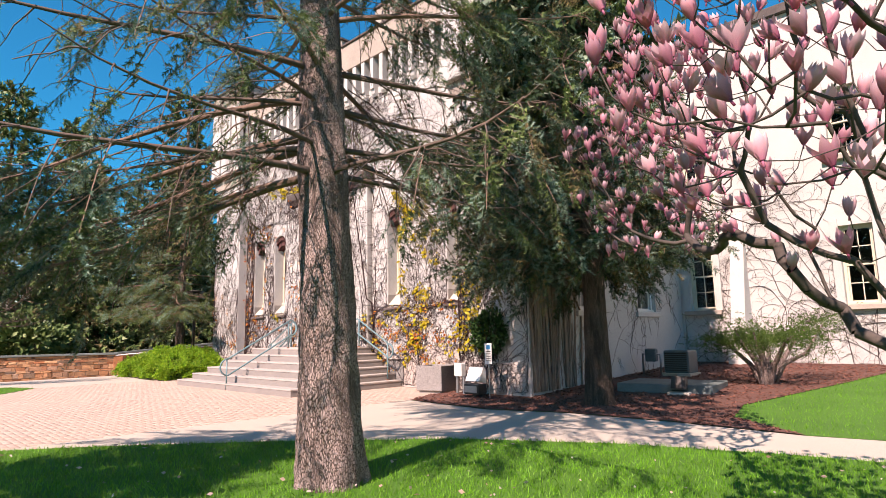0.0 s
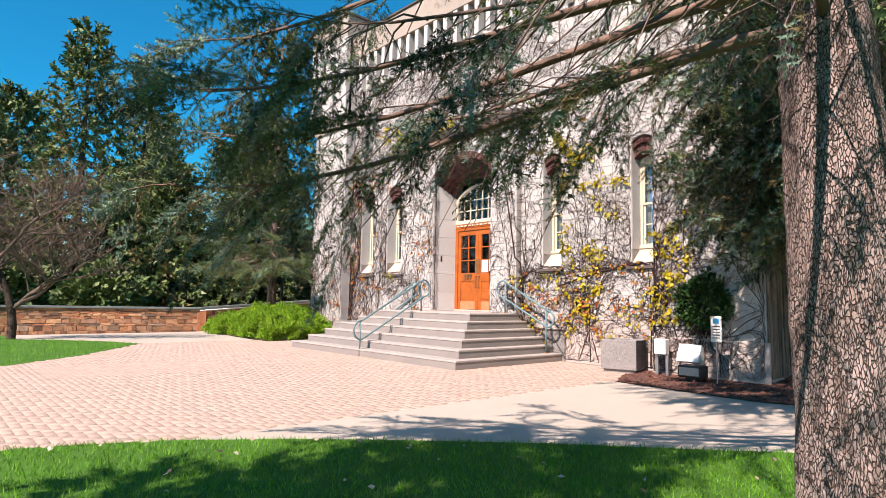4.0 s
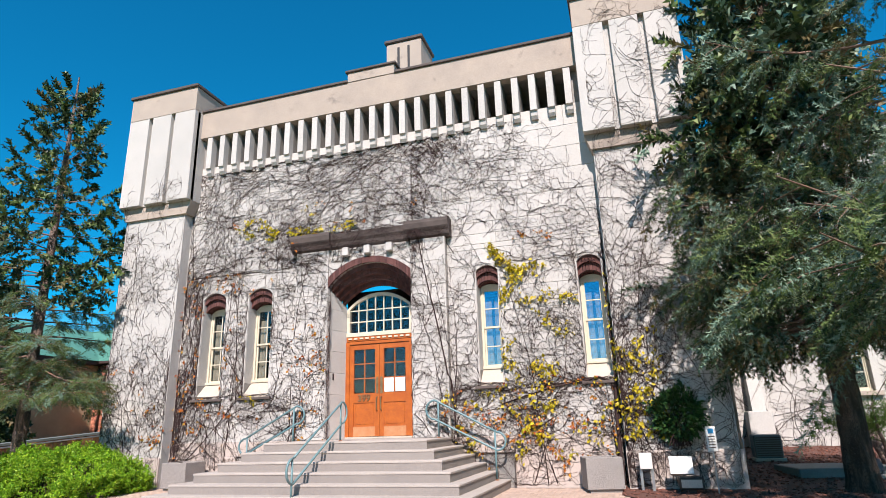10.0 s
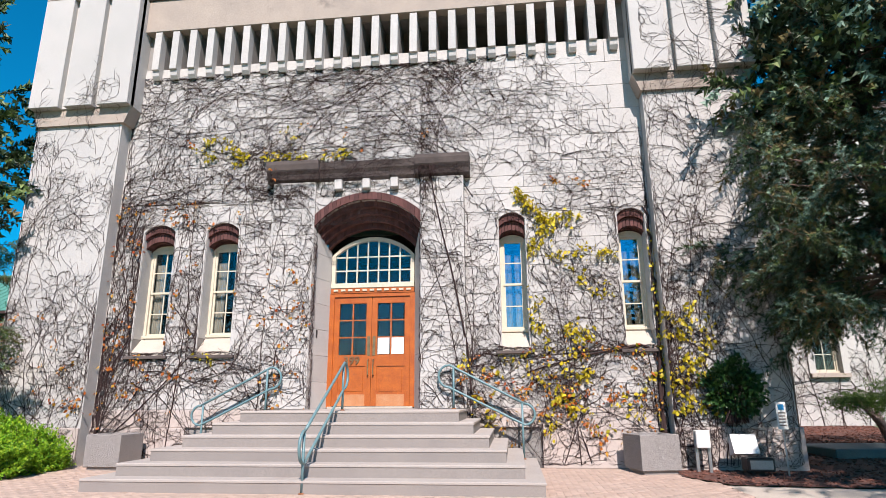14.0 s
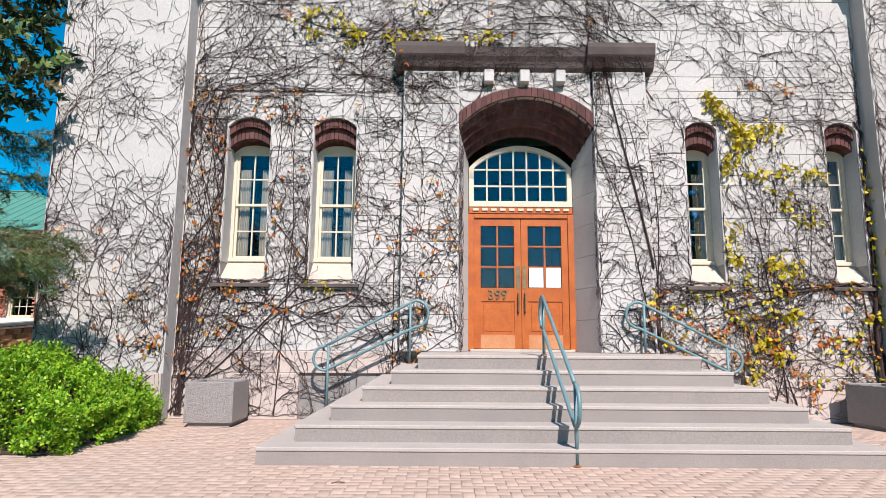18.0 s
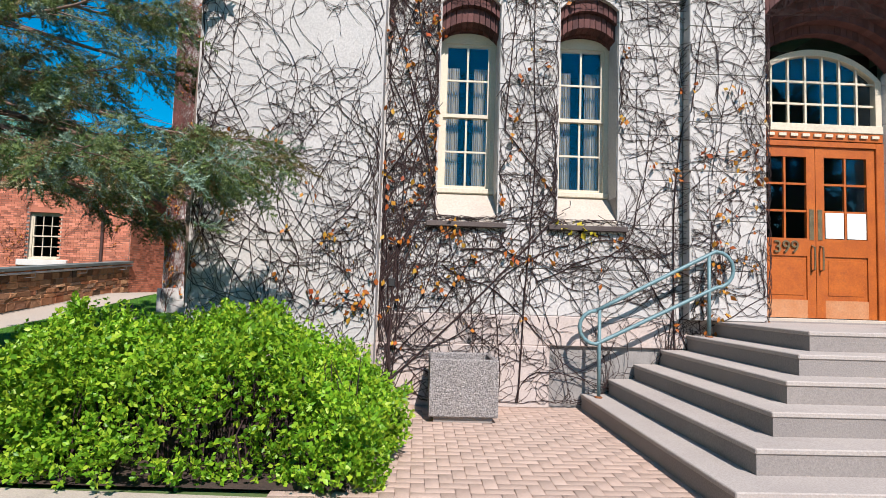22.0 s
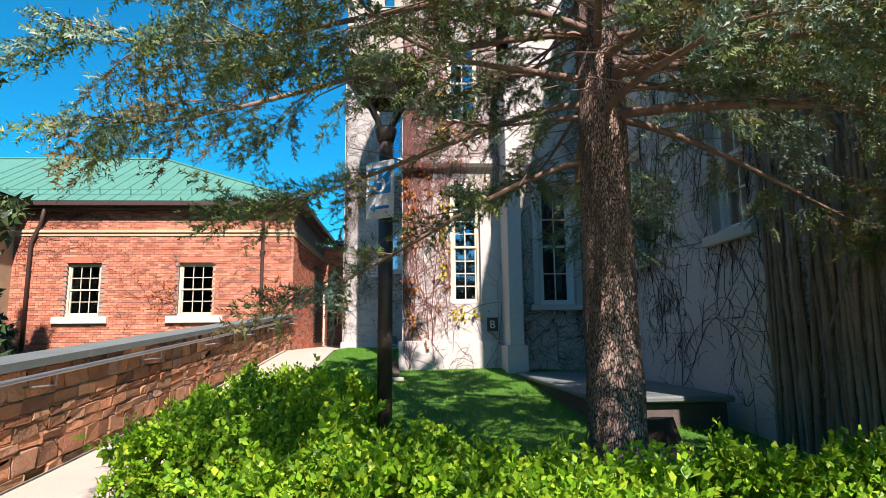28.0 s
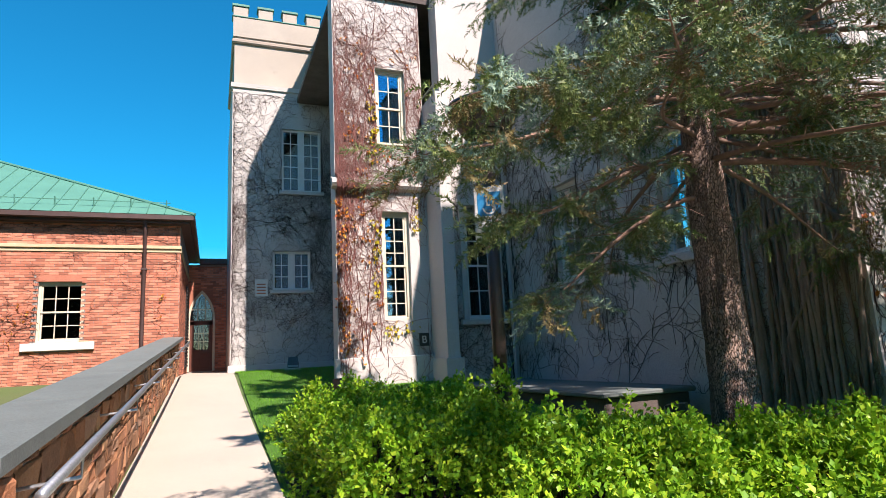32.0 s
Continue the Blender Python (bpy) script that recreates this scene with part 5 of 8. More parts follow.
gd = thing("door_2", "brown panelled door with glazed top under a pointed fanlight", "door", kind="structure")
gd.matrix_basis = Matrix.Translation((1.503, LINK_Y - 28.6, -0.15)) @ Matrix.Diagonal((1.05, 1, 1.15, 1))
go, gi = gothic(-31.66, -30.7, 2.75, 3.75), gothic(-31.58, -30.78, 2.75, 3.63)
b = Build()
for k in range(len(go) - 1):
    b.prism([go[k], go[k + 1], gi[k + 1], gi[k]], 28.55, 28.68)
b.box(-31.66, -31.58, 28.55, 28.68, 1.0, 2.75).box(-30.78, -30.7, 28.55, 28.68, 1.0, 2.75)
part("door_frame", b, CREAM, gd)
part("infill", Build().prism([(-31.7, 2.75)] + go + [(-30.66, 2.75), (-30.66, 3.9), (-31.7, 3.9)], 28.6, 28.75), BRICK_RED, gd, "brick round the pointed head")
part("door_leaf", Build().box(-31.58, -30.78, 28.62, 28.68, 1.0, 1.72).box(-31.58, -31.44, 28.62, 28.68, 1.72, 2.68).box(-30.92, -30.78, 28.62, 28.68, 1.72, 2.68).box(-31.58, -30.78, 28.62, 28.68, 2.56, 2.72)
     .box(-31.5, -31.22, 28.6, 28.625, 1.12, 1.6, 0.01).box(-31.14, -30.86, 28.6, 28.625, 1.12, 1.6, 0.01), WOOD_BROWN, gd)
mun = Build()
for k in (1, 2):
    mun.box(-31.44 + 0.52 * k / 3 - 0.012, -31.44 + 0.52 * k / 3 + 0.012, 28.63, 28.66, 1.72, 2.56).box(-31.44, -30.92, 28.632, 28.658, 1.72 + 0.84 * k / 3 - 0.012, 1.72 + 0.84 * k / 3 + 0.012)
mun.box(-31.33, -31.3, 28.63, 28.66, 2.72, 3.45).box(-31.06, -31.03, 28.63, 28.66, 2.72, 3.45).box(-31.58, -30.78, 28.63, 28.66, 3.08, 3.11)
part("muntins", mun, CREAM, gd)
part("pane", Build().box(-31.44, -30.92, 28.645, 28.65, 1.72, 2.56), GLASS, gd)
part("pane", Build().prism([(-31.58, 2.72)] + gi + [(-30.78, 2.72)], 28.645, 28.65), GLASS, gd)
part("lobby", Build().add([(-31.7, 29.05, .9), (-30.3, 29.05, .9), (-30.3, 31, .9), (-31.7, 31, .9), (-31.7, 29.05, 4), (-30.3, 29.05, 4), (-30.3, 31, 4), (-31.7, 31, 4)],
                          [(0, 1, 2, 3), (7, 6, 5, 4), (1, 5, 6, 2), (2, 6, 7, 3), (3, 7, 4, 0)]), INTERIOR, gd, "dim lobby behind the glass")

# buff brick house farther west
yh = thing("house", "buff brick house with red quoins and copper roof", "house")
part("wall", Build().box(-52, -40.3, 19.5, 30, -0.5, 5.35, 0.02), BRICK_YELLOW, yh)
part("eave", Build().box(-52.3, -39.9, 19.1, 30, 5.35, 5.58, 0.03), GUTTER, yh)
part("roof", Build().add([(-52.3, 19.05, 5.58), (-39.85, 19.05, 5.58), (-39.85, 30, 5.58), (-52.3, 30, 5.58), (-46, 24, 8.4), (-46, 30, 8.4)], [(0, 1, 4), (1, 2, 5, 4), (0, 4, 5, 3)]), COPPER, yh)
for k in range(9):
    part("quoin", Build().box(-40.75, -40.28, 19.47, 19.9, 0.2 + 0.56 * k, 0.5 + 0.56 * k, 0.01), BRICK_RED, yh, "red brick quoin")
for x in (-43.5, -46.8):
    wf = part("window", Build().box(x - 0.5, x + 0.5, 19.44, 19.5, 1.7, 3.5, 0.02), CREAM, yh)
    part("pane", Build().box(x - 0.42, x - 0.03, 19.43, 19.445, 1.8, 3.4).box(x + 0.03, x + 0.42, 19.43, 19.445, 1.8, 3.4), GLASS, wf)
    part("sill", Build().box(x - 0.65, x + 0.65, 19.4, 19.5, 1.5, 1.7, 0.02), WHITE, wf)

# rubble wall along the ramp and round the corner


def cap_z(y):
    return 0.88 + 0.0745 * (y - 9.6)


rubble = thing("wall_rubble", "long rubble stone wall with slate coping rising along the ramp", "wall", kind="structure")
core = Build()
n = 20
ys = [9.6 + (25.4 - 9.6) * k / n for k in range(n + 1)]
for a, c in zip(ys, ys[1:]):
    core.add([(-32.05, a, -0.6), (-31.72, a, -0.6), (-31.72, c, -0.6), (-32.05, c, -0.6), (-32.05, a, cap_z(a) - 0.08), (-31.72, a, cap_z(a) - 0.08), (-31.72, c, cap_z(c) - 0.08), (-32.05, c, cap_z(c) - 0.08)],
             [(3, 2, 1, 0), (4, 5, 6, 7), (0, 1, 5, 4), (1, 2, 6, 5), (2, 3, 7, 6), (3, 0, 4, 7)])
part("core", core, JOINT, rubble)
for k in range(8):
    a, c = 9.55 + 2.0 * k, 9.55 + 2.0 * (k + 1) - 0.006
    c = min(c, 25.45)
    part("coping", Build().add([(-32.12, a, cap_z(a) - 0.08), (-31.6, a, cap_z(a) - 0.08), (-31.6, c, cap_z(c) - 0.08), (-32.12, c, cap_z(c) - 0.08), (-32.12, a, cap_z(a)), (-31.6, a, cap_z(a)), (-31.6, c, cap_z(c)), (-32.12, c, cap_z(c))],
                               [(3, 2, 1, 0), (4, 5, 6, 7), (0, 1, 5, 4), (1, 2, 6, 5), (2, 3, 7, 6), (3, 0, 4, 7)]), SLATE, rubble)
P0, P1 = Vector((-31.85, 9.6, 0)), Vector((-35.4, -3.0, 0))
dW = (P1 - P0).normalized()
nW = Vector((-dW.y, dW.x, 0))
if nW.x < 0:
    nW = -nW
west_len = (P1 - P0).length
rubW = thing("wall_rubble_west", "low rubble stone wall with slate coping bounding the plaza", "wall", kind="structure", at=(P0.x, P0.y, 0), rz=math.degrees(math.atan2(dW.y, dW.x)))
part("core", Build().box(0, west_len, -0.16, 0.16, -1.0, 0.78), JOINT, rubW)
for k in range(6):
    part("coping", Build().box(west_len * k / 6 + 0.003, west_len * (k + 1) / 6 - 0.003, -0.26, 0.26, 0.78, 0.87, 0.01), SLATE, rubW)
part("end_post", Build().box(-0.25, 0.15, -0.2, 0.2, -1.0, 0.77, 0.02), RUBBLE, rubW, "squared stone pier at the wall's corner")
rr = thing("ramp_rail", "galvanised pipe handrail fixed along the rubble wall", "handrail")
part("pipe", Build().tube([(-31.42, y, cap_z(y) - 0.13) for y in (9.4, 13, 17, 21, 25.0)], 0.024, 10), STEEL, rr, smooth=True)
for y in (10.2, 12.6, 15, 17.4, 19.8, 22.2, 24.6):
    part("bracket", Build().tube([(-31.71, y, cap_z(y) - 0.28), (-31.42, y, cap_z(y) - 0.25), (-31.42, y, cap_z(y) - 0.14)], 0.011, 6), STEEL, rr)

# ---- east wing ----
EW_HOLES = [(-7.85, -7.05, 2.0, 4.2), (-3.6, -2.8, 2.0, 4.2), (0.6, 1.4, 2.0, 4.2), (-7.85, -7.05, 6.2, 8.2), (-3.6, -2.8, 6.2, 8.2), (0.6, 1.4, 6.2, 8.2)]
wing_east = wall_core("wall_wing_east", HALL_E - 0.15, 24.0, 0.2, 10.9, EW_HOLES, WING_Y + 0.05, WING_Y + 0.5, STONE, "pale stone wing wall netted with bare vines")
tagged(part("roof", Build().box(HALL_E - 0.4, 24.2, WING_Y - 0.1, 32, 10.9, 11.2, 0.02), STONE_DARK), "roof edge of the east wing", "roof", "", "structure")
tagged(part("wall_buttress", Build().box(-6.6, -5.9, 18.7, WING_Y + 0.05, 0.2, 1.5, 0.015).prism([(18.75, 1.5), (WING_Y + 0.05, 1.5), (WING_Y + 0.05, 5.0)], -6.45, -6.05, "x"), STONE), "stepped stone buttress of the east wing", "wall", "", "structure")
for k, (x0, x1, z0, z1) in enumerate(EW_HOLES):
    w = sash_window("window_%d" % (20 + k), x0, x1, z0, z1, WING_Y + 0.2, 2, 2, "cream sash window in the pale stone wing", curtains=False)
    part("stone_sill", Build().box(x0 - 0.18, x1 + 0.18, WING_Y - 0.1, WING_Y + 0.2, z0 - 0.14, z0, 0.012), STONE_BROWN, w)
    part("surround", Build().box(x0 - 0.2, x0 - 0.002, WING_Y - 0.02, WING_Y + 0.04, z0, z1 + 0.2).box(x1 + 0.002, x1 + 0.2, WING_Y - 0.02, WING_Y + 0.04, z0, z1 + 0.2), STONE, w)


def side_window(name, y0, y1, z0, z1, x, face, label):
    """A sash window in a wall that runs along y; face +1 looks east, -1 west."""
    w = sash_window(name, -(y1 - y0) / 2, (y1 - y0) / 2, z0, z1, 0.0, 2, 2, label, material=WHITE, curtains=False, box=False, frame_w=0.09)
    w.matrix_basis = pose(x, (y0 + y1) / 2, 0, 0, 0, 90 if face > 0 else -90)
    part("stone_sill", Build().box(-(y1 - y0) / 2 - 0.15, (y1 - y0) / 2 + 0.15, -0.2, 0.0, z0 - 0.14, z0, 0.012), STONE, w)
    return w


for k, (a, c, z0, z1) in enumerate(SIDE_HOLES_E):
    side_window("window_%d" % (30 + k), a, c, z0, z1, HALL_E - 0.24, 1, "white sash window in the shaded side wall")
for k, (a, c, z0, z1) in enumerate(SIDE_HOLES_W):
    side_window("window_%d" % (33 + k), a, c, z0, z1, HALL_W + 0.24, -1, "white sash window in the shaded side wall")

# ---- loose things ----


def planter(x, y, rz, label):
    p = thing("planter", label, "planter", "concrete planters by the steps", at=(x, y, 0), rz=rz)
    s, t, h = 0.36, 0.06, 0.66
    b, c = Build(), 0.012
    loops = [(s - c, 0.06), (s, 0.06 + c), (s, h - c), (s - c, h), (s - t + c, h), (s - t, h - c), (s - t, 0.1)]
    b.add([(q * sx, q * sy, z) for q, z in loops for sx, sy in ((-1, -1), (1, -1), (1, 1), (-1, 1))],
          [(4 * k + m, 4 * k + (m + 1) % 4, 4 * k + 4 + (m + 1) % 4, 4 * k + 4 + m) for k in range(6) for m in range(4)] + [(3, 2, 1, 0), (24, 25, 26, 27)])
    part("tub", b, AGGREGATE, p)
    part("foot", Build().box(-s + 0.05, s - 0.05, -s + 0.05, s - 0.05, 0, 0.06), CONCRETE_STEP, p)
    part("soil", Build().box(-s + t, s - t, -s + t, s - t, 0.1, h - 0.07), SOIL, p, "dry brown soil")
    return p


planter(-21.0, 10.57, 0, "square exposed-aggregate planter with bare soil by the hedge")
planter(-10.72, 10.55, 14, "square exposed-aggregate planter under yellow vines")

lamp = thing("street_lamp", "dark bronze lamp post with a wide dish shade", "lamp", at=(-28.22, 11.75, 0.0))
part("base", Build().lathe([(0.11, -0.2), (0.11, 0.12), (0.075, 0.16)], 0, 0, 16), BRONZE, lamp, smooth=False)
part("post", Build().tube([(0, 0, 0.1), (0, 0, 3.15)], 0.066, 14), BRONZE, lamp, smooth=True)
for k in range(4):
    a = radians(45 + 90 * k)
    part("arm", Build().tube([(0.03 * math.cos(a), 0.03 * math.sin(a), 3.08), (0.09 * math.cos(a), 0.09 * math.sin(a), 3.2), (0.225 * math.cos(a), 0.225 * math.sin(a), 3.415)], 0.02, 6), BRONZE, lamp)
part("collar", Build().lathe([(0.0, 3.02), (0.075, 3.02), (0.1, 3.13), (0.09, 3.15), (0.0, 3.16)], 0, 0, 14), BRONZE, lamp, smooth=True)
part("shade", Build().lathe([(0.2, 3.47), (0.2, 3.41), (0.24, 3.40), (0.38, 3.63), (0.395, 3.67), (0.38, 3.70), (0.0, 3.74)], 0, 0, 32), BRONZE, lamp, smooth=False)
part("soffit", Build().lathe([(0.0, 3.47), (0.2, 3.47), (0.2, 3.475), (0.0, 3.475)], 0, 0, 24), BRONZE, lamp)
part("lens", Build().box(-0.16, 0.16, -0.035, 0.035, 3.455, 3.468, 0.004), LENS, lamp, "pale strip lamp under the shade")

sign = thing("access_sign", "white and blue wheelchair access sign on the lamp post", "sign", at=(-28.262, 11.682, -0.06), rz=-32)
part("plate", Build().box(-0.15, 0.15, -0.012, 0.0, 2.36, 2.88, 0.006), WHITE, sign)
part("field", Build().box(-0.115, 0.115, -0.016, -0.0125, 2.58, 2.82), SIGN_BLUE, sign, "blue square")
sym = Build()
for k in range(14):
    a0, a1 = radians(-60 + 240 / 14 * k), radians(-60 + 240 / 14 * (k + 1))
    sym.add([(0.055 * math.cos(a) * rr_ / 0.055, -0.0175, 2.66 - 0.055 * math.sin(a) * rr_ / 0.055) for a in (a0, a1) for rr_ in (0.05, 0.066)], [(0, 1, 3, 2)])
sym.box(-0.03, -0.012, -0.019, -0.016, 2.68, 2.76).box(-0.03, 0.03, -0.019, -0.016, 2.68, 2.695).box(0.028, 0.045, -0.019, -0.016, 2.62, 2.69)
sym.add([(-0.021 + 0.016 * math.cos(2 * math.pi * k / 10), -0.018, 2.785 + 0.016 * math.sin(2 * math.pi * k / 10)) for k in range(10)], [tuple(range(10))])
part("symbol", sym, WHITE, sign, "white wheelchair symbol")
part("arrow", Build().box(-0.05, 0.1, -0.018, -0.0125, 2.445, 2.47).prism([(-0.1, 2.457), (-0.05, 2.42), (-0.05, 2.495)], -0.018, -0.0125), SIGN_BLUE, sign, "blue arrow")
for z in (2.5, 2.74):
    part("clamp", Build().box(-0.07, 0.07, 0.0, 0.03, z, z + 0.03), STEEL, sign)


def floodlight(x, y, z, rz, label):
    f = thing("floodlight", label, "floodlight", "ground floodlights", at=(x, y, z), rz=rz)
    part("pad", Build().box(-0.22, 0.22, -0.16, 0.16, -0.05, 0.06, 0.012), CONCRETE, f)
    part("yoke", Build().tube([(-0.15, 0, 0.22), (-0.15, 0, 0.08), (0.15, 0, 0.08), (0.15, 0, 0.22)], 0.014, 6), BLACK, f)
    hd = Build().add([(-0.15, -0.12, 0.14), (0.15, -0.12, 0.14), (0.15, 0.13, 0.16), (-0.15, 0.13, 0.16), (-0.13, -0.05, 0.38), (0.13, -0.05, 0.38), (0.13, 0.17, 0.36), (-0.13, 0.17, 0.36)],
                     [(3, 2, 1, 0), (4, 5, 6, 7), (0, 1, 5, 4), (1, 2, 6, 5), (2, 3, 7, 6), (3, 0, 4, 7)])
    part("head", hd, BRONZE, f)
    part("glass", Build().box(-0.12, 0.12, 0.171, 0.18, 0.18, 0.35), LENS, f)
    return f


for x, y, rz, lb in ((-28.4, 18.4, 20, "bronze floodlight on a concrete pad in the lawn"), (-28.6, 24.6, -10, "small dark floodlight by the tower's foot"),
                     (-25.6, 12.3, 40, "dark floodlight half hidden behind the hedge"), (-5.4, 12.4, 10, "dark floodlight in the mulch bed")):
    floodlight(x, y, float(ground_z(x, y)), rz, lb)

# ---- plants ----


def sprig_mesh(n=22, length=1.0, needle=0.34, width=0.035, seed=1, flat=0.6):
    """A twig tip: needles set round an axis along x, as single triangles."""
    r = np.random.default_rng(seed)
    vs, fs = [], []
    for k in range(n):
        t = length * (k + 0.5) / n
        a = k * 2.4 + r.uniform(-0.4, 0.4)
        d = np.array((0.62, math.cos(a), math.sin(a) * flat + 0.12))
        d /= np.linalg.norm(d)
        s = np.cross(d, (0.3, 0.2, 0.9))
        s = s / np.linalg.norm(s) * width
        L = needle * r.uniform(0.75, 1.15) * (1.0 if t < length * 0.85 else 0.8)
        p = np.array((t, 0, 0))
        vs += [p - s, p + s, p + d * L]
        fs.append((3 * k, 3 * k + 1, 3 * k + 2))
    return np.array(vs), np.array(fs)




def brush(vs, fs, p0, d, length, reach, needles, width, r):
    """One shoot: needles standing off all round its axis."""
    d = np.array(d, float) / np.linalg.norm(d)
    u = np.cross(d, (0.1, 0.2, 1.0))
    u /= np.linalg.norm(u)
    w = np.cross(u, d)
    p0 = np.array(p0, float)
    for k in range(needles):
        a = k * 2.4 + r.uniform(-0.4, 0.4)
        f = (k + 0.5) / needles
        out = u * math.cos(a) + w * (math.sin(a) * 0.85 + 0.12)
        e = d * 0.65 + out
        e /= np.linalg.norm(e)
        s = np.cross(e, out + 0.3 * w)
        s = s / max(1e-6, np.linalg.norm(s)) * width
        p = p0 + d * length * f
        n = len(vs)
        vs += [p - s, p + s, p + e * reach * r.uniform(0.9, 1.4) * (1.1 - 0.3 * f)]
        fs.append((n, n + 1, n + 2))


def spray_mesh(seed=5, needles=14, reach=0.066, width=0.0125, pairs=5):
    """A drooping frond along x: stubby side shoots on both sides of the axis, each a thick brush of needles."""
    r = np.random.default_rng(seed)
    vs, fs = [], []
    brush(vs, fs, (0.72, 0, 0), (1, 0.1, -0.1), 0.26, reach, needles, width, r)
    for k in range(pairs):
        f = 0.04 + 0.8 * k / pairs
        for sg in (-1, 1):
            brush(vs, fs, (f + r.uniform(-0.05, 0.05), 0, 0), (r.uniform(0.5, 1.0), r.uniform(0.4, 0.8) * sg, r.uniform(-0.8, 0.2)), r.uniform(0.17, 0.27) * (1.1 - 0.3 * f), reach, needles, width, r)
    return np.array(vs), np.array(fs)


def tuft_mesh(seed=8, needles=13, reach=0.15, width=0.028):
    """Four short shoots for boughs seen from farther off."""
    r = np.random.default_rng(seed)
    vs, fs = [], []
    for f, side, length in ((0.4, 0.1, 0.5), (0.0, 0.8, 0.42), (0.15, -0.8, 0.42)):
        brush(vs, fs, (f, 0, 0), (0.75, side, r.uniform(-0.3, 0.1)), length * 0.85, reach, needles, width, r)
    return np.array(vs), np.array(fs)


SPRAY = spray_mesh()
SPRIG = tuft_mesh()
SPRIG_HIGH = sprig_mesh(12, 1.0, 0.32, 0.1, 4)
SPRIG_FAR = sprig_mesh(8, 1.0, 0.42, 0.13, 3)
BOUGH = surface("bough_bark", (0.26, 0.165, 0.125), (0.15, 0.098, 0.075), 5, 50, 0.92, 0.4, 60, 0.5)


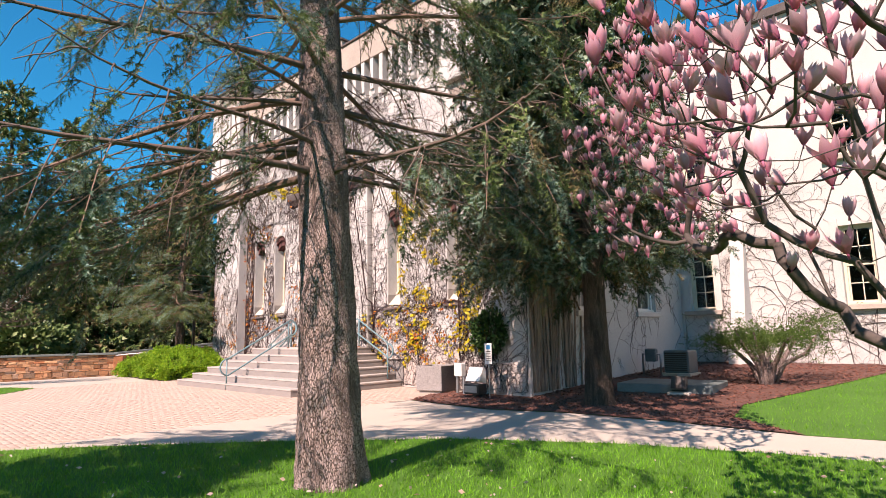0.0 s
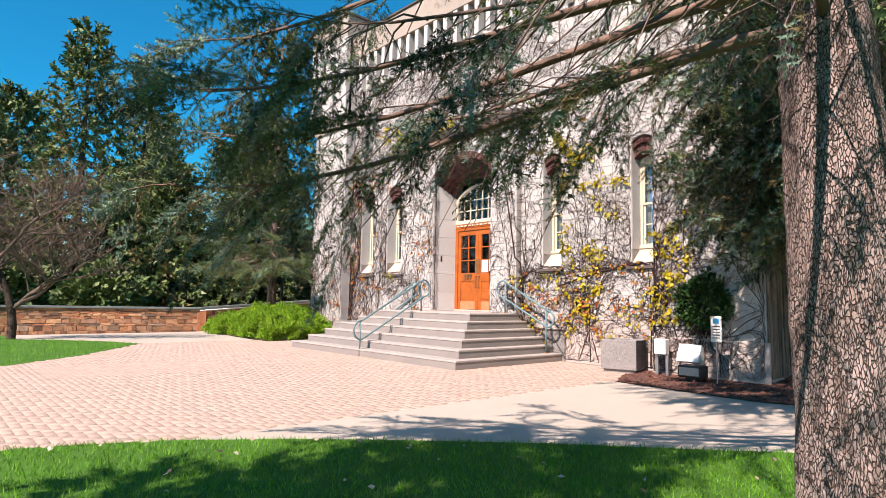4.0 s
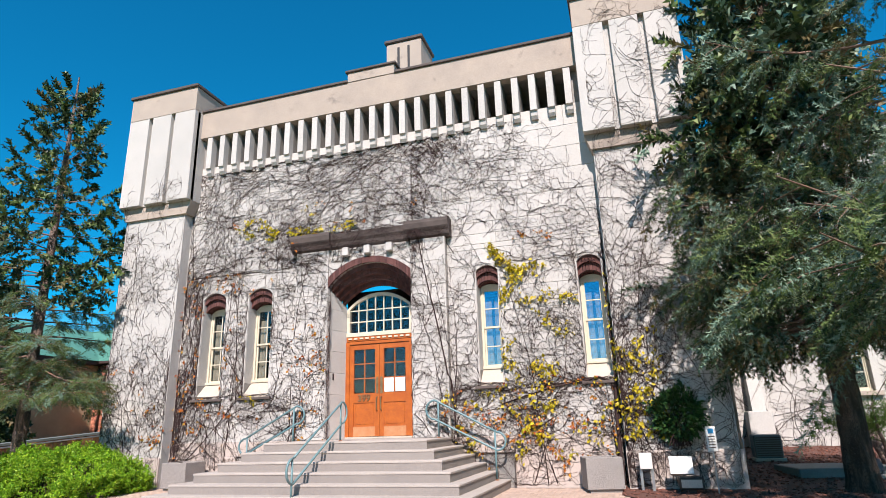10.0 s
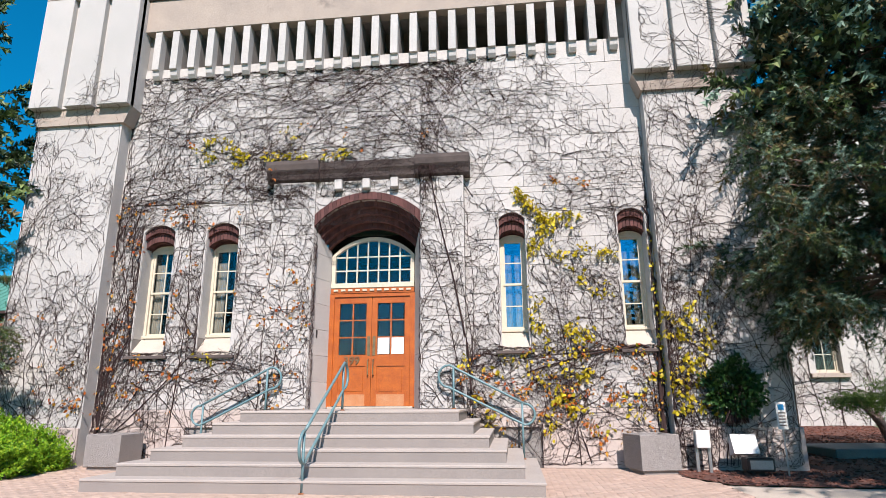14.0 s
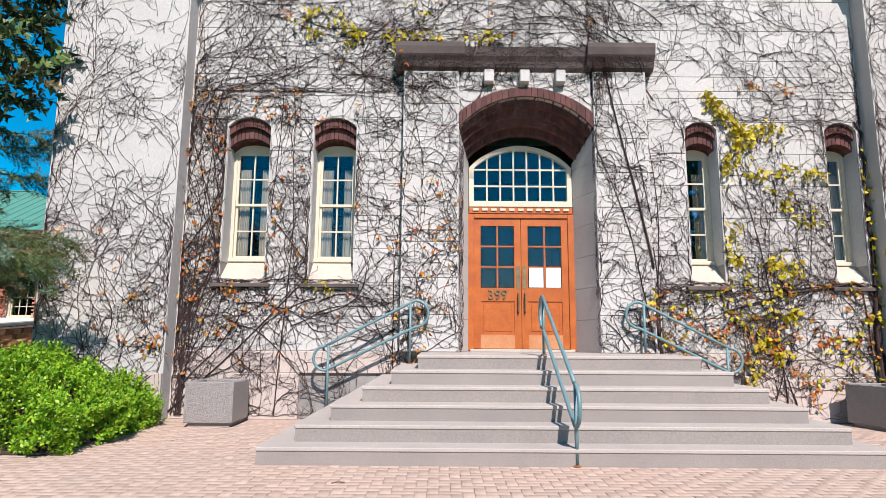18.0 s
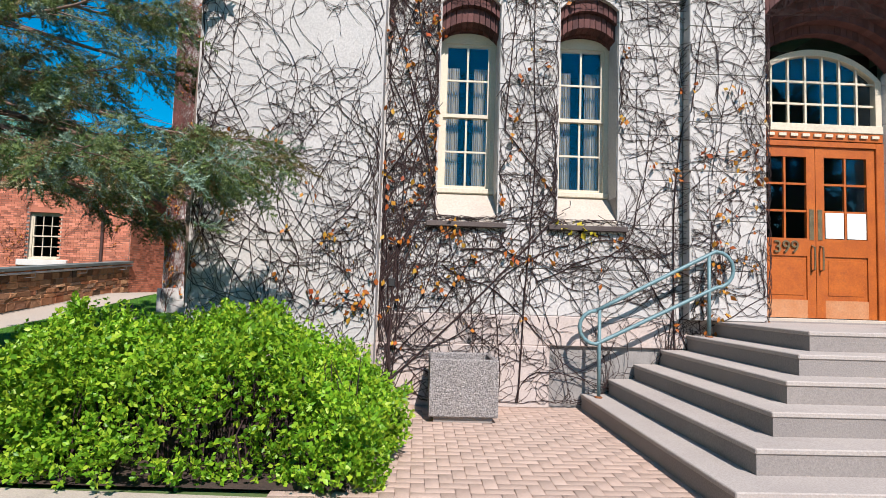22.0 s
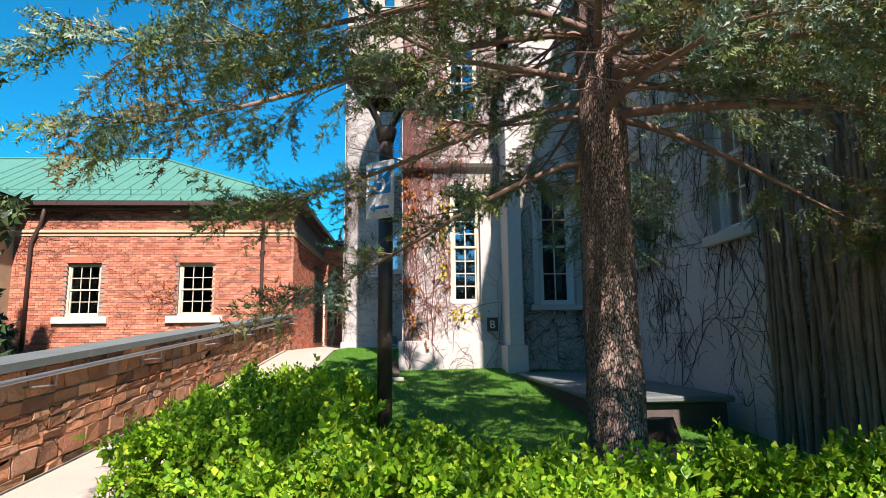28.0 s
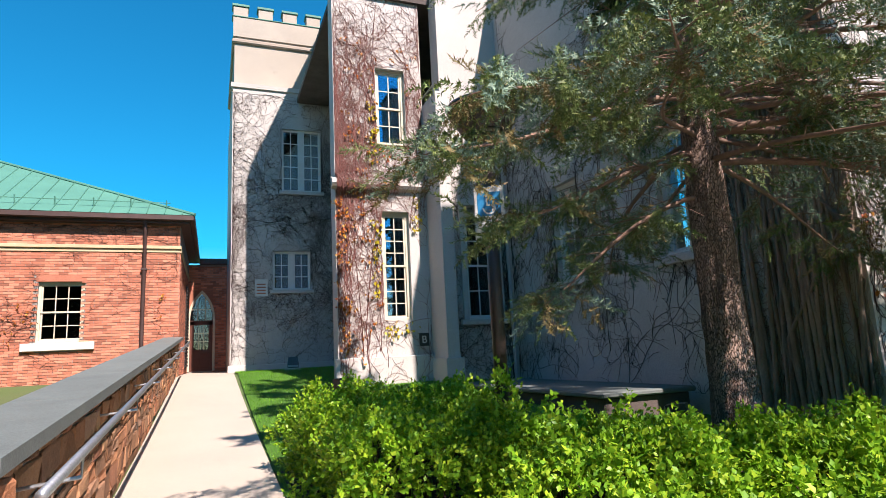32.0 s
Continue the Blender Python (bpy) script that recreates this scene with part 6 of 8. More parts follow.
def spruce(name, label, x, y, height, r0, seed, first, dead_to, spread, whorls, per, needle_mats, sprig, twig_gap, sprig_gap, sprig_size, bark, lean=(0, 0), live_from=0.35, droop=0.35, flop=0.25, taper=1.0, high=99.0, high_sprig=None, high_size=0.3, fine_bark=False, twig=(0.16, 0.36), level=False, prune=None, high_mats=None, flare=0.4, extra=()):
    """A spruce: ridged trunk, whorls of boughs that sag and lift at the tip, bare low boughs, needle sprays on the live ones."""
    r = np.random.default_rng(seed)
    z0 = float(ground_z(x, y)) - 0.15
    t = thing(name, label, "tree", at=(0, 0, 0))
    # trunk with flared foot and scaly ridges
    n, sides = (110, 44) if fine_bark else (26, 14)
    vs, fs = [], []
    ph = r.uniform(0, 6, 8)
    for i in range(n + 1):
        u = i / n
        zz = z0 + height * u ** 1.5
        hgt = zz - z0
        rad = r0 * (1 - u ** 1.5) ** 0.85 + 0.02 + r0 * flare * math.exp(-hgt * 2.6)
        for k in range(sides):
            a = 2 * math.pi * k / sides
            bump = 1 + 0.03 * math.sin(5 * a + ph[0] + hgt * 1.3) + 0.13 * math.exp(-hgt * 3) * math.sin(4 * a + ph[2])
            if fine_bark:
                bump += 0.11 * noise.noise((math.cos(a) * 3.2, math.sin(a) * 3.2, hgt * 1.6 + seed)) + 0.075 * noise.noise((math.cos(a) * 9, math.sin(a) * 9, hgt * 5 + seed))
            vs.append((x + lean[0] * hgt + rad * bump * math.cos(a), y + lean[1] * hgt + rad * bump * math.sin(a), zz))
    for i in range(n):
        for k in range(sides):
            a, b = i * sides + k, i * sides + (k + 1) % sides
            fs.append((a, b, b + sides, a + sides))
    fast_mesh("trunk", vs, fs, bark, t, True)
    live, dead, pos, axes, highs = [], [], [], [], []
    boughs = []
    for w in range(whorls):
        u = (w + r.uniform(-0.3, 0.3)) / whorls
        z = first + (height - first - 0.4) * max(0, u) ** 1.15
        L = spread * (1 - (z - first) / (height - first)) ** taper * r.uniform(0.8, 1.1) + 0.25
        if z < first + 1.0:
            L *= 0.8
        for k in range(per):
            a = 2 * math.pi * (k + r.uniform(-0.3, 0.3)) / per + w * 1.9
            boughs.append((a, z, L * r.uniform(0.75, 1.1) * (prune(a, z) if prune else 1.0), z < dead_to and r.random() < 0.8))
    for a, z, l, is_dead, sag in [(*b_, 0.0) for b_ in boughs] + [(a_, z_, l_, False, g_) for a_, z_, l_, g_ in extra]:
        top = z > high
        tgap, sgap = (0.21, 0.105) if top else (twig_gap, sprig_gap)
        s = np.linspace(0, 1, 9)
        up = (height - z) / height
        rise = 0.32 - 0.45 * up
        zz = z + l * (rise * s - droop * s ** 2 * up + 0.22 * s ** 4) - sag * s ** 1.4
        side = r.normal() * 0.06 * l * np.sin(s * 3)
        rx, ry = math.cos(a), math.sin(a)
        hx, hy = lean[0] * (z - z0), lean[1] * (z - z0)
        p = np.c_[x + hx + rx * l * s - ry * side, y + hy + ry * l * s + rx * side, zz]
        (dead if is_dead else live).append((p, np.linspace(0.008 + 0.0085 * l, 0.004, 9)))
        m = max(3, int(l / tgap))
        for q in range(m):
            f = 0.12 + 0.86 * (q + r.uniform(0, 0.8)) / m
            i = min(7, int(f * 8))
            base = p[i] + (p[i + 1] - p[i]) * (f * 8 - i)
            sg = 1 if q % 2 else -1
            ta = a + sg * r.uniform(0.6, 1.15)
            tl = (twig[0] * l + twig[1] * l * (1 - f)) * r.uniform(0.6, 1.15)
            st = np.linspace(0, 1, 5)
            tz = base[2] + tl * (0.1 * st - flop * r.uniform(0.4, 2.2) * st ** 1.6)
            tp = np.c_[base[0] + math.cos(ta) * tl * st, base[1] + math.sin(ta) * tl * st, tz]
            if is_dead:
                if r.random() < 0.85:
                    tp = tp + r.normal(size=tp.shape) * 0.02 * tl
                    dead.append((tp, np.linspace(0.008, 0.003, 5)))
                    for _ in range(2):
                        j = r.integers(1, 4)
                        e = tp[j] + np.array((r.normal() * 0.16, r.normal() * 0.16, -abs(r.normal()) * 0.22)) * min(1.5, tl)
                        dead.append((np.array([tp[j], (tp[j] + e) / 2 + r.normal(size=3) * 0.02, e]), np.array((0.004, 0.003, 0.002))))
                if f < 0.35 or r.random() < (0.8 if f < 0.7 else 0.4):
                    continue
                tp = base + (tp - base) * min(1.0, 0.5 / tl)
                tl = min(tl, 0.5)
                tp[:, 2] -= np.linspace(0, 0.25, 5)
            live.append((tp, np.linspace(0.007, 0.003, 5)))
            if f < (0.58 if sag else live_from) and not is_dead and r.random() < (0.88 if sag else 0.7):
                continue
            cnt = max(2, int(tl / sgap))
            for c in range(cnt):
                g_ = 0.15 + 0.85 * (c + r.random()) / cnt
                j = min(3, int(g_ * 4))
                bp = tp[j] + (tp[j + 1] - tp[j]) * (g_ * 4 - j)
                d = (tp[j + 1] - tp[j])
                d = d / np.linalg.norm(d) + np.array((-math.sin(ta), math.cos(ta), 0)) * r.choice((-0.8, 0.8)) * r.uniform(0.2, 1) + np.array((0, 0, r.uniform(-1.1, 0.1) if level else r.uniform(-0.75, 0.15)))
                pos.append(bp)
                axes.append(d)
                highs.append(top)
        if not is_dead:
            for c in range(6):
                pos.append(p[8] - (p[8] - p[6]) * c / 6)
                axes.append(p[8] - p[7] + r.normal(size=3) * 0.03 * l)
                highs.append(top)
    twigs = [(q[::2], w_[::2]) for q, w_ in live if len(q) == 5]
    for nm, br, mt in (("dead_wood", dead, TWIG), ("bough_mass", [b_ for b_ in live if len(b_[0]) == 9], BOUGH), ("twig_mass", twigs, BOUGH)):
        if br:
            v, f = many_tubes(br, {"bough_mass": 5, "dead_wood": 4, "twig_mass": 3}[nm])
            tagged(fast_mesh(nm, v, f, mt, t, True), kind="stuff")
    pos, axes, highs = np.array(pos), np.array(axes), np.array(highs)
    pick = r.random(len(pos))
    for hi_ in (False, True):
        lo = 0.0
        for mt, share in (high_mats or needle_mats) if hi_ else needle_mats:
            sel = (pick >= lo) & (pick < lo + share) & (highs == hi_)
            if sel.any():
                sz = high_size if hi_ else sprig_size
                m = frames(pos[sel], axes[sel], sz * r.uniform(0.7, 1.25, sel.sum()), r)
                v, f = scatter(*(high_sprig if hi_ else sprig), m)
                tagged(fast_mesh("foliage", v, f, mt, t), kind="stuff")
            lo += share
    return t


DARK_TOP = [(NEEDLE_DARK, 0.6), (NEEDLE_GREEN, 0.32), (NEEDLE_TAN, 0.08)]
spruce("spruce_tree", "tall spruce with bare low boughs and furrowed grey bark", -5.0, 3.47, 13.0, 0.285, 11, 3.0, 5.6, 4.3, 18, 4,
       [(NEEDLE_DARK, 0.25), (NEEDLE_GREEN, 0.36), (NEEDLE_BLUE, 0.27), (NEEDLE_TAN, 0.12)], SPRAY, 0.19, 0.065, 0.38, BARK, live_from=0.4, droop=0.25, flop=0.6, high=6.5, high_sprig=SPRIG_HIGH, high_size=0.48, fine_bark=True, lean=(-0.022, -0.022), flare=0.22, twig=(0.1, 0.26), extra=[(3.78, 3.1, 4.75, 0.9), (3.7, 3.4, 4.55, 0.8), (3.86, 3.5, 4.45, 0.8), (3.74, 3.9, 4.3, 0.8)])
spruce("spruce_tree", "dense blue spruce in the mulch bed against the tower", -6.16, 10.5, 15.0, 0.225, 12, 3.0, 2.0, 3.3, 35, 7,
       [(NEEDLE_DARK, 0.48), (NEEDLE_GREEN, 0.12), (NEEDLE_BLUE, 0.24), (NEEDLE_TAN, 0.16)], SPRIG, 0.2, 0.055, 0.35, BARK_DARK, live_from=0.4, droop=0.34, flop=0.6, high=7.0, high_sprig=SPRIG_HIGH, high_size=0.52, fine_bark=True, prune=lambda a, z: 0.62 if math.cos(a) > 0.45 else 1.0)


def west_side(a, z):
    """Boughs towards the lamp and the bay stay short."""
    if math.cos(a - 3.2) > 0.88 and z < 5.2:
        return 0.4
    if math.cos(a - 3.9) > 0.85 and 3.0 < z < 4.6:
        return 0.85
    return (0.45 if z > 3.5 else 0.65) if math.cos(a - 2.15) > 0.4 and z > 2.6 else 1.0


spruce("spruce_tree", "blue-green spruce behind the hedge with low sweeping boughs", -26.65, 10.5, 13.2, 0.172, 13, 2.75, 0.0, 3.75, 26, 4,
       [(NEEDLE_GREEN, 0.56), (NEEDLE_BLUE, 0.27), (NEEDLE_TAN, 0.17)], SPRAY, 0.17, 0.055, 0.4, BARK_RED, live_from=0.5, droop=0.36, flop=0.22, high=5.2, high_sprig=SPRIG_HIGH, high_size=0.46, fine_bark=True, twig=(0.12, 0.24), level=True, prune=west_side, taper=1.15, high_mats=DARK_TOP, extra=[(3.4, 3.4, 3.2, 0.8), (3.55, 3.7, 3.1, 0.9), (3.5, 4.6, 3.5, 1.0), (3.27, 2.9, 2.4, 0.6), (3.36, 2.5, 2.2, 0.8), (-0.47, 3.2, 4.1, 0.5), (-0.7, 3.1, 3.7, 0.5), (-0.3, 3.5, 3.9, 0.6), (-1.0, 3.1, 3.3, 0.5), (-1.4, 3.2, 3.1, 0.5), (-1.9, 3.3, 3.0, 0.5), (-2.4, 3.4, 3.0, 0.5), (1.2, 3.0, 3.1, 0.5), (0.2, 2.8, 2.6, 0.5)])
spruce("spruce_tree", "tall full spruce beyond the rubble wall beside the hall", -37.4, 14.6, 13.0, 0.24, 21, 0.9, 0, 3.7, 32, 8, [(NEEDLE_GREEN, 0.42), (NEEDLE_DARK, 0.46), (NEEDLE_TAN, 0.12)], SPRIG_HIGH, 0.24, 0.11, 0.58, BARK_DARK, live_from=0.1, droop=0.42, flop=0.45)
for x, y, h, s, sd in ((-40.5, 6.0, 16.5, 4.2, 22), (-44.0, 1.0, 15.0, 4.4, 23), (-46.0, 10.5, 17.0, 4.5, 25), (-45.0, -6.0, 15.0, 4.5, 26)):
    spruce("spruce_tree", "dark green spruce beyond the rubble wall", x, y, h, 0.24, sd, 0.9, 0, s, 24, 7, [(NEEDLE_GREEN, 0.74), (NEEDLE_DARK, 0.1), (NEEDLE_TAN, 0.16)], SPRIG_FAR, 0.45, 0.22, 0.55, BARK_DARK, live_from=0.1, droop=0.4, flop=0.4)


for x, y, h, s, sd in ((-39.0, 10.2, 9.0, 3.0, 27), (-50.0, 4.0, 15.0, 5.0, 28), (-53.0, 13.5, 16.0, 5.0, 29), (-50.0, -4.0, 14.0, 5.0, 30)):
    spruce("spruce_tree", "dark green spruce beyond the rubble wall", x, y, h, 0.24, sd, 0.5, 0, s, 20, 7, [(NEEDLE_GREEN, 0.74), (NEEDLE_DARK, 0.1), (NEEDLE_TAN, 0.16)], SPRIG_FAR, 0.6, 0.28, 0.75, BARK_DARK, live_from=0.05, droop=0.4, flop=0.4)
# an unseen tree on the grass behind the start of the walk, added to shade the lawn
spruce("spruce_tree", "unseen thin spruce added behind the walk to shade the lawn", -5.3, -5.7, 11.0, 0.22, 33, 2.6, 0, 3.4, 18, 7, [(NEEDLE_GREEN, 0.5), (NEEDLE_DARK, 0.5)], SPRIG_FAR, 0.3, 0.14, 0.5, BARK, live_from=0.2, droop=0.4, flop=0.4)


def leaf_mesh(fold=0.25):
    """A pointed leaf of two triangles, folded on its rib, along x."""
    return np.array([(0, 0, 0), (0.45, 0.33, fold * 0.33), (1, 0, 0.0), (0.45, -0.33, fold * 0.33)]), np.array([(0, 2, 1), (0, 3, 2)])


def hedge(name, label, x0, x1, y0, y1, h, seed, shoots, size, slope=0.0):
    """A leafy hedge: short shoots all over an uneven rounded body, each with its own leaves."""
    r = np.random.default_rng(seed)
    t = thing(name, label, "hedge")
    n = shoots
    lx, ly = x1 - x0, y1 - y0
    area = np.array((lx * ly * 1.5, ly * h, ly * h, lx * h, lx * h))
    which = r.choice(5, n, p=area / area.sum())
    px, py, pz = r.uniform(x0, x1, n), r.uniform(y0, y1, n), r.uniform(0.04, 0.9, n) * h
    px, py = np.where(which == 1, x0, np.where(which == 2, x1, px)), np.where(which == 3, y0, np.where(which == 4, y1, py))
    pz = np.where(which == 0, h, pz)
    out = np.stack((np.where(which == 1, -1.0, np.where(which == 2, 1.0, 0)), np.where(which == 3, -1.0, np.where(which == 4, 1.0, 0)), np.where(which == 0, 1.0, 0.35)), -1)
    # rounded shoulders and lumps
    cx, cy = (x0 + x1) / 2, (y0 + y1) / 2
    ex, ey = np.clip(np.abs(px - cx) - lx / 2 + 0.45, 0, 1), np.clip(np.abs(py - cy) - ly / 2 + 0.45, 0, 1)
    pz = np.where(which == 0, h - 0.9 * (ex ** 2 + ey ** 2), pz)
    pz = pz * (1 - slope * np.clip((px - x1) / 1.1 + 1, 0, 1) ** 1.5)
    pull = np.where(which > 0, 0.28 * np.clip(pz / h - 0.45, 0, 1) - 0.2 * np.clip(0.25 - pz / h, 0, 1), 0)
    px, py = px - out[:, 0] * pull, py - out[:, 1] * pull
    lump = np.array([noise.noise((float(a) * 1.6, float(b) * 1.6, float(c) * 1.6 + seed)) + 0.8 * noise.noise((float(a) * 5.2, float(b) * 5.2, float(c) * 5.2 + seed)) for a, b, c in zip(px, py, pz)])
    pos = np.c_[px, py, pz + ground_z(px, py)] + out * (0.32 * lump - 0.05 - 0.07 * np.abs(r.normal(size=n)))[:, None]
    ax = out + np.array((0, 0, 0.5)) + r.normal(size=(n, 3)) * 0.45
    ax /= np.linalg.norm(ax, axis=1, keepdims=True)
    per = 9
    length = r.uniform(0.06, 0.17, n)
    P, A, S = [], [], []
    for k in range(per):
        f = (k + 0.4) / per
        P.append(pos + ax * (length * f)[:, None])
        A.append(ax * (0.35 + 0.5 * f) + r.normal(size=(n, 3)) * 0.7)
        S.append(size * r.uniform(0.6, 1.25, n) * (1.1 - 0.35 * f))
    P, A, S = np.concatenate(P), np.concatenate(A), np.concatenate(S)
    v, f = scatter(*leaf_mesh(), frames(P, A, S, r))
    tagged(fast_mesh("foliage", v, f, HEDGE_LEAF, t), kind="stuff")
    stems = []
    for _ in range(int(lx * ly * 30)):
        sx, sy = r.uniform(x0 + 0.15, x1 - 0.15), r.uniform(y0 + 0.15, y1 - 0.15)
        z = float(ground_z(sx, sy))
        hh = h * r.uniform(0.5, 0.85)
        q = np.array([(sx, sy, z), (sx + r.normal() * 0.05, sy + r.normal() * 0.05, z + hh * 0.5), (sx + r.normal() * 0.12, sy + r.normal() * 0.12, z + hh)])
        stems.append((q, np.array((0.009, 0.007, 0.003))))
    v, f = many_tubes(stems, 4)
    tagged(fast_mesh("stem_mass", v, f, VINE, t), kind="stuff")
    return t


hedge("hedge", "bright green leafy hedge beside the plaza and planter", -24.4, -21.8, 8.1, 10.45, 0.98, 31, 6800, 0.052, 0.5)
hedge("hedge", "low bright green leafy hedge before the side lawn", -28.0, -24.2, 8.4, 9.9, 0.64, 32, 6400, 0.052)
hedge("hedge", "bright green leafy hedge at the bend of the bed", -28.95, -27.7, 9.1, 11.0, 0.68, 34, 3000, 0.052)
hedge("hedge", "bright green leafy hedge along the rising path", -30.0, -28.45, 10.6, 13.4, 0.8, 33, 4800, 0.052)


def bare_tree(name, label, x, y, h, r0, seed, levels=4, mat=None):
    r = np.random.default_rng(seed)
    t = thing(name, label, "tree")
    br = []

    def grow(p, d, length, rad, lev):
        n = 6
        pts = [np.array(p)]
        for k in range(n):
            d = d + r.normal(size=3) * 0.13 + np.array((0, 0, 0.05))
            d = d / np.linalg.norm(d)
            pts.append(pts[-1] + d * length / n)
        br.append((np.array(pts), np.linspace(rad, rad * 0.55, n + 1)))
        if lev == 0:
            return
        for k in range(6 if lev > 1 else 5):
            i = r.integers(2, n + 1)
            a = r.uniform(0, 6.28)
            side = np.array((math.cos(a), math.sin(a), r.uniform(-0.1, 0.5)))
            grow(pts[i], d * 0.6 + side * 0.8, length * r.uniform(0.6, 0.85), rad * 0.5, lev - 1)
    grow((x, y, float(ground_z(x, y)) - 0.1), np.array((0.02, 0.02, 1.0)), h * 0.45, r0, levels)
    v, f = many_tubes(br[:1], 12)
    fast_mesh("trunk", v, f, mat or BARK_DARK, t, True)
    v, f = many_tubes(br[1:], 4)
    tagged(fast_mesh("branch_mass", v, f, mat or TWIG, t, True), kind="stuff")
    return t


bare_tree("bare_tree", "leafless tree on the lawn beside the plaza", -26.2, 1.9, 6.8, 0.13, 41)
bare_tree("bare_tree", "leafless tree beyond the rubble wall", -37.0, -1.5, 10.0, 0.16, 42)

# ---- vines on the walls ----


def vine_walk(r, start, heading, length, holes, bounds, step=0.1, wander=0.1, bend=0.0):
    """A stem that sways over a wall's plane; it turns aside at openings and ends at an edge."""
    p, th, sway = np.array(start, float), heading, 0.0
    pts = [p.copy()]

    def free(q):
        return bounds[0] < q[0] < bounds[1] and bounds[2] < q[1] < bounds[3] and not any(h[0] < q[0] < h[1] and h[2] < q[1] < h[3] for h in holes)

    for k in range(max(3, int(length / step))):
        sway = 0.75 * sway + r.normal() * wander * 0.5
        th += sway + bend * step + r.normal() * wander * 0.6
        for turn in (0.0, 0.7, -0.7, 1.4, -1.4):
            q = p + step * np.array((math.cos(th + turn), math.sin(th + turn)))
            if free(q):
                break
        else:
            break
        th += turn
        p = q
        pts.append(p.copy())
    return np.array(pts)


def way(pts, i):
    d = pts[min(i + 1, len(pts) - 1)] - pts[max(i - 1, 0)]
    return math.atan2(d[1], d[0])


def vines(name, label, to3d, bounds, holes, roots, seed, side_gap=0.22, side_len=1.5, twig_gap=0.14, leaf_zones=(), material=None, runs=(), wander=0.15, thin=0.0043):
    """A mat of bare creeper: stems from the roots, side runners that part from them at a slant, kinked twigs with spurs, and a few leaves in given zones."""
    r = np.random.default_rng(seed)
    t = thing(name, label, "vine")
    flats, leaves = [], {0: [], 1: [], 2: []}
    for u, v, heading, length, rad, *more in roots:
        pts = vine_walk(r, (u, v), heading, length, holes, bounds, 0.12, wander * (1.0 if rad < 0.018 else 0.12), more[0] if more else 0.0)
        rad *= 0.85 if rad > 0.025 else 0.55
        if len(pts) < 4:
            continue
        flats.append((pts, np.linspace(rad, max(0.0035, rad * 0.4), len(pts))))
        for k in range(int(len(pts) * 0.12 / side_gap)):
            i = r.integers(1, len(pts))
            sp = vine_walk(r, pts[i], way(pts, i) + r.choice((-1, 1)) * r.uniform(0.3, 1.05), side_len * r.uniform(0.3, 1.6), holes, bounds, 0.08, wander * 2.3, r.normal() * 0.3)
            if len(sp) < 4:
                continue
            sr = min(rad * 0.7, thin * r.uniform(0.75, 1.25))
            flats.append((sp, np.linspace(sr, 0.003, len(sp))))
            for q in range(int(len(sp) * 0.085 / twig_gap)):
                j = r.integers(1, len(sp))
                tp = vine_walk(r, sp[j], way(sp, j) + r.choice((-1, 1)) * r.uniform(0.4, 1.3), r.uniform(0.1, 0.55), holes, bounds, 0.07, wander * 3.2)
                if len(tp) < 3:
                    continue
                flats.append((tp, np.linspace(0.0034, 0.0022, len(tp))))
                for (z, kind, chance) in leaf_zones:
                    e = tp[-1]
                    if z[0] < e[0] < z[1] and z[2] < e[1] < z[3] and r.random() < chance:
                        for _ in range(r.integers(2, 7)):
                            leaves[kind].append(e + r.normal(size=2) * 0.05)
    # leaves that hang in strings along given runs
    for kind, n, line in runs:
        line = np.array(line, float)
        seg = np.linalg.norm(np.diff(line, axis=0), axis=1)
        for _ in range(int(n * seg.sum())):
            i = r.choice(len(seg), p=seg / seg.sum())
            c = line[i] + (line[i + 1] - line[i]) * r.random() + r.normal(size=2) * 0.07
            for _ in range(r.integers(3, 7)):
                e = c + r.normal(size=2) * 0.05
                if not any(h[0] < e[0] < h[1] and h[2] < e[1] < h[3] for h in holes):
                    leaves[kind].append(e)
        flats.append((np.array([line[0] + (line[-1] - line[0]) * f_ + r.normal(size=2) * 0.04 for f_ in np.linspace(0, 1, 9)]), np.full(9, 0.005)))
    paths = []
    for pts, rad in flats:
        off = 0.002 + rad * 0.9 + 0.007 * np.abs(np.sin(np.arange(len(pts)) * 0.9 + pts[0, 0] * 7))
        paths.append((to3d(pts[:, 0], pts[:, 1], off), rad))
    v, f = many_tubes([p for p in paths if p[1].max() > 0.012] or paths[:1], 6)
    tagged(fast_mesh("stem_mass", v, f, material or VINE, t, True), kind="stuff")
    v, f = many_tubes([p for p in paths if p[1].max() <= 0.012], 3)
    tagged(fast_mesh("runner_mat", v, f, material or VINE, t, True), kind="stuff")
    for kind, mt, sz in ((0, IVY_YELLOW, 0.1), (1, IVY_ORANGE, 0.08), (2, IVY_GREEN, 0.08)):
        if leaves[kind]:
            e = np.array(leaves[kind])
            pos = to3d(e[:, 0], e[:, 1], 0.02 + 0.06 * r.random(len(e)))
            nrm = to3d(e[:1, 0], e[:1, 1], np.array([1.0]))[0] - to3d(e[:1, 0], e[:1, 1], np.array([0.0]))[0]
            ax = r.normal(size=(len(e), 3)) * 0.55 + np.array((0, 0, -0.7)) + nrm * 0.45
            vv, ff = scatter(*leaf_mesh(0.35), frames(pos, ax, sz * r.uniform(0.6, 1.3, len(e)), r))
            tagged(fast_mesh("foliage", vv, ff, mt, t), kind="stuff")
    return t


